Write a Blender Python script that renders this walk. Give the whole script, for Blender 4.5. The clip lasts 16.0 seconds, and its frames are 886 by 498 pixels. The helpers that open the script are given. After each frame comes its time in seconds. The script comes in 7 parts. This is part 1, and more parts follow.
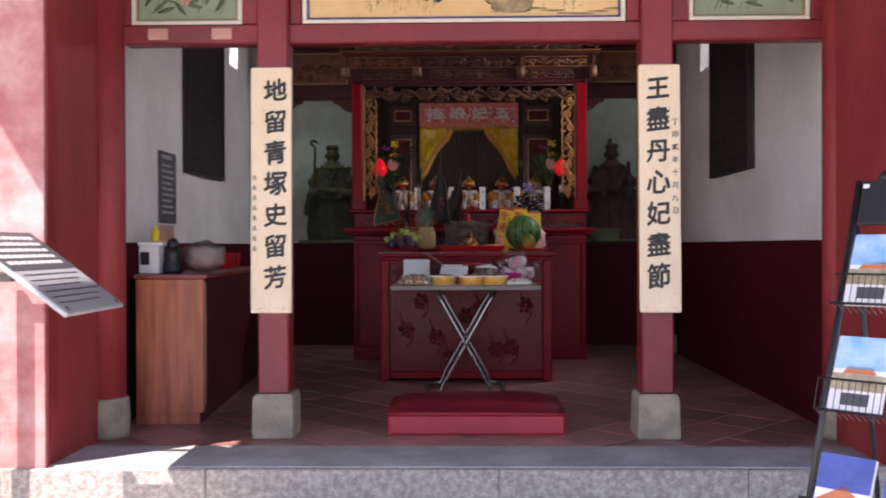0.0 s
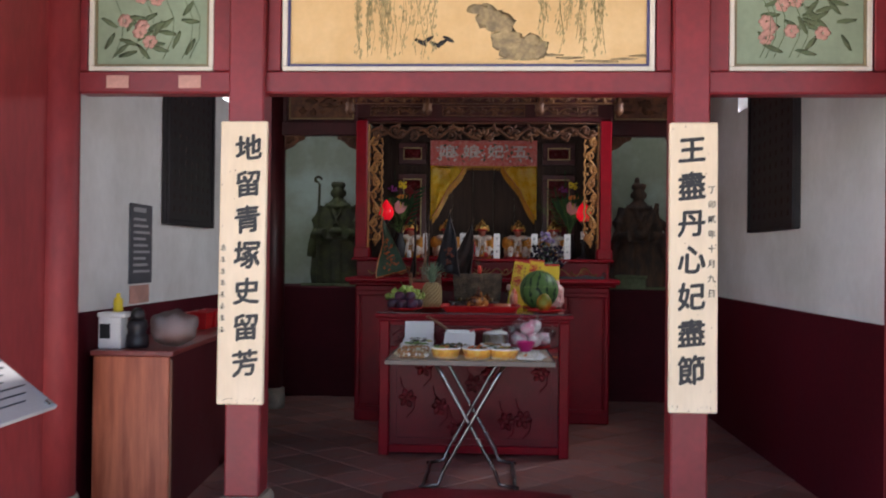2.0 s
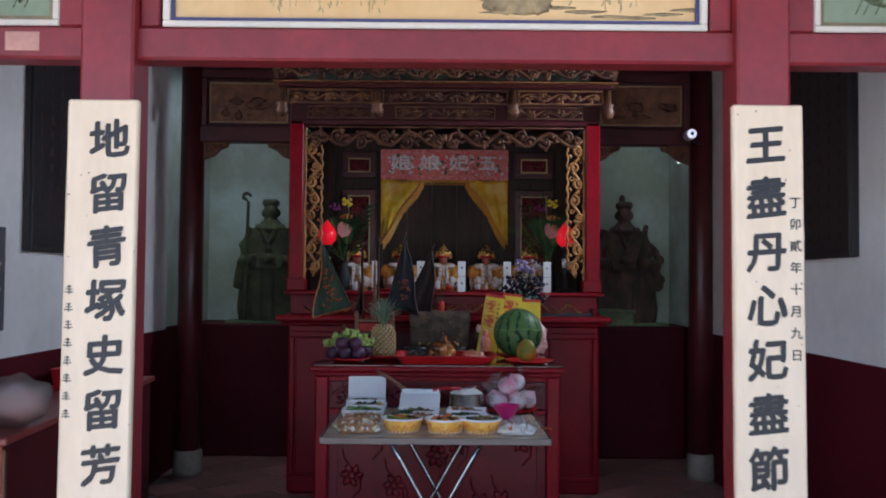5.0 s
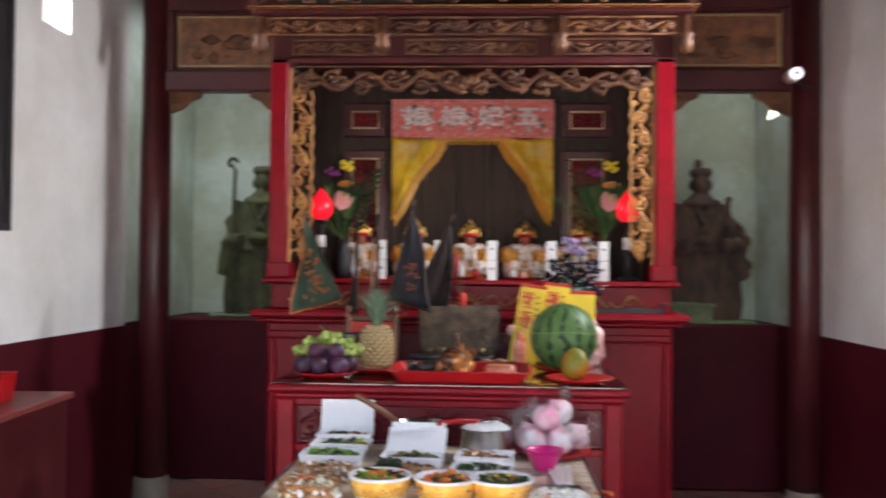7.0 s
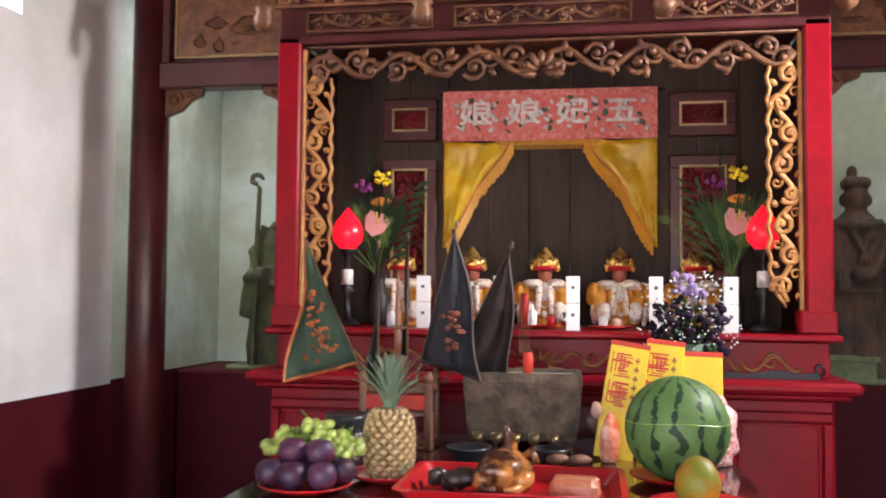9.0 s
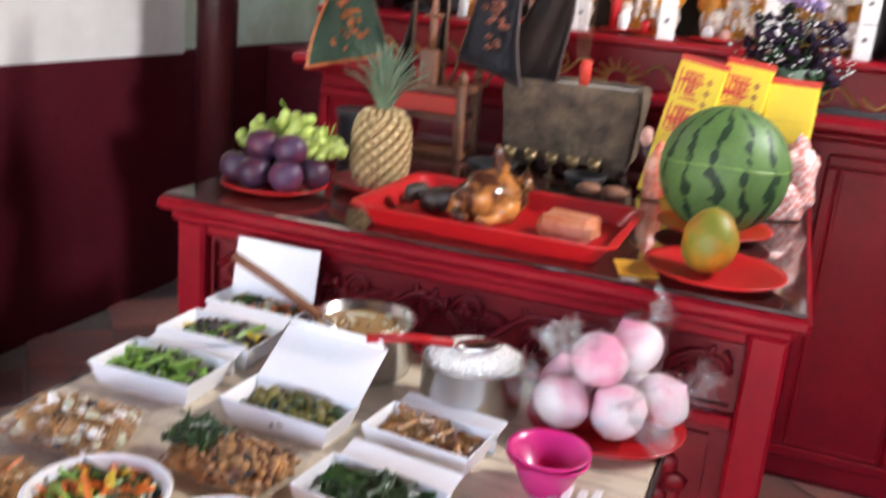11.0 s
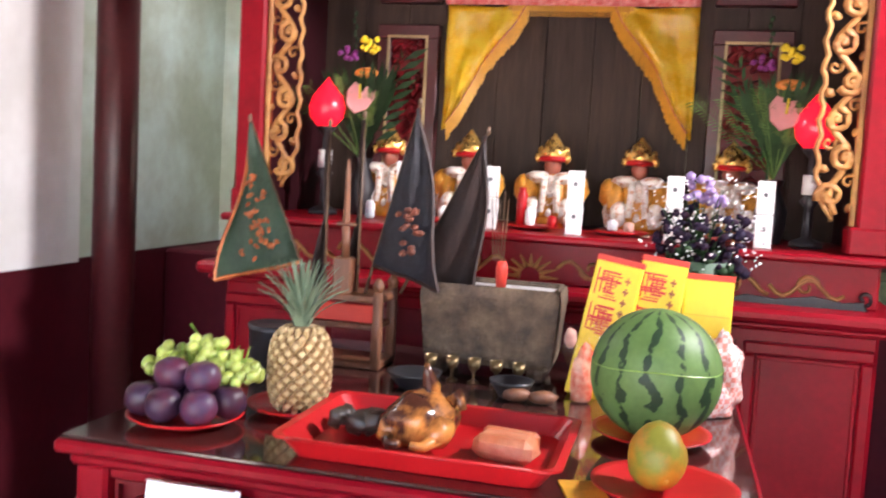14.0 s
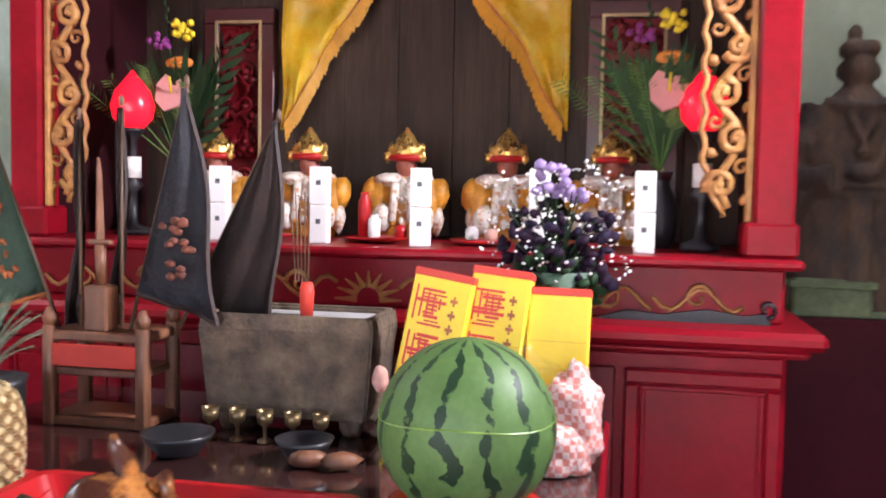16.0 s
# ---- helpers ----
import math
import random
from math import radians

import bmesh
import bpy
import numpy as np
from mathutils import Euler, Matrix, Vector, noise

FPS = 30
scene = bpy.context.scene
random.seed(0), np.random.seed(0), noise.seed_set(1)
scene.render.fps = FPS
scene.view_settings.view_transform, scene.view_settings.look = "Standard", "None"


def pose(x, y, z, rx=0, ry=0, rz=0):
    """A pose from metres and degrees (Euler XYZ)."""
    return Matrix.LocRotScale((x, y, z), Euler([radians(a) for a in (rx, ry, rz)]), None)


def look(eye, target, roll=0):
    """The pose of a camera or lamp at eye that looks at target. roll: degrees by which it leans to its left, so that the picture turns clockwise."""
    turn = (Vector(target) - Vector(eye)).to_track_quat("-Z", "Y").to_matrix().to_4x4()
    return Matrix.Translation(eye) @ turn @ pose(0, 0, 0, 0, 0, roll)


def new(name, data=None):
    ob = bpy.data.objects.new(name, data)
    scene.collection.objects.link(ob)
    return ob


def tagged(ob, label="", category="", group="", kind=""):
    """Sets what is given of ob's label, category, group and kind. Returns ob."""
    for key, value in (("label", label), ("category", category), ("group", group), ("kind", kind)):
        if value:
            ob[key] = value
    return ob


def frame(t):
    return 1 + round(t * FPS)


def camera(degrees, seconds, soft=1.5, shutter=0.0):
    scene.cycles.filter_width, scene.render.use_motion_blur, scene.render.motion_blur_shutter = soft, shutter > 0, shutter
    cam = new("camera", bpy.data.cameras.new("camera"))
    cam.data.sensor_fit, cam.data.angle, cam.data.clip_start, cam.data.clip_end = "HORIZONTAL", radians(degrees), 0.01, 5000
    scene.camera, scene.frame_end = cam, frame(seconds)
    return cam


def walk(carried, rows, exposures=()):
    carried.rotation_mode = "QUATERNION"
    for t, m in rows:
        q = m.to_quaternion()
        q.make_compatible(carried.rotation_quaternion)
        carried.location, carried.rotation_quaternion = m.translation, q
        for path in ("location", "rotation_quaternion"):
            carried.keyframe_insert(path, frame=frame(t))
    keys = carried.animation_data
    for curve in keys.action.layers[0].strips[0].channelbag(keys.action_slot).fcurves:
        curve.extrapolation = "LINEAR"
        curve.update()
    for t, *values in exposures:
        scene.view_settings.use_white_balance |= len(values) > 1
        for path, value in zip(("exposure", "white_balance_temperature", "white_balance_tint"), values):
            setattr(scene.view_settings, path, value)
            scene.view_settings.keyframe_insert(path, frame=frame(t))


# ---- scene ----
cam = camera(51.3, 16.0, soft=1.8, shutter=0.5)
PATH = [
    (0, (-0.094, -0.083, 0.95), (-0.14, 1.916, 0.943), -0.2),
    (0.5, (-0.075, 0.045, 1.023), (-0.056, 2.045, 0.996), -0.7),
    (1, (-0.024, 0.292, 1.046), (-0.067, 2.291, 1.034), 0.3),
    (1.5, (0.006, 0.45, 1.216), (-0.121, 2.445, 1.185), 0.4),
    (2, (0.019, 0.546, 1.26), (-0.085, 2.543, 1.277), 0.6),
    (2.5, (-0.052, 0.828, 1.272), (-0.087, 2.826, 1.339), 2.3),
    (3, (-0.099, 1.07, 1.31), (-0.049, 3.068, 1.367), 0.5),
    (3.2, (-0.077, 1.13, 1.299), (-0.005, 3.128, 1.326), 0.2),
    (5.3, (-0.074, 2.01, 1.335), (-0.077, 4.008, 1.426), 0.6),
    (5.5, (-0.025, 2.149, 1.341), (-0.014, 4.146, 1.445), 1.4),
    (6, (0.045, 2.489, 1.326), (0.015, 4.489, 1.359), 2.5),
    (6.5, (0.036, 2.843, 1.326), (0.07, 4.842, 1.395), 0.8),
    (7, (0.067, 3.173, 1.31), (-0.041, 5.169, 1.35), 0.6),
    (7.5, (0.106, 3.526, 1.321), (-0.315, 5.481, 1.372), 2.5),
    (8, (0.049, 3.829, 1.336), (-0.374, 5.782, 1.418), 2.6),
    (8.2, (0.029, 3.948, 1.359), (-0.306, 5.916, 1.465), 1.5),
    (10.3, (0.374, 4.847, 1.397), (-0.004, 6.808, 1.289), -1.9),
    (10.5, (0.374, 4.879, 1.417), (-0.076, 6.807, 1.131), -0.8),
    (11, (0.446, 4.834, 1.37), (-0.197, 6.642, 0.808), 5.2),
    (11.5, (0.449, 4.827, 1.325), (-0.301, 6.523, 0.575), 5.1),
    (12, (0.454, 4.827, 1.308), (-0.312, 6.508, 0.543), 4.9),
    (12.5, (0.455, 4.828, 1.317), (-0.29, 6.53, 0.577), 4.8),
    (13, (0.429, 4.839, 1.368), (-0.284, 6.623, 0.813), 5.4),
    (13.5, (0.39, 4.888, 1.405), (-0.249, 6.757, 1.094), 4.6),
    (14, (0.358, 4.908, 1.429), (-0.123, 6.842, 1.255), 3.2),
    (14.5, (0.416, 4.963, 1.409), (-0.001, 6.915, 1.293), -0.1),
    (15, (0.498, 5.006, 1.408), (0.134, 6.968, 1.269), 0.2),
    (15.5, (0.553, 5.129, 1.412), (0.258, 7.105, 1.307), 1.8),
    (16, (0.56, 5.477, 1.382), (0.176, 7.437, 1.262), 1.1),
]
EXPOSURES = [(0, 1.45, 6500, 24), (0.5, 1.85, 7900, 20), (1, 1.8, 7700, 20), (1.5, 1.7, 7300, 20), (2, 1.55, 6300, 18), (2.5, 1.55, 5500, 17), (3, 1.47, 5400, 16), (5.5, 1.57, 5500, 15), (6.5, 2.33, 5700, 14), (7, 2.83, 6500, 17), (8, 3.03, 7000, 20), (10.5, 3.78, 6400, 24), (11.5, 3.11, 7000, 14), (12.5, 3.19, 7000, 14), (13, 3.41, 7000, 17), (13.5, 3.58, 6900, 22), (14.5, 3.93, 6600, 25), (15.5, 3.86, 6500, 24), (16, 3.6, 6400, 24)]
walk(cam, [(t, look(eye, target, roll)) for t, eye, target, roll in PATH], EXPOSURES)

# ---- world and sun ----
world = bpy.data.worlds.new("world")
scene.world = world
world.use_nodes = True
wt = world.node_tree
sky = wt.nodes.new("ShaderNodeTexSky")
sky.sky_type, sky.sun_disc, sky.sun_elevation, sky.sun_rotation = "NISHITA", False, radians(52.0), radians(-129.8)
wt.links.new(sky.outputs[0], wt.nodes["Background"].inputs[0])
wt.nodes["Background"].inputs[1].default_value = 0.15
sun = new("sun", bpy.data.lights.new("sun", "SUN"))
sun.data.energy, sun.data.angle, sun.data.color = 5.0, radians(0.5), (1, 0.95, 0.88)
sun.matrix_world = look((-6, -5, 10), (0, 0, 0))
# daylight at the two side vents, plus added fill lamps over the two alcoves
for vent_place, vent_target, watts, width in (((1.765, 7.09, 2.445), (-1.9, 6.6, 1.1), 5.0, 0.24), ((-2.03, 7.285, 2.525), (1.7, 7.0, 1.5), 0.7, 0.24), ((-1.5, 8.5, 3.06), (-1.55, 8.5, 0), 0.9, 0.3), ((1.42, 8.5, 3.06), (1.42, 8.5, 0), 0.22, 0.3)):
    vent_light = new("vent_and_fill_light", bpy.data.lights.new("vent_and_fill_light", "AREA"))
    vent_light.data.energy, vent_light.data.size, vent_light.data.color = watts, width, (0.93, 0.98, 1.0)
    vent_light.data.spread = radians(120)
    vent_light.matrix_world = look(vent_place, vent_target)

# ---- materials ----


def mat(name, col, rough=0.6, metal=0.0, vary=0.25, big=3.0, fine=60.0, bump=0.15, col2=None, stretch=(1, 1, 1), mixlo=0.4, mixhi=0.65, spec=0.5, trans=0.0, space="Object", rand=0.0, coat=0.0):
    """A painted or natural surface: two scales of noise in colour, roughness and relief."""
    m = bpy.data.materials.new(name)
    m.use_nodes = True
    t = m.node_tree
    N, L = t.nodes.new, t.links.new
    b = t.nodes["Principled BSDF"]
    tc = N("ShaderNodeTexCoord")
    mp = N("ShaderNodeMapping")
    mp.inputs["Scale"].default_value = stretch
    if space == "World":
        g = N("ShaderNodeNewGeometry")
        L(g.outputs["Position"], mp.inputs["Vector"])
    else:
        L(tc.outputs["Object"], mp.inputs["Vector"])
    n1, n2 = N("ShaderNodeTexNoise"), N("ShaderNodeTexNoise")
    n1.inputs["Scale"].default_value, n1.inputs["Detail"].default_value, n1.inputs["Roughness"].default_value = big, 5, 0.6
    n2.inputs["Scale"].default_value, n2.inputs["Detail"].default_value = fine, 4
    L(mp.outputs[0], n1.inputs["Vector"])
    L(mp.outputs[0], n2.inputs["Vector"])
    r1 = N("ShaderNodeMapRange")
    r1.inputs["From Min"].default_value, r1.inputs["From Max"].default_value = mixlo, mixhi
    L(n1.outputs["Fac"], r1.inputs["Value"])
    mx = N("ShaderNodeMix")
    mx.data_type = "RGBA"
    dark = col2 or tuple(c * (1 - vary) for c in col)
    mx.inputs["A"].default_value, mx.inputs["B"].default_value = (*dark, 1), (*col, 1)
    L(r1.outputs[0], mx.inputs["Factor"])
    hs = N("ShaderNodeHueSaturation")
    r2 = N("ShaderNodeMapRange")
    r2.inputs["To Min"].default_value, r2.inputs["To Max"].default_value = 1 - vary * 0.7, 1 + vary * 0.7
    L(n2.outputs["Fac"], r2.inputs["Value"])
    L(mx.outputs["Result"], hs.inputs["Color"])
    if rand:
        oi, r4, mul = N("ShaderNodeObjectInfo"), N("ShaderNodeMapRange"), N("ShaderNodeMath")
        mul.operation = "MULTIPLY"
        r4.inputs["To Min"].default_value, r4.inputs["To Max"].default_value = 1 - rand, 1 + rand
        L(oi.outputs["Random"], r4.inputs["Value"])
        L(r2.outputs[0], mul.inputs[0])
        L(r4.outputs[0], mul.inputs[1])
        L(mul.outputs[0], hs.inputs["Value"])
    else:
        L(r2.outputs[0], hs.inputs["Value"])
    L(hs.outputs[0], b.inputs["Base Color"])
    r3 = N("ShaderNodeMapRange")
    r3.inputs["To Min"].default_value, r3.inputs["To Max"].default_value = max(0.02, rough - 0.12), min(1, rough + 0.12)
    L(n1.outputs["Fac"], r3.inputs["Value"])
    L(r3.outputs[0], b.inputs["Roughness"])
    b.inputs["Metallic"].default_value = metal
    b.inputs["Specular IOR Level"].default_value = spec
    b.inputs["Coat Weight"].default_value = coat
    b.inputs["Transmission Weight"].default_value = trans
    if bump:
        bp = N("ShaderNodeBump")
        bp.inputs["Strength"].default_value, bp.inputs["Distance"].default_value = bump, 0.01
        L(n2.outputs["Fac"], bp.inputs["Height"])
        L(bp.outputs[0], b.inputs["Normal"])
    return m


def film(name, tint, gloss=0.14, rough=0.12):
    """Thin clear plastic: mostly see-through, with crinkled gloss."""
    m = bpy.data.materials.new(name)
    m.use_nodes = True
    t = m.node_tree
    N, L = t.nodes.new, t.links.new
    tr, gl, mx, no, bp = N("ShaderNodeBsdfTransparent"), N("ShaderNodeBsdfGlossy"), N("ShaderNodeMixShader"), N("ShaderNodeTexNoise"), N("ShaderNodeBump")
    tr.inputs[0].default_value = (*tint, 1)
    gl.inputs["Roughness"].default_value = rough
    no.inputs["Scale"].default_value = 45
    bp.inputs["Strength"].default_value, bp.inputs["Distance"].default_value = 0.6, 0.012
    mx.inputs[0].default_value = gloss
    L(no.outputs[0], bp.inputs["Height"])
    L(bp.outputs[0], gl.inputs["Normal"])
    L(tr.outputs[0], mx.inputs[1])
    L(gl.outputs[0], mx.inputs[2])
    L(mx.outputs[0], t.nodes["Material Output"].inputs[0])
    return m


def glow(name, col, strength):
    m = bpy.data.materials.new(name)
    m.use_nodes = True
    b = m.node_tree.nodes["Principled BSDF"]
    b.inputs["Base Color"].default_value = (*col, 1)
    b.inputs["Emission Color"].default_value = (*col, 1)
    b.inputs["Emission Strength"].default_value = strength
    b.inputs["Roughness"].default_value = 0.25
    return m


def striped(name, c1, c2):
    """Melon rind: dark ragged bands round a pale green ground."""
    m = mat(name, c1, 0.5, vary=0.25, big=12, fine=80, bump=0.03, spec=0.3)
    t = m.node_tree
    N, L = t.nodes.new, t.links.new
    b = t.nodes["Principled BSDF"]
    old = b.inputs["Base Color"].links[0].from_socket
    tc, sx, at, no, ad, sn, rg, mx = N("ShaderNodeTexCoord"), N("ShaderNodeSeparateXYZ"), N("ShaderNodeMath"), N("ShaderNodeTexNoise"), N("ShaderNodeMath"), N("ShaderNodeMath"), N("ShaderNodeMapRange"), N("ShaderNodeMix")
    no2, ad2 = N("ShaderNodeTexNoise"), N("ShaderNodeMath")
    at.operation, ad.operation, sn.operation, ad2.operation = "ARCTAN2", "MULTIPLY_ADD", "SINE", "MULTIPLY_ADD"
    mx.data_type = "RGBA"
    L(tc.outputs["Object"], sx.inputs[0])
    L(sx.outputs[0], at.inputs[0])
    L(sx.outputs[1], at.inputs[1])
    no.inputs["Scale"].default_value, no.inputs["Detail"].default_value = 15, 8
    no2.inputs["Scale"].default_value, no2.inputs["Detail"].default_value = 40, 5
    L(tc.outputs["Object"], no.inputs["Vector"])
    L(tc.outputs["Object"], no2.inputs["Vector"])
    L(at.outputs[0], ad.inputs[0])
    ad.inputs[1].default_value = 13.0
    mulN = N("ShaderNodeMath")
    mulN.operation = "MULTIPLY"
    mulN.inputs[1].default_value = 8.0
    L(no.outputs["Fac"], mulN.inputs[0])
    L(mulN.outputs[0], ad.inputs[2])
    L(ad.outputs[0], sn.inputs[0])
    L(no2.outputs["Fac"], ad2.inputs[0])
    ad2.inputs[1].default_value = 3.6
    L(sn.outputs[0], ad2.inputs[2])
    rg.inputs["From Min"].default_value, rg.inputs["From Max"].default_value = 2.42, 2.58
    L(ad2.outputs[0], rg.inputs["Value"])
    L(rg.outputs[0], mx.inputs["Factor"])
    L(old, mx.inputs["A"])
    mx.inputs["B"].default_value = (*c2, 1)
    L(mx.outputs["Result"], b.inputs["Base Color"])
    return m


def checked(name, c1, c2, size):
    """Printed check on thin glossy plastic."""
    m = mat(name, c1, 0.3, vary=0.15, big=20, fine=90, bump=0.2)
    t = m.node_tree
    b = t.nodes["Principled BSDF"]
    ch, tc = t.nodes.new("ShaderNodeTexChecker"), t.nodes.new("ShaderNodeTexCoord")
    ch.inputs["Scale"].default_value = size
    ch.inputs["Color1"].default_value, ch.inputs["Color2"].default_value = (*c1, 1), (*c2, 1)
    t.links.new(tc.outputs["Object"], ch.inputs["Vector"])
    t.links.new(ch.outputs["Color"], b.inputs["Base Color"])
    return m


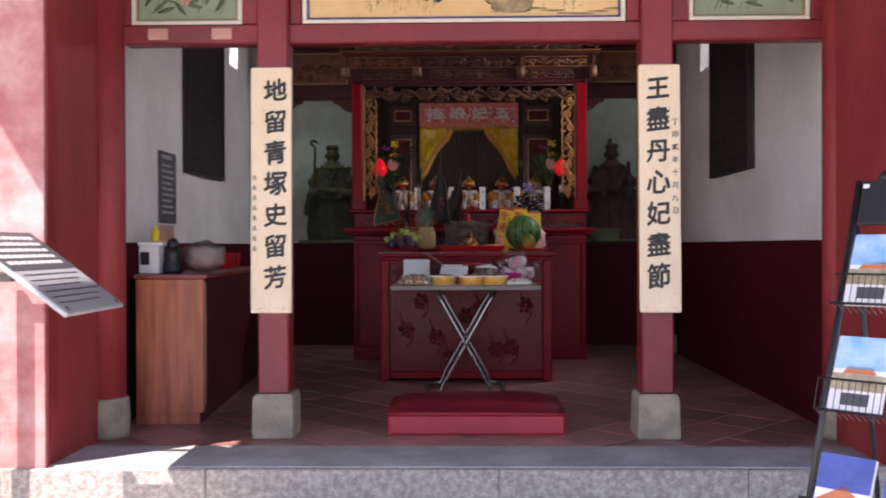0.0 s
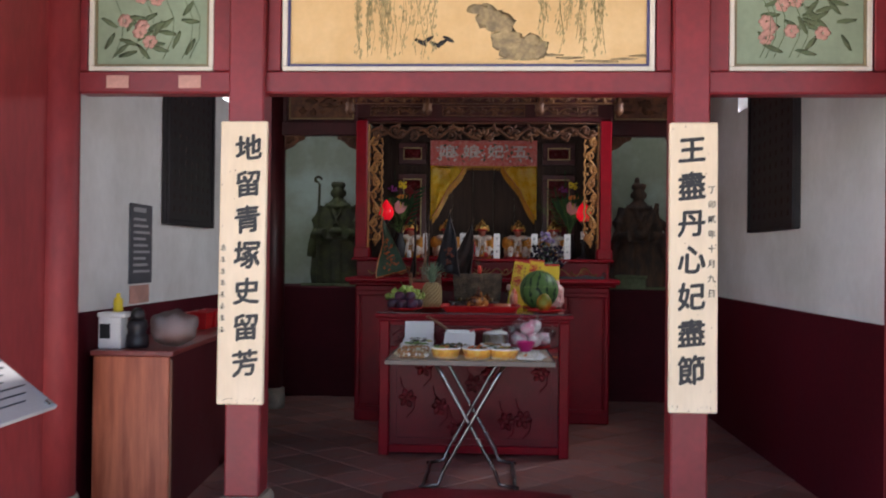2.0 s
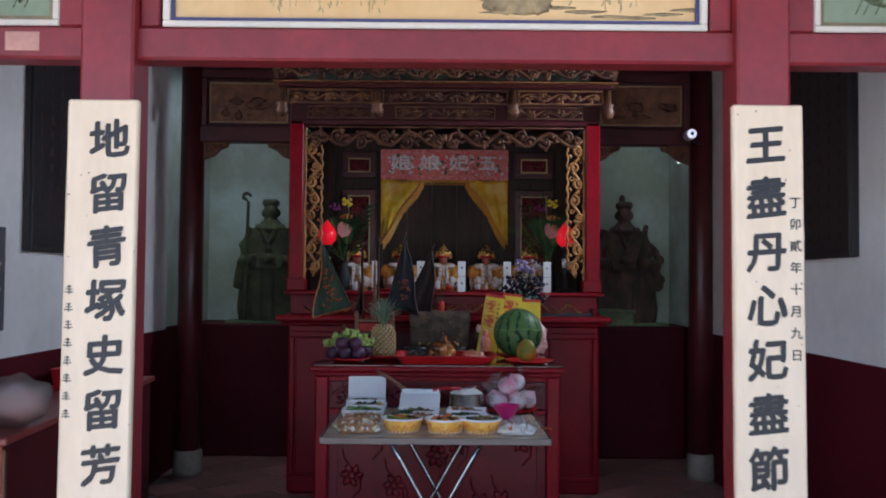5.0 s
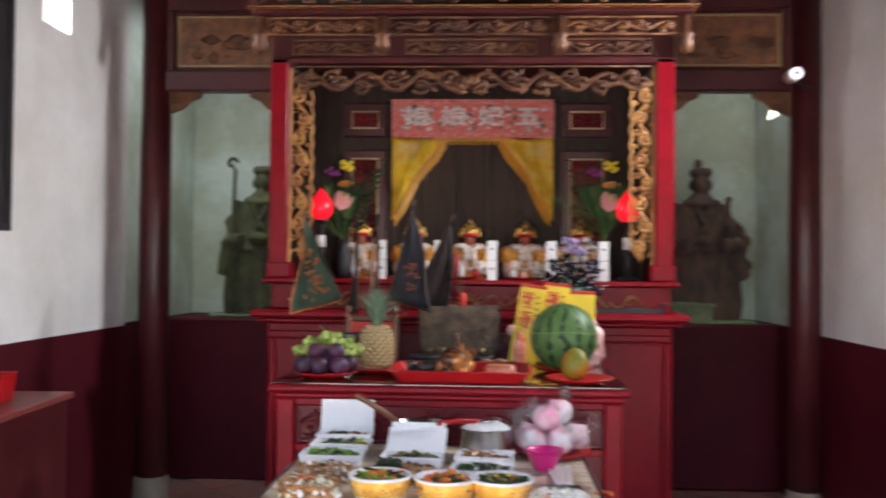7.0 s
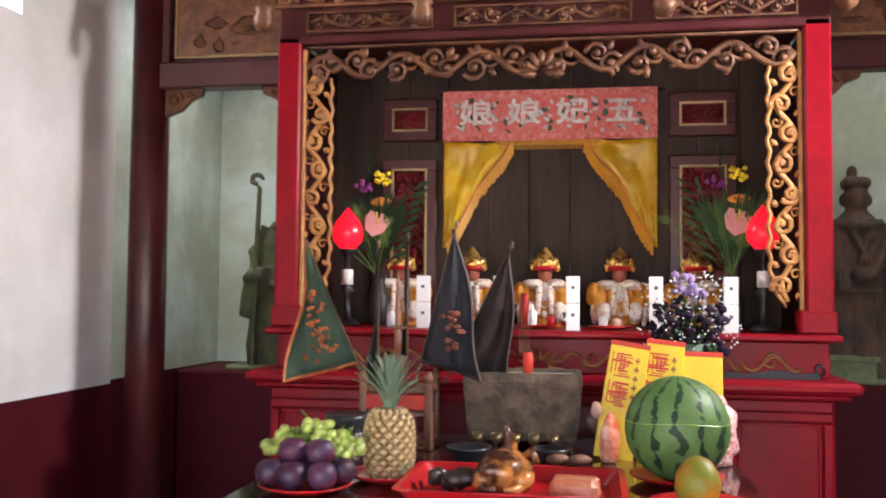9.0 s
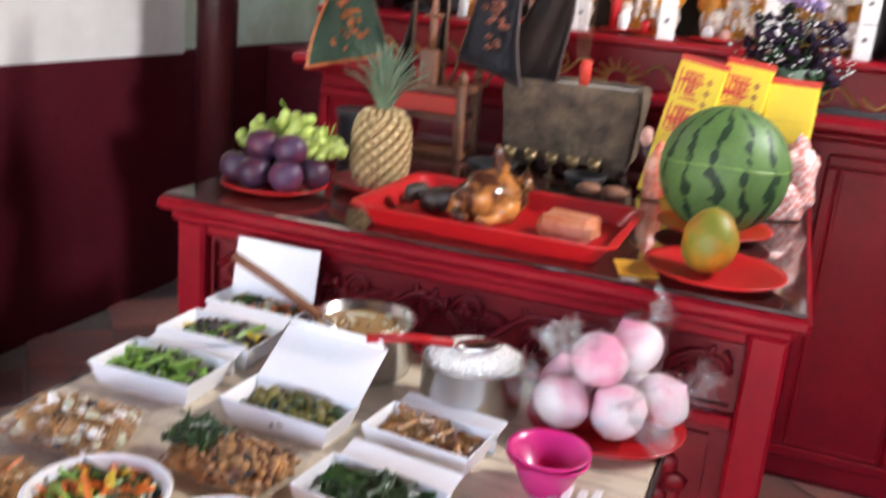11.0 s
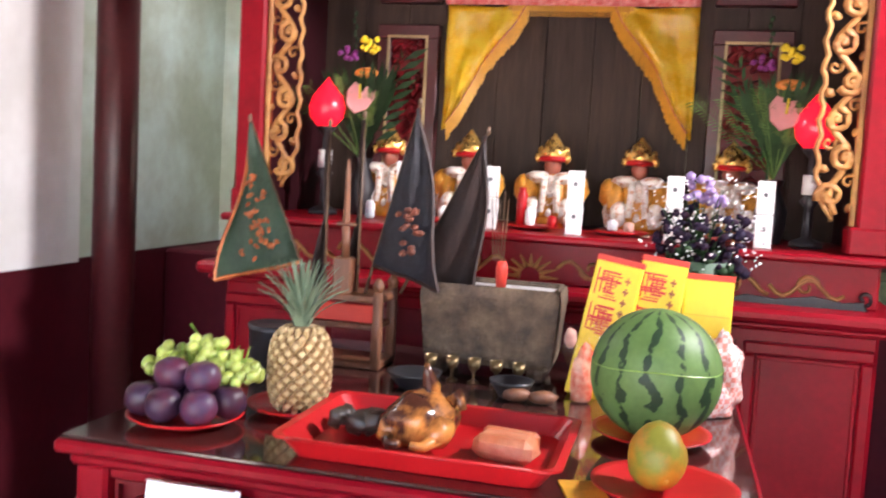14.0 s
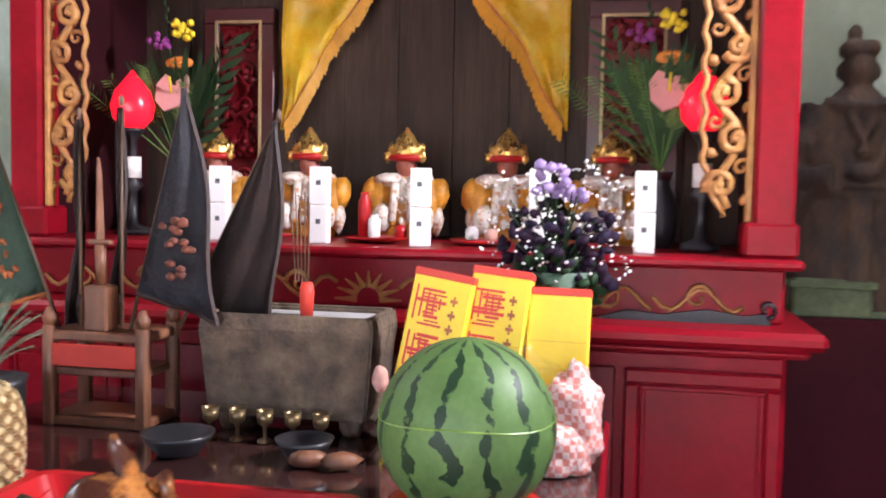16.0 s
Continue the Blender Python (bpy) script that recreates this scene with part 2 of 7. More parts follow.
M = {
    "check": checked("red_white_check_plastic", (0.8, 0.6, 0.56), (0.74, 0.25, 0.2), 85),
    "wrapper_print": mat("orange_printed_wrap", (0.78, 0.42, 0.28), 0.3, vary=0.3, big=26, fine=60, bump=0.1, col2=(0.7, 0.1, 0.05)),
    "red": mat("red_paint", (0.24, 0.02, 0.025), 0.42, vary=0.3, big=2.5, fine=35, bump=0.06, space="World"),
    "red_old": mat("weathered_red_paint", (0.3, 0.035, 0.034), 0.6, vary=0.4, big=3, fine=30, bump=0.2, col2=(0.22, 0.02, 0.022), stretch=(1, 1, 0.35), space="World"),
    "pink": mat("faded_red_plaster", (0.52, 0.29, 0.27), 0.8, vary=0.3, big=4, fine=25, bump=0.4, col2=(0.4, 0.13, 0.12), space="World"),
    # darker than the other lacquers: the shrine recess's shade is in this colour
    "shade_red": mat("shaded_maroon_lacquer", (0.035, 0.006, 0.009), 0.45, spec=0.25, vary=0.3, big=5, fine=60, bump=0.05, space="World"),
    "dado": mat("dark_red_wall_paint", (0.085, 0.007, 0.013), 0.6, spec=0.14, vary=0.3, big=1.6, fine=30, bump=0.08, space="World"),
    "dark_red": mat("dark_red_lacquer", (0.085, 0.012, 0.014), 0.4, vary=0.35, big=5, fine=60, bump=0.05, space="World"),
    "lacquer": mat("red_lacquer", (0.27, 0.005, 0.013), 0.34, vary=0.25, big=4, fine=50, bump=0.05, col2=(0.2, 0.004, 0.01), space="World", spec=0.14),
    "lacquer_deep": mat("deep_red_lacquer", (0.17, 0.006, 0.011), 0.34, spec=0.25, vary=0.3, big=5, fine=60, bump=0.1, space="World"),
    "white": mat("white_limewash", (0.8, 0.79, 0.77), 0.85, vary=0.08, big=1.2, fine=18, bump=0.12, col2=(0.6, 0.58, 0.54), mixlo=0.3, mixhi=0.6, space="World"),
    "green_wall": mat("pale_green_limewash", (0.62, 0.74, 0.66), 0.85, vary=0.16, big=2.2, fine=20, bump=0.15, col2=(0.44, 0.5, 0.38), space="World"),
    "stone": mat("grey_granite", (0.36, 0.3, 0.22), 0.8, vary=0.35, big=9, fine=140, bump=0.35, space="World"),
    "granite": mat("speckled_granite", (0.46, 0.41, 0.35), 0.85, vary=0.5, big=40, fine=160, bump=0.5, col2=(0.27, 0.23, 0.2), space="World"),
    "cement": mat("worn_cement", (0.4, 0.39, 0.37), 0.85, vary=0.3, big=3.5, fine=50, bump=0.25, space="World"),
    "paving": mat("pale_paving", (0.58, 0.53, 0.46), 0.9, vary=0.25, big=2, fine=40, bump=0.3, space="World"),
    "tile": mat("terracotta_tile", (0.36, 0.15, 0.115), 0.4, vary=0.35, big=6, fine=45, bump=0.12, col2=(0.27, 0.15, 0.125), space="World", rand=0.3),
    "joint": mat("tile_mortar", (0.3, 0.26, 0.23), 0.9, vary=0.3, big=8, fine=60, bump=0.2, space="World"),
    "plank": mat("cream_painted_board", (0.8, 0.66, 0.47), 0.55, vary=0.14, big=3, fine=40, bump=0.05, col2=(0.73, 0.57, 0.37), stretch=(1, 1, 0.25)),
    "ink": mat("black_ink_paint", (0.02, 0.017, 0.015), 0.5, vary=0.3, bump=0.0),
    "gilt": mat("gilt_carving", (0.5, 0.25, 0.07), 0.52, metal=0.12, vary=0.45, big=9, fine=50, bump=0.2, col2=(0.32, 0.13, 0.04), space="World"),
    "gilt_mid": mat("brown_gilt_carving", (0.3, 0.14, 0.05), 0.5, metal=0.2, vary=0.5, big=9, fine=50, bump=0.25, col2=(0.16, 0.06, 0.03), space="World"),
    "gilt_dull": mat("dark_gilt_carving", (0.2, 0.085, 0.035), 0.5, metal=0.25, vary=0.5, big=9, fine=50, bump=0.25, col2=(0.09, 0.035, 0.02), space="World"),
    "frame_gold": mat("gold_line_paint", (0.5, 0.36, 0.17), 0.45, metal=0.2, vary=0.3, bump=0.05),
    "dark_wood": mat("dark_brown_wood", (0.06, 0.036, 0.026), 0.6, spec=0.25, vary=0.5, big=4, fine=30, bump=0.2, stretch=(6, 6, 0.5), space="World"),
    "black_wood": mat("black_stained_wood", (0.018, 0.015, 0.018), 0.45, vary=0.3, big=4, fine=40, bump=0.15),
    "orange_wood": mat("orange_veneer", (0.54, 0.15, 0.07), 0.4, vary=0.22, big=3, fine=30, bump=0.05, col2=(0.32, 0.075, 0.034), stretch=(8, 8, 0.6), space="World"),
    "desk_top": mat("reddish_veneer", (0.26, 0.06, 0.05), 0.35, vary=0.25, big=3, fine=30, bump=0.04, col2=(0.19, 0.04, 0.035), stretch=(6, 0.6, 1), space="World"),
    "brown_wood": mat("brown_wood", (0.22, 0.085, 0.04), 0.5, vary=0.35, big=8, fine=60, bump=0.15, stretch=(5, 5, 1)),
    "ochre": mat("ochre_painted_panel", (0.72, 0.5, 0.24), 0.6, vary=0.12, big=3, fine=40, bump=0.06, col2=(0.64, 0.41, 0.17)),
    "sage": mat("sage_painted_panel", (0.27, 0.34, 0.22), 0.6, vary=0.18, big=4, fine=40, bump=0.06),
    "cream": mat("cream_line_paint", (0.72, 0.66, 0.55), 0.6, vary=0.1, bump=0.0),
    "blue_line": mat("dark_blue_line_paint", (0.06, 0.06, 0.16), 0.6, vary=0.1, bump=0.0),
    "leaf_paint": mat("painted_leaf_green", (0.13, 0.17, 0.08), 0.7, vary=0.4, bump=0.0),
    "leaf_grey": mat("painted_grey_brush", (0.3, 0.24, 0.13), 0.7, vary=0.4, bump=0.0),
    "flower_paint": mat("painted_pink_petal", (0.62, 0.33, 0.26), 0.7, vary=0.3, bump=0.0),
    "picture": mat("smoked_orange_painting", (0.26, 0.11, 0.05), 0.35, vary=0.4, big=14, fine=40, bump=0.0, col2=(0.13, 0.06, 0.035)),
    "clay": mat("smoked_painted_clay", (0.13, 0.075, 0.045), 0.75, vary=0.5, big=9, fine=40, bump=0.4, col2=(0.05, 0.035, 0.03), stretch=(1.6, 1, 0.7)),
    "clay_green": mat("smoked_green_clay", (0.1, 0.12, 0.045), 0.75, vary=0.5, big=7, fine=40, bump=0.3, col2=(0.05, 0.05, 0.03)),
    "stone_green": mat("mossy_green_stone", (0.22, 0.27, 0.14), 0.8, vary=0.35, big=12, bump=0.3),
    "satin": mat("yellow_satin", (1.0, 0.72, 0.05), 0.28, vary=0.15, big=14, fine=140, bump=0.08, col2=(0.95, 0.56, 0.02)),
    "fringe": mat("golden_fringe", (0.75, 0.36, 0.03), 0.55, vary=0.3, bump=0.2),
    "banner": mat("red_embroidered_cloth", (0.66, 0.09, 0.07), 0.6, vary=0.4, big=26, fine=90, bump=0.4, col2=(0.6, 0.2, 0.16)),
    "banner_edge": mat("pink_embroidered_edge", (0.72, 0.3, 0.26), 0.6, vary=0.4, big=50, fine=140, bump=0.5, col2=(0.6, 0.1, 0.08)),
    "silver": mat("silver_thread", (0.72, 0.68, 0.64), 0.4, metal=0.2, vary=0.3, big=40, bump=0.2),
    "cushion": mat("red_leatherette", (0.4, 0.03, 0.045), 0.35, vary=0.15, big=5, fine=180, bump=0.12),
    "chrome": mat("chromed_steel", (0.33, 0.33, 0.33), 0.25, metal=1.0, vary=0.12, bump=0.0),
    "steel": mat("brushed_steel", (0.66, 0.65, 0.62), 0.24, metal=1.0, vary=0.15, big=6, fine=120, bump=0.04),
    "laminate": mat("pale_woodgrain_tabletop", (0.68, 0.58, 0.42), 0.3, vary=0.1, big=5, fine=22, bump=0.02, col2=(0.6, 0.5, 0.36), stretch=(0.35, 9, 1)),
    "grain": mat("grey_grain_line", (0.3, 0.25, 0.18), 0.35, vary=0.3, bump=0.0),
    "rim": mat("grey_metal_rim", (0.12, 0.1, 0.09), 0.35, metal=0.6, vary=0.2, bump=0.0),
    "glass_top": mat("dark_glass_over_lacquer", (0.05, 0.018, 0.016), 0.07, vary=0.3, big=4, bump=0.0, coat=0.5, spec=0.7),
    "card": mat("white_card", (0.83, 0.82, 0.8), 0.55, vary=0.04, big=6, bump=0.03),
    "bowl_yellow": mat("yellow_printed_card", (0.85, 0.55, 0.12), 0.4, vary=0.25, big=30, fine=60, bump=0.0, col2=(0.85, 0.42, 0.06), mixlo=0.5, mixhi=0.6),
    "plastic_red": mat("red_plastic", (0.46, 0.01, 0.012), 0.36, vary=0.15, big=6, bump=0.02, spec=0.35),
    "magenta": mat("magenta_plastic", (0.68, 0.025, 0.2), 0.3, vary=0.08, bump=0.0),
    "bun": mat("pink_and_white_bun", (0.82, 0.74, 0.72), 0.5, vary=0.05, big=9, fine=60, bump=0.05, col2=(0.82, 0.3, 0.42), mixlo=0.36, mixhi=0.54),
    "rice": mat("cooked_rice", (0.82, 0.8, 0.74), 0.7, spec=0.2, vary=0.05, big=60, bump=0.0),
    "soup": mat("brown_soup", (0.34, 0.19, 0.07), 0.35, vary=0.5, big=30, fine=90, bump=0.2, col2=(0.36, 0.24, 0.1)),
    "greens": mat("cooked_greens", (0.035, 0.085, 0.016), 0.35, vary=0.6, big=30, bump=0.2, rand=0.3),
    "lime": mat("green_beans", (0.2, 0.36, 0.05), 0.35, vary=0.3, big=30, bump=0.1),
    "carrot": mat("carrot", (0.75, 0.17, 0.025), 0.35, vary=0.2, big=30, bump=0.1),
    "corn": mat("yellow_pieces", (0.72, 0.5, 0.04), 0.35, vary=0.2, big=30, bump=0.1),
    "meat": mat("braised_meat", (0.2, 0.075, 0.03), 0.3, vary=0.5, big=25, bump=0.25),
    "fried": mat("fried_strips", (0.42, 0.2, 0.06), 0.4, vary=0.4, big=30, bump=0.2),
    "noodle": mat("fried_noodles", (0.6, 0.31, 0.11), 0.45, vary=0.4, big=30, bump=0.2),
    "cabbage": mat("shredded_cabbage", (0.72, 0.71, 0.5), 0.45, vary=0.25, big=30, bump=0.2),
    "mushroom": mat("dark_mushroom", (0.05, 0.035, 0.025), 0.4, vary=0.4, bump=0.2),
    "pickle": mat("olive_pickle", (0.2, 0.17, 0.03), 0.35, vary=0.4, big=30, bump=0.2),
    "tomato": mat("tomato", (0.6, 0.04, 0.02), 0.25, vary=0.2, bump=0.0),
    "roast": mat("roast_skin", (0.5, 0.19, 0.045), 0.22, vary=0.5, big=11, fine=60, bump=0.15, col2=(0.06, 0.02, 0.012), mixlo=0.44, mixhi=0.58),
    "pork": mat("boiled_pork", (0.6, 0.26, 0.15), 0.32, vary=0.25, big=14, bump=0.15, col2=(0.48, 0.14, 0.06)),
    "plum": mat("plum_skin", (0.085, 0.009, 0.02), 0.46, spec=0.35, vary=0.5, big=16, fine=90, bump=0.05, col2=(0.045, 0.022, 0.05), rand=0.35),
    "grape": mat("green_grape", (0.34, 0.42, 0.09), 0.3, vary=0.2, big=30, bump=0.0, rand=0.3),
    "papaya": mat("papaya_skin", (0.4, 0.16, 0.012), 0.5, spec=0.3, vary=0.3, big=11, fine=70, bump=0.06, col2=(0.17, 0.17, 0.02), mixlo=0.42, mixhi=0.58),
    "pine_skin": mat("pineapple_eye", (0.52, 0.4, 0.2), 0.55, vary=0.45, big=45, fine=90, bump=0.3, col2=(0.22, 0.11, 0.035)),
    "pine_dark": mat("pineapple_groove", (0.16, 0.1, 0.04), 0.7, vary=0.3, bump=0.2),
    "pine_leaf": mat("pineapple_leaf", (0.17, 0.25, 0.16), 0.45, vary=0.3, big=14, bump=0.1),
    "melon": striped("melon_rind", (0.1, 0.19, 0.055), (0.012, 0.034, 0.014)),
    "censer": mat("soot_stained_stone", (0.17, 0.115, 0.07), 0.85, vary=0.5, big=14, fine=60, bump=0.8, col2=(0.07, 0.045, 0.03)),
    "brass": mat("tarnished_brass", (0.25, 0.17, 0.08), 0.35, metal=0.8, vary=0.4, bump=0.1),
    "gold": mat("bright_gold", (0.85, 0.5, 0.14), 0.28, metal=0.8, vary=0.4, big=40, bump=0.4),
    "paper_yellow": mat("yellow_joss_paper", (0.86, 0.62, 0.03), 0.6, vary=0.1, big=8, bump=0.05),
    "paper_red": mat("red_paper", (0.62, 0.04, 0.02), 0.6, vary=0.15, bump=0.0),
    "flag_green": mat("faded_green_silk", (0.07, 0.13, 0.08), 0.6, vary=0.3, big=8, fine=120, bump=0.15),
    "flag_black": mat("sooty_black_silk", (0.03, 0.026, 0.03), 0.65, vary=0.5, big=8, fine=120, bump=0.3, col2=(0.034, 0.036, 0.048)),
    "flag_brown": mat("sooty_brown_silk", (0.045, 0.022, 0.018), 0.65, vary=0.5, big=8, fine=120, bump=0.2),
    "orange_thread": mat("orange_embroidery", (0.5, 0.14, 0.04), 0.6, vary=0.4, big=30, bump=0.3),
    "cane": mat("dark_cane", (0.16, 0.09, 0.05), 0.5, vary=0.3, bump=0.1),
    "leaf": mat("dark_green_leaf", (0.02, 0.06, 0.018), 0.6, spec=0.25, vary=0.4, big=14, bump=0.1, rand=0.3),
    "petal_pink": mat("pink_anthurium", (0.75, 0.33, 0.33), 0.25, vary=0.12, bump=0.0),
    "petal_orange": mat("orange_gerbera", (0.8, 0.25, 0.03), 0.5, vary=0.2, bump=0.1),
    "petal_yellow": mat("yellow_chrysanthemum", (0.8, 0.6, 0.02), 0.5, vary=0.2, bump=0.1),
    "petal_purple": mat("purple_orchid", (0.3, 0.04, 0.25), 0.5, vary=0.3, bump=0.1),
    "petal_dark": mat("dark_purple_statice", (0.022, 0.005, 0.012), 0.75, spec=0.2, vary=0.5, big=40, bump=0.1, col2=(0.012, 0.007, 0.024)),
    "fern": mat("pale_fern_green", (0.11, 0.2, 0.05), 0.6, spec=0.25, vary=0.4, big=20, bump=0.1),
    "dull_thread": mat("faded_brown_thread", (0.2, 0.055, 0.03), 0.7, vary=0.4, big=30, bump=0.3),
    "willow_paint": mat("faded_willow_paint", (0.25, 0.22, 0.1), 0.7, vary=0.6, big=12, bump=0.0, col2=(0.42, 0.32, 0.14)),
    "rock_paint": mat("faded_rock_wash", (0.42, 0.31, 0.15), 0.7, vary=0.5, big=16, fine=50, bump=0.0, col2=(0.2, 0.15, 0.08)),
    "petal_lilac": mat("lilac_statice", (0.33, 0.22, 0.46), 0.6, vary=0.3, bump=0.1),
    "petal_white": mat("white_gypsophila", (0.75, 0.74, 0.72), 0.6, vary=0.1, bump=0.1),
    "robe_white": mat("white_silk_robe", (0.7, 0.64, 0.56), 0.5, col2=(0.5, 0.2, 0.08), mixlo=0.36, mixhi=0.5, vary=0.3, big=55, bump=0.3),
    "robe_gold": mat("golden_silk_robe", (0.72, 0.3, 0.03), 0.45, vary=0.3, big=30, bump=0.3),
    "face": mat("red_brown_painted_wood", (0.36, 0.1, 0.06), 0.5, vary=0.15, bump=0.0),
    "black_plastic": mat("black_plastic", (0.02, 0.02, 0.022), 0.4, vary=0.2, bump=0.0),
    "white_plastic": mat("white_plastic", (0.78, 0.77, 0.74), 0.4, vary=0.06, bump=0.0),
    "grey_print": mat("grey_printed_board", (0.42, 0.42, 0.42), 0.45, vary=0.08, bump=0.0),
    "print_line": mat("dark_print", (0.09, 0.09, 0.1), 0.5, vary=0.1, bump=0.0),
    "print_blue": mat("blue_sky_print", (0.2, 0.42, 0.72), 0.4, vary=0.25, big=9, bump=0.0, col2=(0.42, 0.6, 0.8)),
    "print_indigo": mat("indigo_print", (0.08, 0.12, 0.4), 0.4, vary=0.25, big=9, bump=0.0),
    "print_orange": mat("orange_roof_print", (0.7, 0.22, 0.08), 0.4, vary=0.2, bump=0.0),
    "print_sand": mat("sand_print", (0.5, 0.4, 0.26), 0.4, vary=0.3, big=30, bump=0.0),
    "film": film("clear_plastic_film", (1.0, 1.0, 1.0), 0.1, 0.08),
    "wrap": film("crinkled_bun_wrap", (1.0, 1.0, 1.0), 0.15, 0.03),
    "film_milky": film("milky_plastic_film", (0.8, 0.76, 0.74), 0.3, 0.3),
    "lamp_red": glow("red_lamp_glass", (1.0, 0.012, 0.025), 0.12),
    "spot": glow("lit_camera_ring", (0.9, 0.92, 1.0), 0.25),
}

# ---- builders ----


def ring_faces(bm, a, b):
    n = len(a)
    for i in range(n):
        bm.faces.new((a[i], a[(i + 1) % n], b[(i + 1) % n], b[i]))


def bx(bm, x0, x1, y0, y1, z0, z1, bevel=0.0, m=None, mi=0):
    """A box between two corners, with worn edges where bevel is given."""
    r = bmesh.ops.create_cube(bm, size=1, matrix=(m or Matrix()) @ Matrix.LocRotScale(((x0 + x1) / 2, (y0 + y1) / 2, (z0 + z1) / 2), None, (abs(x1 - x0), abs(y1 - y0), abs(z1 - z0))))
    fs = {f for v in r["verts"] for f in v.link_faces}
    for f in fs:
        f.material_index = mi
    if bevel:
        es = list({e for v in r["verts"] for e in v.link_edges})
        bmesh.ops.bevel(bm, geom=es, offset=bevel, segments=1, affect="EDGES", profile=0.5)
    return bm


def lathe(bm, profile, n=20, m=None, mi=0, caps=True):
    """Turns a profile of (radius, height) round the z axis."""
    m = m or Matrix()
    rings = []
    for r, z in profile:
        rings.append([bm.verts.new(m @ Vector((r * math.cos(2 * math.pi * i / n), r * math.sin(2 * math.pi * i / n), z))) for i in range(n)])
    nf = len(bm.faces)
    for a, b in zip(rings, rings[1:]):
        ring_faces(bm, a, b)
    if caps:
        bm.faces.new(rings[0][::-1])
        bm.faces.new(rings[-1])
    bm.faces.ensure_lookup_table()
    for f in bm.faces[nf:]:
        f.smooth, f.material_index = True, mi
    return bm


def tube(bm, pts, r, n=6, mi=0, r2=None):
    """A round bar along points, tapering to r2."""
    pts = [Vector(p) for p in pts]
    rings, nf = [], len(bm.faces)
    for i, p in enumerate(pts):
        d = (pts[min(i + 1, len(pts) - 1)] - pts[max(i - 1, 0)]).normalized()
        u = d.cross(Vector((0, 0, 1)) if abs(d.z) < 0.9 else Vector((0, 1, 0))).normalized()
        v = d.cross(u)
        k = r if r2 is None else r + (r2 - r) * i / (len(pts) - 1)
        rings.append([bm.verts.new(p + (u * math.cos(2 * math.pi * j / n) + v * math.sin(2 * math.pi * j / n)) * k) for j in range(n)])
    for a, b in zip(rings, rings[1:]):
        ring_faces(bm, a, b)
    bm.faces.new(rings[0][::-1])
    bm.faces.new(rings[-1])
    bm.faces.ensure_lookup_table()
    for f in bm.faces[nf:]:
        f.smooth, f.material_index = n > 4, mi
    return bm


def ball(bm, x, y, z, rx, ry=None, rz=None, sub=2, mi=0, rough=0.0, rot=None):
    """A rounded lump, uneven where rough is given."""
    r = bmesh.ops.create_icosphere(bm, subdivisions=sub, radius=1)
    rm = rot.to_matrix() if rot else Matrix.Identity(3)
    for v in r["verts"]:
        c = v.co.copy()
        if rough:
            c *= 1 + rough * noise.noise(c * 2.1 + Vector((x, y, z)) * 37)
        v.co = rm @ Vector((c.x * rx, c.y * (ry or rx), c.z * (rz or rx))) + Vector((x, y, z))
    for f in {f for v in r["verts"] for f in v.link_faces}:
        f.smooth, f.material_index = True, mi
    return bm


def poly(bm, pts, thick, mi=0, m=None):
    """A flat outline in the x-z plane, given thickness towards +y."""
    m = m or Matrix()
    a = [bm.verts.new(m @ Vector((x, 0, z))) for x, z in pts]
    b = [bm.verts.new(m @ Vector((x, thick, z))) for x, z in pts]
    fs = [bm.faces.new(a), bm.faces.new(b[::-1])]
    n = len(a)
    for i in range(n):
        fs.append(bm.faces.new((a[(i + 1) % n], a[i], b[i], b[(i + 1) % n])))
    for f in fs:
        f.material_index = mi
    return bm


def mesh(name, bm, mats):
    me = bpy.data.meshes.new(name)
    bmesh.ops.recalc_face_normals(bm, faces=bm.faces)
    bm.to_mesh(me)
    bm.free()
    for k in mats if isinstance(mats, (list, tuple)) else [mats]:
        me.materials.append(M[k])
    return me


def thing(name, label, category, x=0, y=0, z=0, rz=0, group=""):
    """An empty at a thing's base, to which its parts belong."""
    ob = new(name)
    ob.empty_display_size = 0.05
    ob.matrix_world = pose(x, y, z, 0, 0, rz)
    return tagged(ob, label, category, group)


def part(name, bm, mats, parent, label=""):
    ob = new(name, mesh(name, bm, mats))
    ob.parent = parent
    return tagged(ob, label)


def solo(name, bm, mats, label, category, x=0, y=0, z=0, rz=0, group=""):
    ob = new(name, mesh(name, bm, mats))
    ob.matrix_world = pose(x, y, z, 0, 0, rz)
    return tagged(ob, label, category, group)


def structure(name, bm, mats, label=""):
    return tagged(new(name, mesh(name, bm, mats)), label, "", "", "structure")


def nb():
    return bmesh.new()


def letters(text, size, bold=0.0, deep=0.0006):
    """A text as a bmesh in the x-z plane, its middle at the origin."""
    cu = bpy.data.curves.new("lettering", "FONT")
    cu.body, cu.size, cu.extrude = text, size, deep
    cu.align_x, cu.align_y = "CENTER", "CENTER"
    cu.resolution_u = 2
    ob = bpy.data.objects.new("lettering", cu)
    scene.collection.objects.link(ob)
    me = bpy.data.meshes.new_from_object(ob)
    bpy.data.objects.remove(ob)
    bm = nb()
    for i, (dx, dy) in enumerate(((0, 0), (1, 0.5), (-1, -0.5), (0.3, -1), (-0.3, 1)) if bold else ((0, 0),)):
        me.transform(Matrix.Translation((dx * bold, dy * bold, 0.0001 * i)))
        bm.from_mesh(me)
        me.transform(Matrix.Translation((-dx * bold, -dy * bold, -0.0001 * i)))
    bpy.data.meshes.remove(me)
    bm.transform(Matrix.Rotation(radians(90), 4, "X"))
    return bm


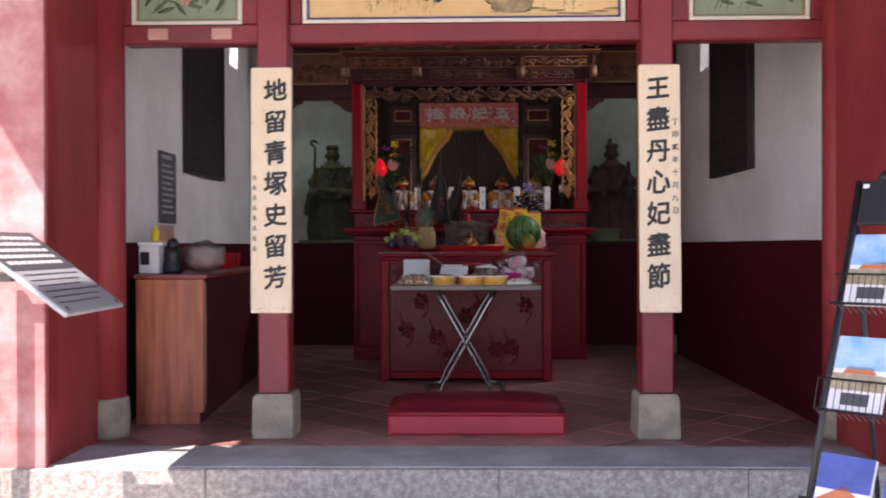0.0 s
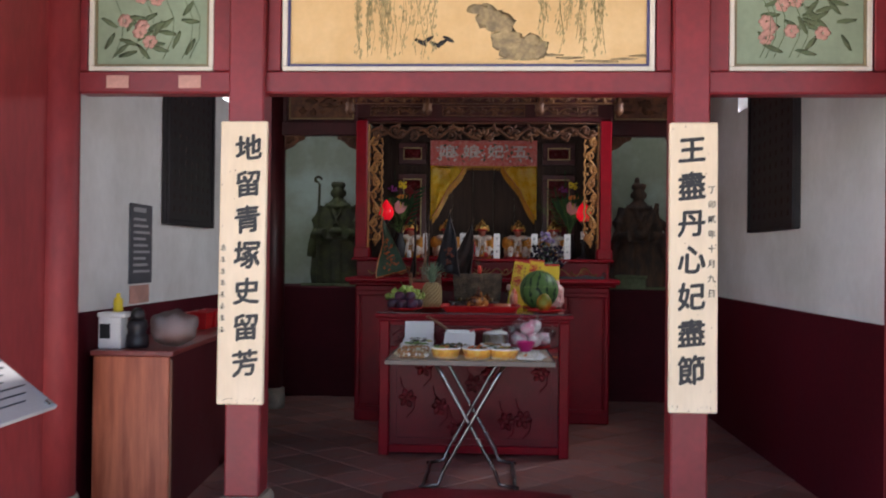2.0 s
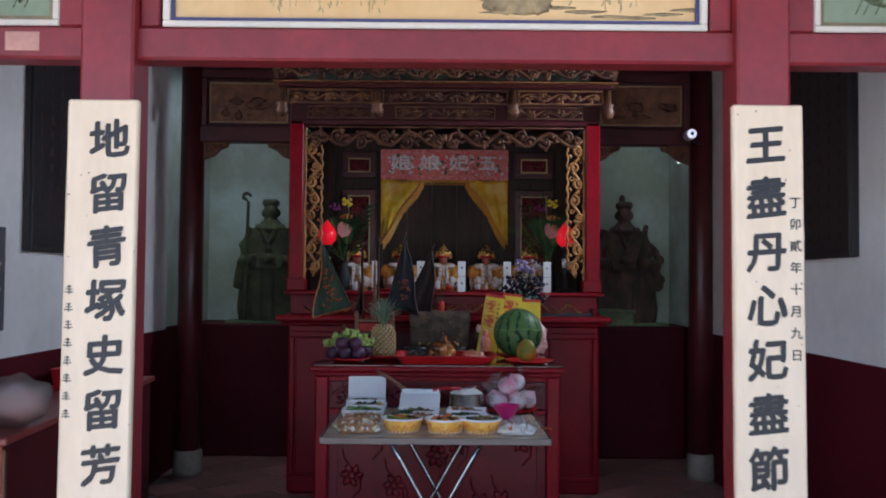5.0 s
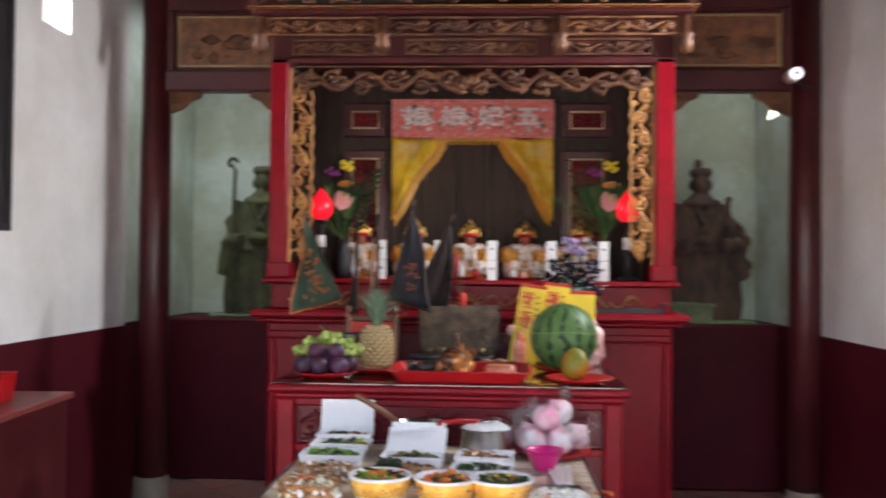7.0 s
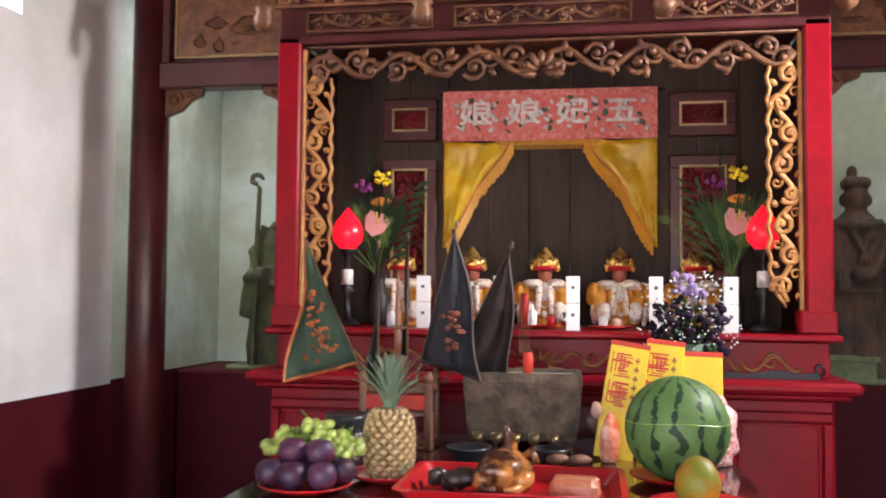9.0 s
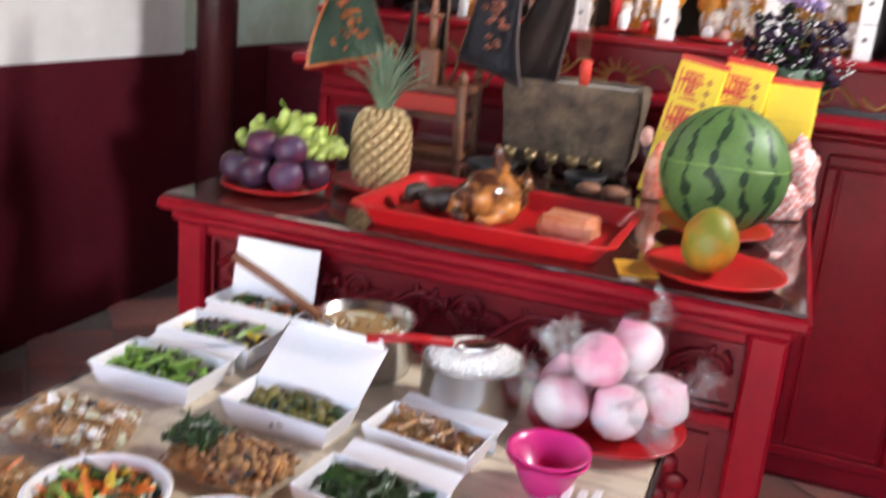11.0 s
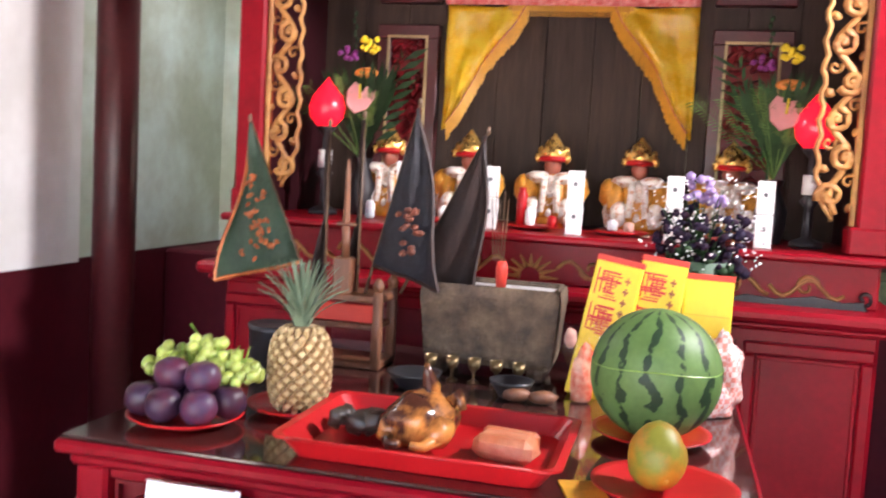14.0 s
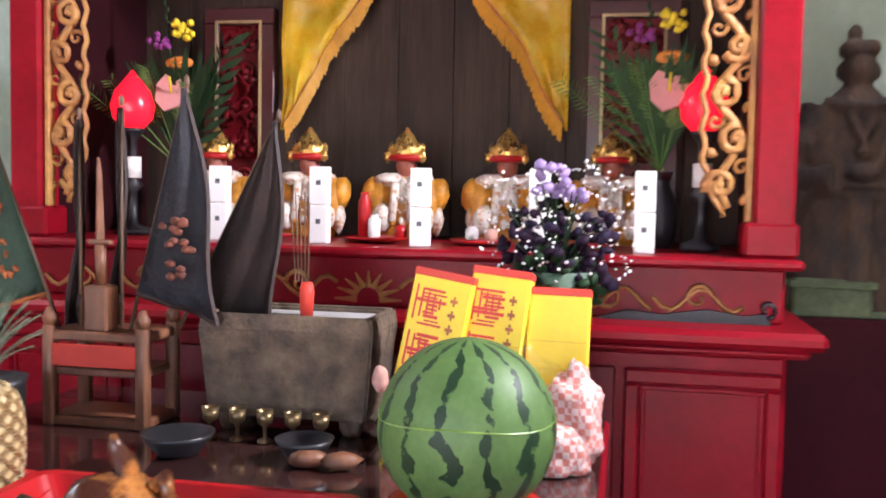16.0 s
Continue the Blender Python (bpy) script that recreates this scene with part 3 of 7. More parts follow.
def scroll(cx, cz, r, turns, start, sign=1, n=14, y=0.0):
    """The points of a spiral in the x-z plane, from outside to its eye."""
    out = []
    for i in range(n + 1):
        f = i / n
        a = start + sign * turns * 2 * math.pi * f
        k = r * (1 - 0.82 * f)
        out.append((cx + k * math.cos(a), y, cz + k * math.sin(a)))
    return out


def carved(bm, x0, x1, z0, z1, y, step, r, rnd, mi=0):
    """Carved openwork scrolls that fill a field: pairs of spirals on a running vine."""
    w, h = x1 - x0, z1 - z0
    along = w >= h
    n = max(1, round((w if along else h) / step))
    vine = []
    for i in range(n * 6 + 1):
        f = i / (n * 6)
        s = 0.3 * (h if along else w) * math.sin(f * n * math.pi)
        vine.append((x0 + w * f, y, (z0 + z1) / 2 + s) if along else ((x0 + x1) / 2 + s, y, z0 + h * f))
    tube(bm, vine, r * 1.2, 5, mi)
    for i in range(n):
        f = (i + 0.5) / n
        sg = 1 if i % 2 else -1
        side = (h if along else w)
        for k in (-1, 1):
            rr = side * (0.3 + 0.05 * rnd.random())
            c = (x0 + w * f + k * step * 0.16, (z0 + z1) / 2 - k * sg * side * 0.14) if along else ((x0 + x1) / 2 - k * sg * side * 0.14, z0 + h * f + k * step * 0.16)
            tube(bm, scroll(c[0], c[1], rr, 1.25, rnd.random() * 1.2 + (0 if k > 0 else math.pi), sg * k, 12, y + rnd.uniform(-1, 1) * r), r, 5, mi, r * 0.6)
            ball(bm, c[0], y - r, c[1], r * 1.5, sub=1, mi=mi)
        for k in range(3):
            a = rnd.random() * 6.28
            px, pz = (x0 + w * f, (z0 + z1) / 2) if along else ((x0 + x1) / 2, z0 + h * f)
            ball(bm, px + math.cos(a) * side * 0.38, y, pz + math.sin(a) * side * 0.38, r * 2.4, r, r * 1.3, 1, mi, 0.3, Euler((0, -a, 0)))
    return bm


def border(bm, x0, x1, z0, z1, w, y0, y1, mi=0, bevel=0.0):
    """Four strips round a field."""
    bx(bm, x0, x1, y0, y1, z0, z0 + w, bevel, mi=mi)
    bx(bm, x0, x1, y0, y1, z1 - w, z1, bevel, mi=mi)
    bx(bm, x0, x0 + w, y0, y1, z0 + w, z1 - w, bevel, mi=mi)
    bx(bm, x1 - w, x1, y0, y1, z0 + w, z1 - w, bevel, mi=mi)
    return bm

# ---- the large structure ----
RND = random.Random(4)
WL, WR, BACK = -1.94, 1.77, 9.3

bm = nb()
bx(bm, -200, 200, -200, 200, -0.6, -0.5)
structure("ground", bm, "paving", "pale paved courtyard ground")
bm = nb()
bx(bm, -6, 6, 0.45, 3.834, -0.5, -0.2, 0.012)
bx(bm, -6, 6, 0.1, 0.45, -0.5, -0.35, 0.012)
structure("pavement", bm, "paving", "raised pale stone forecourt with one low step")
bm = nb()
bx(bm, -3.3, 3.3, 3.84, 9.6, -0.5, -0.008)
hall_floor = structure("floor", bm, "joint", "hall floor of diagonal terracotta tiles on a stone platform")


def walls():
    """Side and rear walls: dark red dado, limewash above, one small vent through each side."""
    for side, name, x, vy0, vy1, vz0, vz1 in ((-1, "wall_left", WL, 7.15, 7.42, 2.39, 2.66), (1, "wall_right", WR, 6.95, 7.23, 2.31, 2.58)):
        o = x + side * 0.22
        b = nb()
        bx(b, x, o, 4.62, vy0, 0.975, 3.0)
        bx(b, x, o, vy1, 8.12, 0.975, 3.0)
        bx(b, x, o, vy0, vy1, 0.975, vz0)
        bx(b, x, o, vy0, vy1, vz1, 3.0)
        structure(name, b, "white", "white limewashed side wall with a small vent opening")
        b = nb()
        bx(b, x - side * 0.004, o, 4.62, 8.12, -0.02, 0.973)
        structure(name + "_dado", b, "dado", "dark red painted lower wall")
        b = nb()
        bx(b, x + side * 0.01, o, 8.12, BACK, 0.99, 3.0)
        structure(name + "_rear", b, "green_wall", "pale green limewashed alcove wall")
        b = nb()
        bx(b, x + side * 0.006, o, 8.12, BACK, -0.02, 0.988)
        structure(name + "_rear_dado", b, "dado", "dark red painted lower alcove wall")
        b = nb()
        inner = -1.89 if side < 0 else 1.70
        bx(b, inner, inner + side * 0.8, 3.85, 4.42, -0.02, 3.0, 0.01)
        structure("wall_wing_" + name[5:], b, "red_old", "weathered red painted wing wall")
        b = nb()
        bx(b, inner + side * 0.004, inner + side * 0.79, 3.835, 3.849, -0.02, 3.0, 0.004)
        structure("trim_wing_" + name[5:], b, "pink", "faded pinkish plaster on the end of the wing wall")
        b = nb()
        bx(b, x + side * 0.07, x + side * 1.3, 4.42, 4.62, -0.02, 3.0)
        structure("wall_front_" + name[5:], b, "red_old", "red painted front wall")
    b = nb()
    bx(b, WL - 0.2, WR + 0.2, BACK, BACK + 0.2, 0.99, 3.0)
    structure("wall_rear", b, "green_wall", "pale green limewashed rear wall, stained")
    b = nb()
    bx(b, WL - 0.2, WR + 0.2, BACK - 0.004, BACK + 0.2, -0.02, 0.988)
    structure("wall_rear_dado", b, "dado", "dark red painted lower rear wall")
    for i, (x0, x1) in enumerate(((WL, -1.1), (1.0, WR))):
        b = nb()
        bx(b, x0, x1, 8.76, BACK - 0.004, 0, 0.985, 0.012)
        structure("trim_ledge_%d" % (i + 1), b, "dado", "dark red masonry ledge along the rear wall")
    b = nb()
    # front and left overhang is unseen, its reach chosen to cast the entrance's shade
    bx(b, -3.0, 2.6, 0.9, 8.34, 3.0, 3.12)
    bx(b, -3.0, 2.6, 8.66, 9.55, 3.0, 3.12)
    # gaps left for the added fill lamps; no such roof openings are known
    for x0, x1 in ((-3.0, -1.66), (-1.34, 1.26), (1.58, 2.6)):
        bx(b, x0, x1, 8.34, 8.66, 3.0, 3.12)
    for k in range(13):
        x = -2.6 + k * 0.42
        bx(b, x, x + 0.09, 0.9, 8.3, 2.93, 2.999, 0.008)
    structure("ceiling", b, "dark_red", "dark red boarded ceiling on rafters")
    # added wall, out of view; low, so horizon sky still reaches the hall
    b = nb()
    bx(b, -14, 14, -12.2, -12.0, -0.5, 0.9)
    structure("wall_courtyard_added", b, "white", "plain white unseen wall added to close the courtyard")


walls()

# granite edge of the platform, slab by slab
edge_x = [-3.3, -2.35, -1.2, 0.05, 1.1, 2.2, 3.3]
for x0, x1 in zip(edge_x, edge_x[1:]):
    b = nb()
    bx(b, x0 + 0.001, x1 - 0.001, 3.82, 4.24, -0.16, 0.0, 0.006)
    o = new("granite_slab", mesh("granite_slab", b, "granite"))
    o.parent = hall_floor
b = nb()
bx(b, -3.3, 3.3, 3.836, 4.25, -0.5, -0.165)
o = new("platform_face", mesh("platform_face", b, "granite"))
o.parent = hall_floor
b = nb()
bx(b, -3.3, 3.3, 3.86, 4.27, -0.1, 0.0055, 0.004)
o = new("cement_strip", mesh("cement_strip", b, "cement"))
o.parent = hall_floor


def front_posts():
    for x in (-1.04, 0.855):
        p = thing("timber_post", "square red painted timber post on a grey stone base", "post", x, 4.535, 0, group="front posts")
        b = nb()
        lathe(b, [(0.146, 0), (0.148, 0.012), (0.142, 0.2), (0.132, 0.215), (0.128, 0.22)], 4, Matrix.Rotation(radians(45), 4, "Z"))
        for f in b.faces:
            f.smooth = False
        bmesh.ops.bevel(b, geom=b.edges[:], offset=0.006, segments=1, affect="EDGES")
        part("stone_base", b, "stone", p, "grey stone base block")
        b = nb()
        bx(b, -0.077, 0.077, -0.075, 0.075, 0.22, 2.998, 0.008)
        part("shaft", b, "red", p)
    for x in (-1.885, 1.765):
        p = thing("round_column", "round red painted column on a pale stone drum", "column", x, 4.5, 0, group="outer columns")
        b = nb()
        lathe(b, [(0.1, 0), (0.108, 0.02), (0.11, 0.1), (0.104, 0.19), (0.098, 0.2)], 24)
        part("stone_base", b, "stone", p, "pale worn stone drum")
        b = nb()
        lathe(b, [(0.092, 0.2), (0.093, 1.2), (0.09, 2.998)], 24)
        part("shaft", b, "red_old", p)


front_posts()


def hanging_board(x, y, text, small, label, marks):
    """A tall cream board with brushed characters, hung on a post."""
    p = thing("couplet_board", label, "signboard", x, y, 0.62, group="couplet boards on the front posts")
    lean = Matrix.Rotation(radians(-1.2), 4, "X")
    b = nb()
    bx(b, -0.101, 0.101, -0.022, 0.006, 0, 1.215, 0.005)
    b.transform(lean)
    part("board", b, "plank", p)
    n = len(text)
    for i, ch in enumerate(text):
        b = letters(ch, 0.124, 0.0036)
        sh = 0.022 if marks < 0 else 0.008
        b.transform(lean @ Matrix.Translation((sh * (1 if marks < 0 else -1), -0.0235, 1.09 - i * 0.1535)) @ Matrix.Rotation(radians(RND.uniform(-3, 3)), 4, "Y") @ Matrix(((0.95, 0, 0, 0), (0, 1, 0, 0), (0.1, 0, RND.uniform(0.92, 1.05), 0), (0, 0, 0, 1))))
        part("character", b, "ink", p)
    for i, ch in enumerate(small):
        b = letters(ch, 0.035, 0.0004)
        b.transform(lean @ Matrix.Translation((0.074, -0.0235, 0.93 - i * 0.062)))
        part("small_character", b, "ink", p)
    if not small:
        for i in range(8):
            b = nb()
            for k in range(3):
                bx(b, -0.012 + k * 0.002, 0.012 - k * 0.003, -0.0012, 0, 0.008 * k, 0.008 * k + 0.003)
            bx(b, -0.0015, 0.0015, -0.0012, 0, -0.004, 0.022)
            b.transform(lean @ Matrix.Translation((-0.081, -0.0225, 0.66 - i * 0.05)))
            part("small_mark", b, "ink", p, "small brushed mark, unreadable")
    b = nb()
    for k in range(26):
        ball(b, RND.uniform(-0.1, 0.1), -0.0225, RND.choice((RND.uniform(0, 0.03), RND.uniform(0, 1.2))), RND.uniform(0.001, 0.004), 0.0006, RND.uniform(0.001, 0.004), 1)
    b.transform(lean)
    tagged(part("chipped_spots", b, "brown_wood", p, "small dark chips in the paint"), kind="stuff")


hanging_board(-1.045, 4.452, "地留青塚史留芳", "", "cream painted couplet board with black brushed characters on a post", -1)
hanging_board(0.863, 4.452, "王盡丹心妃盡節", "丁卯貳年十月九日", "cream painted couplet board with black brushed characters and a small date", 1)

# lintel and painted panels over the opening
b = nb()
bx(b, -1.8, 1.7, 4.5, 4.6, 1.962, 2.06, 0.008)
structure("trim_lintel", b, "red", "red painted lintel beam")
b = nb()
bx(b, -1.9, 1.8, 4.5, 4.6, 2.74, 2.998, 0.008)
structure("trim_upper_beam", b, "red", "red painted upper beam")
b = nb()
for x0, x1 in ((-1.2, -1.118), (-0.962, -0.905), (0.715, 0.777), (0.933, 1.02), (1.625, 1.7), (-1.8, -1.765)):
    bx(b, x0, x1, 4.51, 4.59, 2.062, 2.738, 0.004)
structure("trim_panel_stiles", b, "red", "red painted stiles between the panels")
for x in (-1.62, -1.3):
    b = nb()
    bx(b, -0.05, 0.05, -0.003, 0, -0.028, 0.028, 0.001)
    solo("paper_label", b, "flower_paint", "faded pink paper label glued on the lintel", "label", x + 0.0, 4.4985, 2.012)


def painted_panel(x0, x1, ground, kind, label):
    p = thing("painted_panel", label, "painting", (x0 + x1) / 2, 4.54, 2.062, group="painted panels over the entrance")
    w, h = (x1 - x0) / 2, 0.676
    b = nb()
    bx(b, -w + 0.03, w - 0.03, 0, 0.02, 0.03, h - 0.03)
    part("field", b, ground, p)
    b = nb()
    border(b, -w, w, 0, h, 0.022, -0.022, 0.02, bevel=0.004)
    part("frame", b, "cream", p, "cream moulded frame")
    b = nb()
    border(b, -w + 0.023, w - 0.023, 0.023, h - 0.023, 0.01, -0.012, 0.018)
    part("inner_line", b, "blue_line" if kind == "willow" else "leaf_grey", p, "dark painted line")
    r = random.Random(round(x0 * 100))
    if kind == "willow":
        b = nb()
        for k in range(70):
            sx = -0.48 + 0.34 * r.random() if k < 40 else 0.3 + 0.3 * r.random()
            lo = 0.03 + r.uniform(0.02, 0.25)
            top = r.uniform(0.4, 0.6)
            pts = [(sx + 0.01 * math.sin(q * 2 + k), -0.001, top + (lo - top) * q / 5) for q in range(6)]
            tube(b, pts, 0.0011, 3)
            for q in range(16):
                z = lo + (top - lo) * r.random()
                a = r.uniform(-0.5, 0.5)
                bx(b, -0.0022, 0.0022, -0.0015, 0, -0.015, 0, m=Matrix.Translation((sx + r.uniform(-0.012, 0.012), 0, z)) @ Matrix.Rotation(a, 4, "Y"))
        tagged(part("painted_willow", b, "willow_paint", p, "faded painted grey-green willow strands"), kind="stuff")
        b = nb()
        for k in range(22):
            f = k / 22
            ball(b, 0.06 + 0.25 * f + r.uniform(-0.03, 0.03), 0, 0.25 - 0.2 * f + r.uniform(-0.04, 0.05), r.uniform(0.03, 0.07), 0.0012, r.uniform(0.015, 0.05), 2, 0, 0.5)
        for k in range(10):
            x = -0.1 + 0.08 * k
            ball(b, x + 0.3, 0, 0.06 + 0.015 * math.sin(k), 0.07, 0.001, 0.006, 1, 0, 0.4)
        tagged(part("painted_rock", b, "rock_paint", p, "painted grey-brown rocks and bank"), kind="stuff")
        b = nb()
        for k in range(5):
            ball(b, -0.2 + 0.03 * k, 0, 0.13 + 0.012 * math.sin(k * 2), 0.035, 0.0013, 0.01, 1, 0, 0.4, Euler((0, 0.5 * (-1) ** k, 0)))
        part("brush_mark", b, "ink", p, "dark brushed shape")
    else:
        b = nb()
        for k in range(26):
            a = r.uniform(-1.2, 1.2)
            ball(b, r.uniform(-w + 0.08, w - 0.08), 0, r.uniform(0.07, 0.4), 0.05, 0.001, 0.012, 1, 0, 0.2, Euler((0, a, 0)))
        for k in range(5):
            x = r.uniform(-w + 0.1, w - 0.1)
            tube(b, [(x + 0.05 * math.sin(q), -0.001, 0.06 + 0.09 * q) for q in range(6)], 0.002, 3)
        tagged(part("painted_foliage", b, "leaf_paint", p, "painted dark green leaves and stems"), kind="stuff")
        b = nb()
        for k in range(7):
            cx, cz = r.uniform(-w + 0.1, w - 0.1), r.uniform(0.12, 0.35)
            for q in range(6):
                ball(b, cx + 0.018 * math.cos(q), -0.0005, cz + 0.018 * math.sin(q), 0.018, 0.001, 0.014, 1, 0, 0.3)
        tagged(part("painted_blossom", b, "flower_paint", p, "painted pale pink blossoms"), kind="stuff")


painted_panel(-0.9, 0.71, "ochre", "willow", "ochre painted panel of willows and rocks in a cream frame")
painted_panel(-1.762, -1.203, "sage", "flower", "sage green painted panel of leaves and pink blossoms")
painted_panel(1.023, 1.62, "sage", "flower", "sage green painted panel of blossoms on twigs")


def rear_screen():
    """Posts, rails and framed pictures beside and over the shrine."""
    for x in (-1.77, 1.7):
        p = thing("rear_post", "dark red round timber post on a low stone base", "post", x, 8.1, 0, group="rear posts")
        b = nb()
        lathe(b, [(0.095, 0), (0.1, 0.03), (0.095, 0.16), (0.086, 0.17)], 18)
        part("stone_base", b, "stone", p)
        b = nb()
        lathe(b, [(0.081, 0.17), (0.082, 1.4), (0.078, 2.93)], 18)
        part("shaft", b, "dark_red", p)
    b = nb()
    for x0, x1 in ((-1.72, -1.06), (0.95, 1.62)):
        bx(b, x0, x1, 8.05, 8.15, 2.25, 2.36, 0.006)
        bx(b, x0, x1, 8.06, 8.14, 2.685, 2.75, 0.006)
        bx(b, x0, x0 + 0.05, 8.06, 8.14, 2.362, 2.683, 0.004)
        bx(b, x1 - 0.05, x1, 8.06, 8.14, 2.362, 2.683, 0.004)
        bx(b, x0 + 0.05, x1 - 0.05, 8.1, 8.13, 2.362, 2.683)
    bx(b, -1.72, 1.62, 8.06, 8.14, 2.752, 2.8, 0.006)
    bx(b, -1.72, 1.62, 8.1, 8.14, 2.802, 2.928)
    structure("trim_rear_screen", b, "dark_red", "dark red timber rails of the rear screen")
    for x0, x1 in ((-1.66, -1.12), (1.01, 1.57)):
        p = thing("framed_picture", "smoke-darkened orange landscape picture in a gold-lined frame", "picture", (x0 + x1) / 2, 8.1, 2.385, group="pictures in the rear screen")
        w = (x1 - x0) / 2
        b = nb()
        border(b, -w, w, 0, 0.28, 0.012, -0.014, -0.001, bevel=0.003)
        part("frame", b, "frame_gold", p)
        b = nb()
        bx(b, -w + 0.013, w - 0.013, -0.006, -0.001, 0.013, 0.267)
        part("painting", b, "picture", p)
        b = nb()
        for k in range(9):
            ball(b, RND.uniform(-w + 0.08, w - 0.08), -0.0065, RND.uniform(0.04, 0.16), RND.uniform(0.02, 0.06), 0.001, RND.uniform(0.008, 0.03), 2, 0, 0.7)
        tagged(part("painted_landscape", b, "gilt_dull", p, "dark painted hills and roofs"), kind="stuff")
    for x0, x1, s in ((-1.72, -1.06, 1), (0.95, 1.62, 1)):
        for cx, sg in ((x0, 1), (x1, -1)):
            b = nb()
            poly(b, [(0, 0), (sg * 0.2, 0), (sg * 0.19, -0.03), (sg * 0.14, -0.05), (sg * 0.1, -0.09), (sg * 0.05, -0.11), (0, -0.13)], 0.03)
            tube(b, scroll(sg * 0.07, -0.045, 0.04, 1.2, 0, sg, 10, -0.004), 0.008, 5)
            tube(b, scroll(sg * 0.14, -0.025, 0.022, 1.2, 0, -sg, 10, -0.004), 0.006, 5)
            solo("corner_bracket", b, "gilt_dull", "dark gilt carved corner bracket under the rail", "bracket", cx, 8.08, 2.249, group="corner brackets of the rear screen")
    for x0, x1 in ((-1.66, -0.75), (-0.55, 0.45), (0.65, 1.56)):
        b = nb()
        border(b, x0, x1, 2.808, 2.92, 0.01, 8.085, 8.098)
        bx(b, x0 + 0.011, x1 - 0.011, 8.09, 8.098, 2.82, 2.908, mi=1)
        solo("glazed_panel", b, ["frame_gold", "glass_top"], "dark glazed upper panel with a thin gold line", "panel", group="upper glazed panels")


rear_screen()


def wall_figure(x, kind, label):
    """A robed relief figure of painted clay, smoothed to a plain shape."""
    b = nb()
    prof = [(0.0, 0.24, 0.1), (0.1, 0.25, 0.11), (0.25, 0.235, 0.11), (0.4, 0.2, 0.11), (0.52, 0.185, 0.105), (0.62, 0.17, 0.1), (0.69, 0.14, 0.09), (0.735, 0.085, 0.07), (0.77, 0.05, 0.05)]
    n, rings = 48, []
    for z, rx, ry in prof:
        ring = []
        for i in range(n):
            a = 2 * math.pi * i / n
            f = 1 + 0.05 * math.sin(a * 9 + z * 3) * max(0.0, 1 - z / 0.45) + 0.03 * math.sin(a * 4 + z * 9)
            ring.append(b.verts.new((rx * f * math.cos(a), ry * f * math.sin(a), z)))
        rings.append(ring)
    for q, s in zip(rings, rings[1:]):
        ring_faces(b, q, s)
    b.faces.new(rings[-1])
    b.faces.new(rings[0][::-1])
    ball(b, 0, -0.01, 0.825, 0.058, 0.06, 0.075, 3)
    ball(b, 0, -0.015, 0.765, 0.045, 0.045, 0.06, 2)
    for s in (-1, 1):
        tube(b, [(s * 0.13, 0.0, 0.69), (s * 0.19, -0.03, 0.56), (s * 0.2, -0.08, 0.44), (s * 0.1, -0.13, 0.45)], 0.06, 10, 0, 0.05)
        tube(b, [(s * 0.17, -0.06, 0.46), (s * 0.215, -0.05, 0.34), (s * 0.24, -0.04, 0.24)], 0.065, 10, 0, 0.04)
        tube(b, [(s * 0.05, -0.075, 0.73), (s * 0.035, -0.105, 0.64), (s * -0.02, -0.125, 0.53)], 0.014, 6)
        ball(b, s * 0.06, 0.0, 0.82, 0.014, 0.02, 0.03, 2)
    tube(b, [(0.1 * math.cos(a), -0.02 - 0.075 * math.sin(a), 0.715 - 0.02 * math.sin(a)) for a in [k * math.pi / 10 for k in range(11)]], 0.02, 6)
    tube(b, [(0.2 * math.cos(a), -0.118 * math.sin(a), 0.4) for a in [k * math.pi / 12 for k in range(13)]], 0.016, 6)
    bx(b, -0.045, 0.045, -0.125, -0.09, 0.02, 0.4, 0.01)
    ball(b, 0.0, -0.13, 0.47, 0.06, 0.035, 0.035, 2)
    bx(b, -0.06, 0.06, -0.06, 0.055, 0.87, 0.925, 0.015)
    if kind == "staff":
        tube(b, [(-0.17, -0.13, 0.0), (-0.16, -0.13, 0.5), (-0.15, -0.12, 0.9)], 0.014, 6)
        tube(b, scroll(-0.17, 0.93, 0.04, 0.9, 0, 1, 10, -0.12), 0.014, 6)
        ball(b, 0, -0.08, 0.71, 0.03, 0.025, 0.07, 2)
    else:
        ball(b, -0.015, 0, 0.95, 0.025, 0.025, 0.035, 2)
        tube(b, [(0.03, -0.14, 0.46), (0.1, -0.13, 0.62), (0.15, -0.1, 0.74)], 0.024, 6)
        for q in range(6):
            ball(b, 0.25 + 0.02 * math.sin(q * 2), -0.02, 0.28 + 0.05 * q, 0.05 - 0.004 * q, 0.04, 0.04, 2)
    ob = solo("relief_statue", b, "clay_green" if kind == "staff" else "clay", label, "statue", x, 8.92, 1.01, group="relief statues at the rear wall")
    fuse = ob.modifiers.new("fuse", "REMESH")
    fuse.mode, fuse.voxel_size, fuse.use_smooth_shade = "VOXEL", 0.009, True
    return ob


wall_figure(-1.38, "staff", "smoke-darkened greenish clay statue of a robed elder with a staff")
wall_figure(1.34, "robe", "smoke-darkened brown clay statue of a robed official")
for x in (-1.38, 1.34):
    b = nb()
    bx(b, -0.32, 0.32, -0.1, 0.1, 0, 0.026, 0.006)
    solo("statue_slab", b, "stone_green", "thin mossy green stone slab under the statue", "plinth", x, 8.91, 0.984)
b = nb()
bx(b, -0.13, 0.13, -0.05, 0.05, 0, 0.13, 0.01)
bx(b, -0.14, 0.14, -0.06, 0.06, 0.1, 0.125, 0.004)
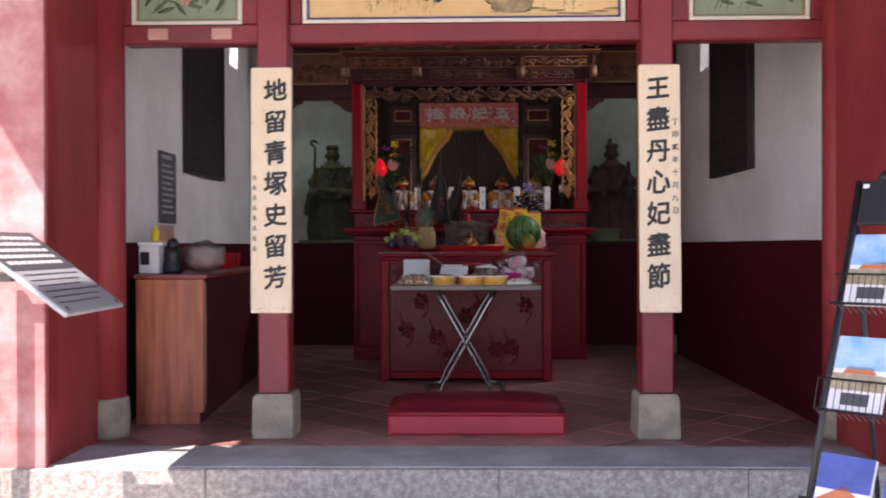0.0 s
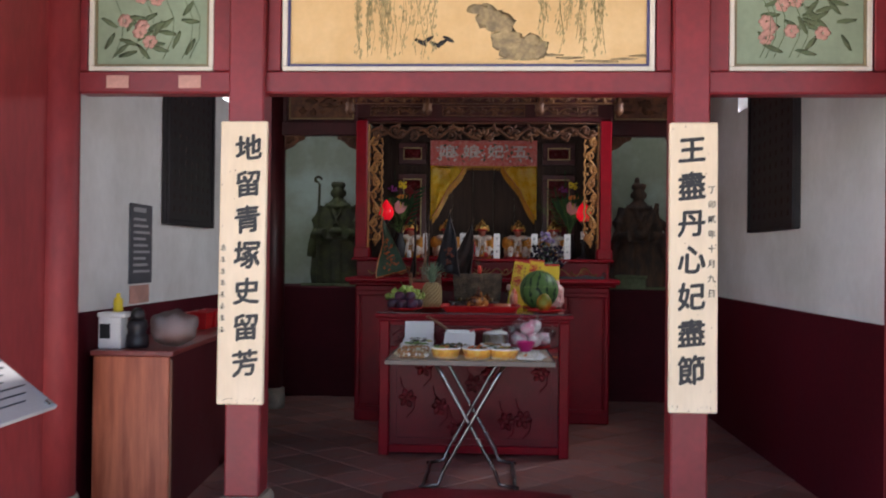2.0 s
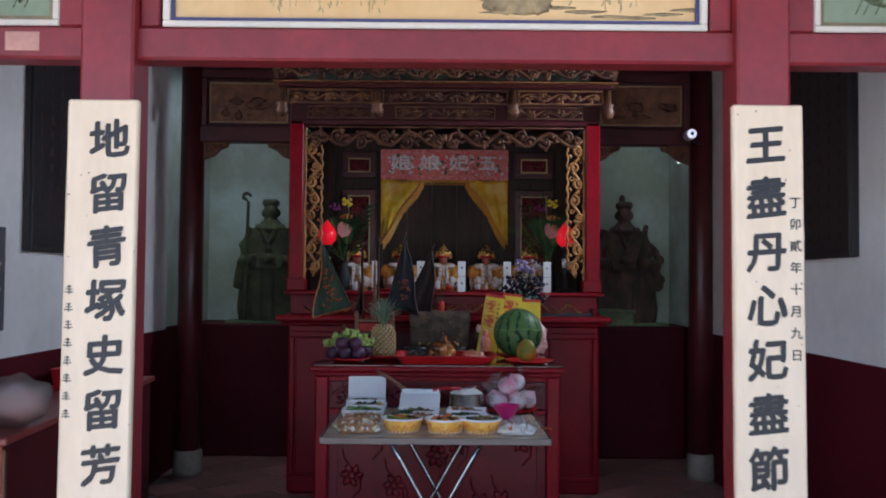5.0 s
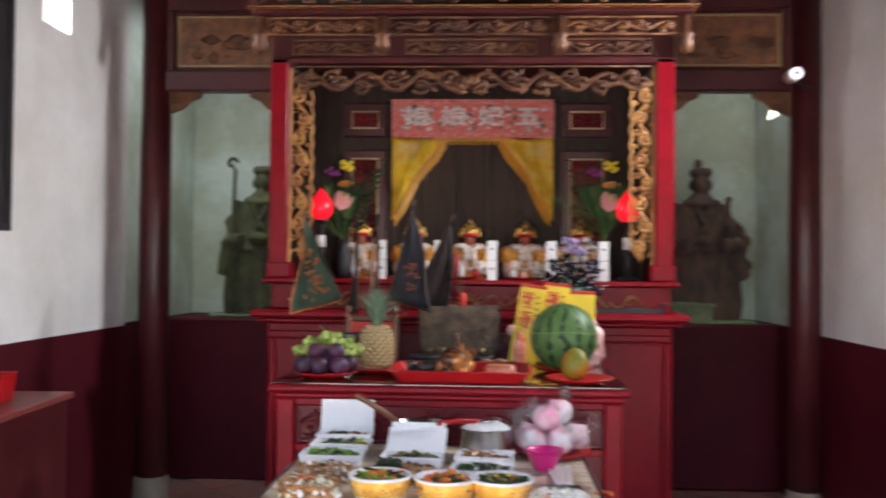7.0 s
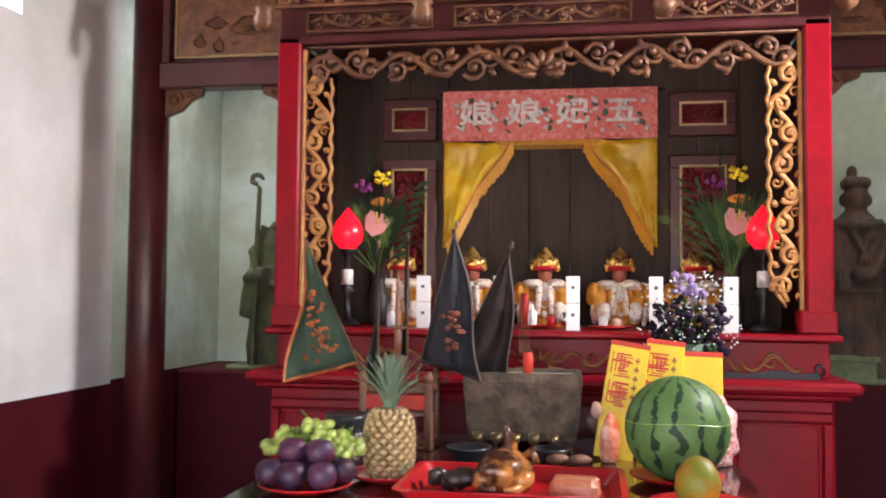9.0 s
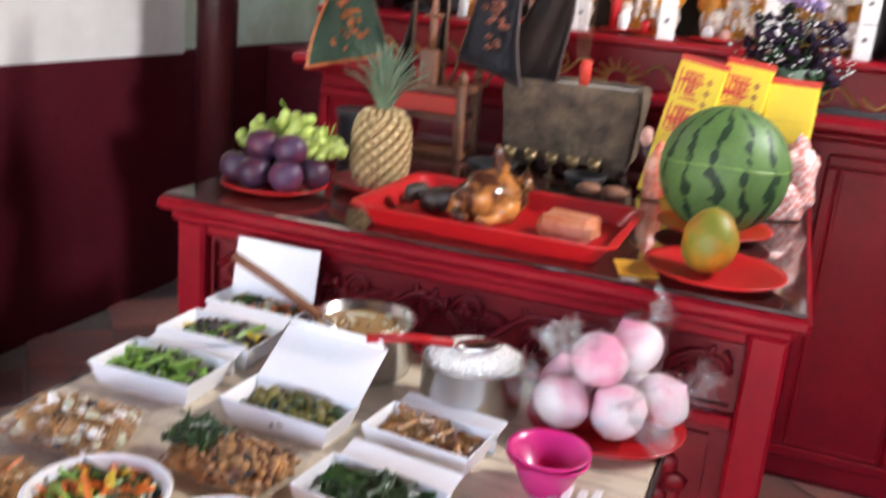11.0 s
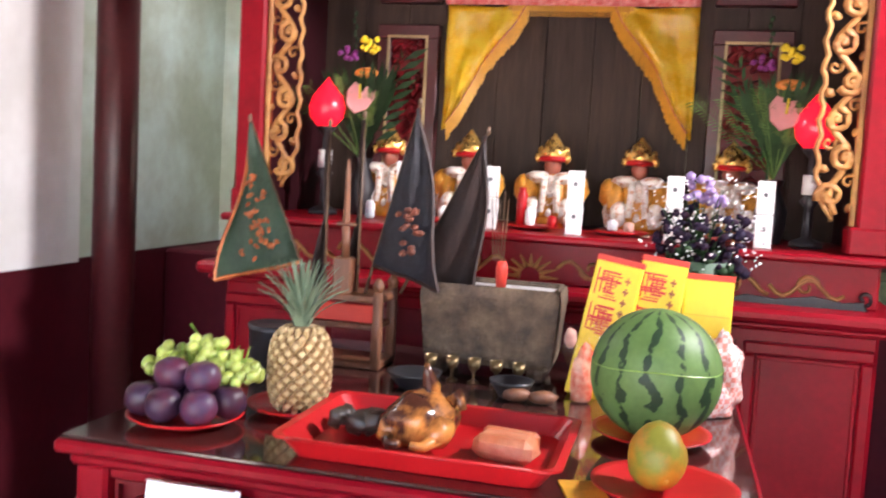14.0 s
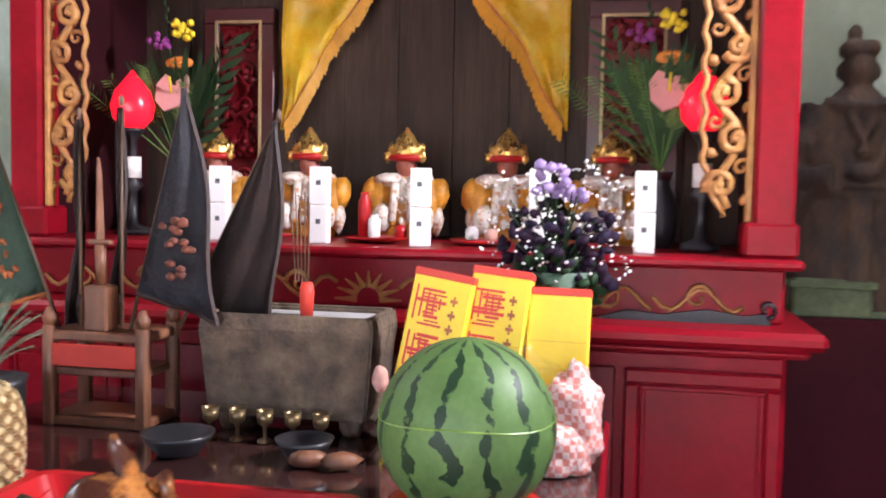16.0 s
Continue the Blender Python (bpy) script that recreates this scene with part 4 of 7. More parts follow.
solo("incense_block", b, "stone_green", "mossy green stone block on the ledge", "block", 1.262, 8.84, 0.986)


def side_board(x, side, y0, y1, label):
    p = thing("wall_board", label, "board", x, (y0 + y1) / 2, 1.44, group="black boards on the side walls")
    h, w = 1.05, (y1 - y0) / 2
    b = nb()
    bx(b, 0, side * 0.035, -w, w, 0, h, 0.006)
    part("panel", b, "black_wood", p)
    b = nb()
    for q in (-w, w - 0.03):
        bx(b, side * 0.036, side * 0.048, q, q + 0.03, 0, h, 0.003)
    bx(b, side * 0.036, side * 0.048, -w + 0.03, w - 0.03, h - 0.03, h, 0.003)
    bx(b, side * 0.036, side * 0.048, -w + 0.03, w - 0.03, 0, 0.03, 0.003)
    part("frame", b, "black_wood", p)
    for k in range(7):
        b = nb()
        yy = -w + 0.12 + k * (2 * w - 0.24) / 6
        for q in range(12):
            bx(b, side * 0.0355, side * 0.0362, yy - 0.016, yy + 0.016, 0.08 + q * 0.075, 0.08 + q * 0.075 + 0.035)
        part("faint_text_column", b, "dark_wood", p, "faint brown unreadable column of writing")


side_board(WL, 1, 5.93, 6.83, "large black wooden inscription board hung on the white wall")
side_board(WR, -1, 5.87, 6.8, "large black wooden inscription board on the opposite white wall")
p = thing("notice_board", "dark grey printed notice on the white wall, unreadable", "notice", WL, 5.6, 1.095)
b = nb()
bx(b, 0, 0.012, -0.16, 0.16, 0, 0.44, 0.003)
part("board", b, "print_line", p)
for k in range(10):
    b = nb()
    if k < 9:
        bx(b, 0.0125, 0.0132, -0.12, 0.12 - 0.03 * (k % 3), 0.06 + k * 0.036, 0.06 + k * 0.036 + 0.014)
    else:
        bx(b, 0.0125, 0.0132, -0.12, 0.06, 0.395, 0.42)
    part("text_line", b, "grey_print", p)
b = nb()
bx(b, 0, 0.004, -0.14, 0.14, 0, 0.1, 0.001)
solo("paper_notice", b, "flower_paint", "small faded paper notice under the printed notice", "notice", WL, 5.6, 0.985)

# ---- shrine and altar tables ----


def framed_front(parent, x0, x1, z0, z1, y, name="door_panel"):
    """A framed and fielded lacquer panel."""
    b = nb()
    border(b, x0, x1, z0, z1, 0.035, y - 0.012, y + 0.01, bevel=0.006)
    door = part(name, b, "lacquer", parent)
    b = nb()
    bx(b, x0 + 0.036, x1 - 0.036, y - 0.002, y + 0.01, z0 + 0.036, z1 - 0.036)
    border(b, x0 + 0.037, x1 - 0.037, z0 + 0.037, z1 - 0.037, 0.012, y - 0.007, y - 0.001, bevel=0.003)
    field = new("field", mesh("field", b, "lacquer"))
    field.parent = door


SX = -0.05
shrine = thing("shrine_cabinet", "tall red lacquered shrine with gilt openwork carving, open in front", "altar", SX, 7.62, 0)
r = random.Random(8)
b = nb()
bx(b, -0.97, 0.97, -0.03, 0.95, 0, 1.04, 0.01)
part("body", b, "lacquer", shrine)
for x0, x1 in ((-0.96, -0.62), (0.62, 0.96)):
    framed_front(shrine, x0, x1, 0.08, 1.0, -0.04)
b = nb()
bx(b, -0.6, 0.6, -0.04, -0.031, 0.1, 1.0, 0.004)
part("front_panel", b, "lacquer_deep", shrine)
b = nb()
bx(b, -1.04, 1.04, -0.11, 0.98, 1.062, 1.1, 0.012)
bx(b, -1.01, 1.01, -0.08, 0.97, 1.04, 1.061, 0.008)
part("ledge", b, "lacquer", shrine)
b = nb()
bx(b, -0.97, 0.97, 0.035, 0.75, 1.1, 1.226, 0.006)
bx(b, -1.0, 1.0, -0.03, 0.76, 1.227, 1.25, 0.007)
part("plinth", b, "lacquer", shrine)
b = nb()
for s in (-1, 1):
    for k in range(4):
        cx = s * (0.18 + 0.2 * k)
        tube(b, scroll(cx, 1.155, 0.035, 1.1, 0 if k % 2 else 3.1, s, 12, 0.03), 0.007, 5, 0, 0.004)
        tube(b, [(cx - 0.1 + 0.02 * q, 0.03, 1.15 + 0.025 * math.sin(q * 0.9 + k)) for q in range(11)], 0.006, 5)
for k in range(9):
    a = math.pi * k / 8
    tube(b, [(0.03 * math.cos(a), 0.03, 1.12 + 0.03 * math.sin(a)), (0.085 * math.cos(a), 0.028, 1.12 + 0.07 * math.sin(a))], 0.008, 4, 0, 0.002)
part("gilt_scrollwork", b, "gilt", shrine, "flat gilt scrolls along the plinth")
b = nb()
poly(b, [(0.55, 1.1), (0.94, 1.1), (0.93, 1.125), (0.88, 1.118), (0.8, 1.13), (0.7, 1.115), (0.62, 1.122)], 0.012, m=Matrix.Translation((0, 0.018, 0)))
tube(b, scroll(0.93, 1.135, 0.022, 1, -1.5, 1, 10, 0.02), 0.006, 5)
part("black_scroll", b, "black_wood", shrine, "black carved scroll at the plinth's end")
for s in (-1, 1):
    b = nb()
    bx(b, s * 0.895, s * 0.985, 0.03, 0.12, 1.25, 2.335, 0.008)
    bx(b, s * 0.875, s * 0.995, 0.025, 0.125, 1.25, 1.33, 0.008)
    part("post", b, "lacquer", shrine)
    # side boards coloured near black to carry the shade inside the shrine
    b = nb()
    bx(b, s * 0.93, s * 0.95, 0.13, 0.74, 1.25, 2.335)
    part("side_wall", b, "shade_red", shrine, "maroon inner side board, recess shade in its colour")
    b = nb()
    bx(b, s * 0.878, s * 0.893, 0.045, 0.075, 1.33, 2.29, 0.003)
    part("fret_edge", b, "gilt", shrine, "bright gilt edge strip")
    b = nb()
    x0, x1 = sorted((s * 0.775, s * 0.88))
    vine = [(s * (0.838 - 0.03 * math.sin(q * math.pi / 6) * min(1.0, 0.4 + q / 18)), 0.06, 1.36 + 0.0175 * q) for q in range(49)]
    tube(b, vine, 0.0105, 6, 0)
    for q in range(8):
        side = 1 if q % 2 else -1
        cz, cx = 1.4125 + 0.105 * q, s * (0.838 + side * 0.016)
        tube(b, scroll(cx, cz, 0.036, 1.35, 1.57 if q % 3 else 3.6, side * s, 16, 0.058), 0.0112, 6, 0, 0.008)
        ball(b, cx, 0.056, cz, 0.01, 0.009, 0.011, 1)
        ball(b, s * (0.838 - side * 0.04), 0.06, cz - 0.03, 0.018, 0.009, 0.013, 1, 0, 0.3, Euler((0, 0.7 * side, 0)))
        tube(b, scroll(s * (0.838 - side * 0.03), cz + 0.042, 0.02, 1.1, 0.5, -side * s, 10, 0.062), 0.0065, 5, 0, 0.004)
    tube(b, [(s * (0.782 + 0.006 * math.sin(q * 1.7) + 0.05 * max(0.0, 1 - q / 9) ** 2), 0.06, 1.34 + 0.02 * q) for q in range(43)], 0.0075, 5)
    part("side_fret", b, "gilt", shrine, "gilt openwork scrolls, tapering at the foot")
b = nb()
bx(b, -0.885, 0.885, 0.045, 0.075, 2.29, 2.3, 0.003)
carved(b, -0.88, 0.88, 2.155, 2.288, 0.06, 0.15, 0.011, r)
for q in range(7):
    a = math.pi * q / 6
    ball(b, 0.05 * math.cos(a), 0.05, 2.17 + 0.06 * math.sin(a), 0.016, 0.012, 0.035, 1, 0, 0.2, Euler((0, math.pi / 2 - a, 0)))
part("top_fret", b, "gilt_dull", shrine, "dark gilt openwork frieze")
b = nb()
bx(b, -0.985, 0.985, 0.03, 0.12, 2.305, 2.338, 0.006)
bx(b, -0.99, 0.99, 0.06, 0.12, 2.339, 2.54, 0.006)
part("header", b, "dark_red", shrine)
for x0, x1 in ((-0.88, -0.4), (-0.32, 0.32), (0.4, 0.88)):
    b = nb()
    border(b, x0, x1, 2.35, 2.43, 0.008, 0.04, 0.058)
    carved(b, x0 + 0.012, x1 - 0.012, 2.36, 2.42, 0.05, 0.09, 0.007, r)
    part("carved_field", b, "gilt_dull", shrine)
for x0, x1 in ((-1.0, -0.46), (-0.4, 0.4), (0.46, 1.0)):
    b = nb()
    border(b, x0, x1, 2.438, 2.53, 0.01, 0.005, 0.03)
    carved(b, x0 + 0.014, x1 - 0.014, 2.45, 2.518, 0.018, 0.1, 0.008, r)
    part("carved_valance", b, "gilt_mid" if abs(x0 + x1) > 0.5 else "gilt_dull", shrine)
for x in (-1.03, -0.43, 0.43, 1.03):
    b = nb()
    lathe(b, [(0.008, 2.345), (0.03, 2.36), (0.042, 2.39), (0.03, 2.42), (0.042, 2.435), (0.02, 2.45), (0.02, 2.53)], 12, Matrix.Translation((x, 0.0, 0)))
    part("hanging_bud", b, "gilt_dull", shrine, "turned hanging lotus bud")
b = nb()
bx(b, -1.06, 1.06, -0.03, 0.5, 2.535, 2.56, 0.006)
bx(b, -1.09, 1.09, -0.05, 0.5, 2.562, 2.575, 0.004, mi=1)
part("canopy_board", b, ["dark_red", "gilt"], shrine)
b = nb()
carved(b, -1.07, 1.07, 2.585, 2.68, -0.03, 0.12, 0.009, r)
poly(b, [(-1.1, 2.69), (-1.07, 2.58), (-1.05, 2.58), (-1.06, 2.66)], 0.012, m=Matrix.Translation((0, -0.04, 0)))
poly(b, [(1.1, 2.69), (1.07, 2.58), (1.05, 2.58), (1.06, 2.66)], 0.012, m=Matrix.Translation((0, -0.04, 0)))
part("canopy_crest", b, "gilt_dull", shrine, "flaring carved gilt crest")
b = nb()
bx(b, -0.93, 0.93, 0.13, 0.74, 2.35, 2.37)
part("inner_roof", b, "dark_red", shrine)
for k in range(11):
    b = nb()
    bx(b, -0.945 + k * 0.172, -0.945 + k * 0.172 + 0.171, 0.645, 0.665, 1.25, 2.35, 0.002)
    part("back_board", b, "dark_wood", shrine, "old dark brown upright board")
for s in (-1, 1):
    for z0, z1 in ((1.3, 1.95), (2.03, 2.21)):
        x0, x1 = (-0.71, -0.475) if s < 0 else (0.49, 0.755)
        b = nb()
        border(b, x0, x1, z0, z1, 0.05, 0.6, 0.643, bevel=0.004)
        border(b, x0 + 0.04, x1 - 0.04, z0 + 0.04, z1 - 0.04, 0.009, 0.595, 0.6, mi=1)
        part("panel_frame", b, ["dark_red", "frame_gold"], shrine, "dark frame with a thin gold line")
        b = nb()
        bx(b, x0 + 0.05, x1 - 0.05, 0.625, 0.643, z0 + 0.05, z1 - 0.05)
        if z1 < 2:
            for k in range(5):
                zz = z0 + 0.06 + 0.11 * k
                carved(b, x0 + 0.055, x1 - 0.055, zz, zz + 0.1, 0.618, 0.07, 0.009, r)
        else:
            carved(b, x0 + 0.055, x1 - 0.055, z0 + 0.055, z1 - 0.055, 0.618, 0.07, 0.008, r)
        part("carved_panel", b, "lacquer_deep", shrine, "deep red carved floral panel")


def curtain():
    p = thing("altar_curtain", "yellow satin altar curtain drawn aside under a red embroidered banner", "curtain", SX, 8.2, 1.55)
    for s in (-1, 1):
        b = nb()
        rows = []
        for i in range(17):
            f = i / 16
            z = 0.02 + 0.45 * (1 - f)
            inner = np.interp(f, (0, 0.15, 0.3, 0.45, 0.62, 0.8, 0.92, 1), (0.15, 0.185, 0.245, 0.3, 0.335, 0.37, 0.4, 0.425))
            row = []
            for j in range(13):
                g = j / 12
                x = 0.44 + (inner - 0.44) * g
                y = -0.007 * math.sin(g * 8 + f * 6) - 0.006 * math.sin(g * 4 - f * 11) - 0.004 * math.sin(g * 19 - f * 5)
                row.append(b.verts.new((s * x, y, z - 0.03 * g * (1 - g) + 0.05 * f * g * max(0.0, f - 0.6))))
            rows.append(row)
        for q, t in zip(rows, rows[1:]):
            for j in range(12):
                f_ = b.faces.new((q[j], q[j + 1], t[j + 1], t[j]))
                f_.smooth = True
        edge = [rw[-1].co.copy() for rw in rows]
        bmesh.ops.solidify(b, geom=b.faces[:], thickness=0.003)
        part("satin_drape", b, "satin", p)
        b = nb()
        for q in range(130):
            k = q / 130 * (len(edge) - 1)
            i = int(k)
            e = edge[i].lerp(edge[i + 1], k - i)
            tube(b, [e + Vector((0, -0.012, 0)), e + Vector((-s * 0.004 + RND.uniform(-0.003, 0.003), -0.014, -0.056 + RND.uniform(-0.006, 0.006)))], 0.0032, 3)
        part("fringe", b, "fringe", p, "golden thread fringe")
        b = nb()
        tube(b, [e + Vector((0, -0.006, 0.004)) for e in edge], 0.004, 4)
        part("edge_braid", b, "banner_edge", p, "pink braid along the edge")
    b = nb()
    for q in range(44):
        x = -0.2 + 0.4 * q / 43
        tube(b, [(x, -0.006, 0.47), (x, -0.006, 0.43)], 0.003, 3)
    bx(b, -0.22, 0.22, -0.005, 0.0, 0.45, 0.5)
    part("fringe", b, "fringe", p)
    b = nb()
    bx(b, -0.44, 0.44, -0.03, -0.022, 0.465, 0.675, 0.002)
    part("banner", b, "banner", p, "red embroidered banner")
    b = nb()
    border(b, -0.44, 0.44, 0.465, 0.675, 0.026, -0.0335, -0.0305)
    for q in range(60):
        ball(b, RND.uniform(-0.43, 0.43), -0.033, RND.choice((0.477, 0.663)) + RND.uniform(-0.008, 0.008), 0.008, 0.002, 0.006, 1)
    part("banner_border", b, "banner_edge", p, "pale pink embroidered border")
    for i, ch in enumerate("娘娘妃五"):
        b = letters(ch, 0.115, 0.0025)
        b.transform(Matrix.Translation((-0.3 + i * 0.2, -0.0335, 0.575)) @ Matrix.Diagonal((1.25, 1, 1, 1)))
        part("character", b, "silver", p, "silver embroidered character")
    b = nb()
    for q in range(90):
        ball(b, RND.uniform(-0.4, 0.4), -0.031, RND.uniform(0.5, 0.64), RND.uniform(0.008, 0.018), 0.002, RND.uniform(0.005, 0.012), 1, RND.choice((0, 0, 1)), 0.4, Euler((0, RND.random() * 3, 0)))
    tagged(part("embroidery", b, ["silver", "flag_green"], p, "silver and green embroidered flowers"), kind="stuff")
    b = nb()
    tube(b, [(-0.46, 0.0, 0.672), (0.46, 0.0, 0.672)], 0.007, 6)
    bx(b, -0.47, 0.47, -0.02, 0.03, 0.672, 0.69)
    part("rod", b, "dark_wood", p)


curtain()


def figurine(x, label):
    """A small seated idol in silk, kept to plain shapes."""
    b = nb()
    lathe(b, [(0.075, 0), (0.08, 0.02), (0.07, 0.1), (0.055, 0.16), (0.025, 0.185)], 16, Matrix.Diagonal((1.0, 0.75, 1, 1)), 0)
    for s in (-1, 1):
        ball(b, s * 0.075, -0.015, 0.1, 0.035, 0.04, 0.075, 2, 0, 0.4)
        ball(b, s * 0.06, -0.05, 0.06, 0.03, 0.03, 0.045, 2, 1, 0.3)
        tube(b, [(s * 0.02, -0.055, 0.16), (s * 0.028, -0.065, 0.05)], 0.012, 5, 1)
        ball(b, s * 0.05, -0.03, 0.235, 0.014, 0.012, 0.02, 1, 3)
        ball(b, s * 0.045, -0.02, 0.168, 0.045, 0.038, 0.022, 2, 1, 0.2)
        ball(b, s * 0.098, -0.01, 0.128, 0.03, 0.036, 0.05, 2, 0, 0.3)
        ball(b, s * 0.095, -0.02, 0.06, 0.017, 0.022, 0.05, 2, 1, 0.3)
    ball(b, 0, -0.045, 0.13, 0.02, 0.012, 0.05, 1, 1)
    lathe(b, [(0.044, 0.222), (0.054, 0.226), (0.054, 0.236), (0.046, 0.24)], 14, Matrix.Translation((0, -0.01, 0)), 4)
    for q in range(15):
        a = math.pi * (q / 14) + math.pi
        ball(b, 0.024 * math.cos(a), -0.062, 0.16 + 0.085 * math.sin(a), 0.0035, sub=1, mi=1)
    ball(b, 0, -0.01, 0.21, 0.03, 0.032, 0.038, 2, 2)
    lathe(b, [(0.046, 0.232), (0.05, 0.25), (0.034, 0.27), (0.03, 0.285), (0.012, 0.305), (0.004, 0.318)], 10, Matrix.Translation((0, -0.008, 0)), 3)
    for q in range(9):
        a = math.pi * (q / 8) + math.pi
        ball(b, 0.032 * math.cos(a), -0.052 + 0.012 * math.sin(a), 0.165 - 0.05 * abs(math.sin(a)), 0.006, sub=1, mi=1)
        ball(b, 0.07 * math.cos(a), -0.05 + 0.01 * math.sin(a), 0.05, 0.012, 0.01, 0.016, 1, 0 if q % 2 else 1, 0.4)
    for q in range(7):
        a = math.pi * (q / 6) + math.pi
        ball(b, 0.046 * math.cos(a), -0.01 + 0.03 * math.sin(a), 0.255, 0.009, 0.006, 0.02, 1, 3)
    solo("idol_figurine", b, ["robe_gold", "robe_white", "face", "gold", "plastic_red"], label, "figurine", x, 8.06, 1.25, group="row of idols on the shrine shelf")


for k in range(5):
    figurine(-0.635 + 0.29 * k, "small seated idol in white and golden silk with a gilt crown")

for x, y in ((-0.49, 7.76), (-0.2, 7.72), (0.062, 7.72), (0.355, 7.74), (0.607, 7.71)):
    p = thing("candle_box", "two stacked small white boxes on the shrine shelf", "box", x, y, 1.25, RND.uniform(-8, 8), "stacked white boxes on the shelf")
    for k in range(2):
        b = nb()
        bx(b, -0.024, 0.024, -0.02, 0.02, 0.098 * k, 0.098 * k + 0.096, 0.002)
        bx(b, -0.006, 0.006, -0.0206, -0.0202, 0.098 * k + 0.05, 0.098 * k + 0.062, mi=1)
        part("box", b, ["card", "print_line"], p)
for k, x in enumerate((-0.4, -0.08, 0.2, 0.45)):
    b = nb()
    lathe(b, [(0.02, 0), (0.075, 0.008), (0.085, 0.016), (0.08, 0.014), (0.02, 0.007)], 16)
    solo("offering_dish", b, "plastic_red", "shallow red offering dish on the shelf", "dish", x, 7.83, 1.25, group="red dishes")
for k, (x, m_, h) in enumerate(((-0.09, "card", 0.06), (-0.02, "plastic_red", 0.035), (0.17, "card", 0.035), (0.03, "steel", 0.05), (-0.38, "card", 0.045), (0.22, "flower_paint", 0.03), (-0.63, "card", 0.06), (-0.12, "plastic_red", 0.12))):
    b = nb()
    lathe(b, [(0.012, 0), (0.017, 0.004), (0.017, h * 0.8), (0.011, h * 0.9), (0.011, h)], 12)
    solo("small_bottle", b, m_, "small offering bottle or cup on the shrine shelf", "bottle", x, 7.84 + 0.01 * (k % 3), 1.262 if -0.5 < x < 0.5 else 1.25, group="small offerings")


def lotus_lamp(x, y):
    p = thing("altar_lamp", "red glowing lotus-bud electric altar lamp on a dark stand", "lamp", x, y, 1.25, group="pair of altar lamps")
    b = nb()
    lathe(b, [(0.05, 0), (0.05, 0.015), (0.015, 0.03), (0.013, 0.12), (0.03, 0.14), (0.013, 0.16), (0.012, 0.27), (0.03, 0.29), (0.035, 0.3)], 14)
    part("stand", b, "black_wood", p)
    b = nb()
    lathe(b, [(0.024, 0.16), (0.024, 0.22)], 12)
    part("candle_sleeve", b, "white_plastic", p, "white candle sleeve")
    b = nb()
    lathe(b, [(0.03, 0.3), (0.056, 0.33), (0.062, 0.365), (0.05, 0.405), (0.022, 0.44), (0.002, 0.465)], 20)
    part("shade", b, "lamp_red", p, "glowing red bud-shaped shade")


lotus_lamp(-0.822, 7.9)
lotus_lamp(0.75, 7.9)


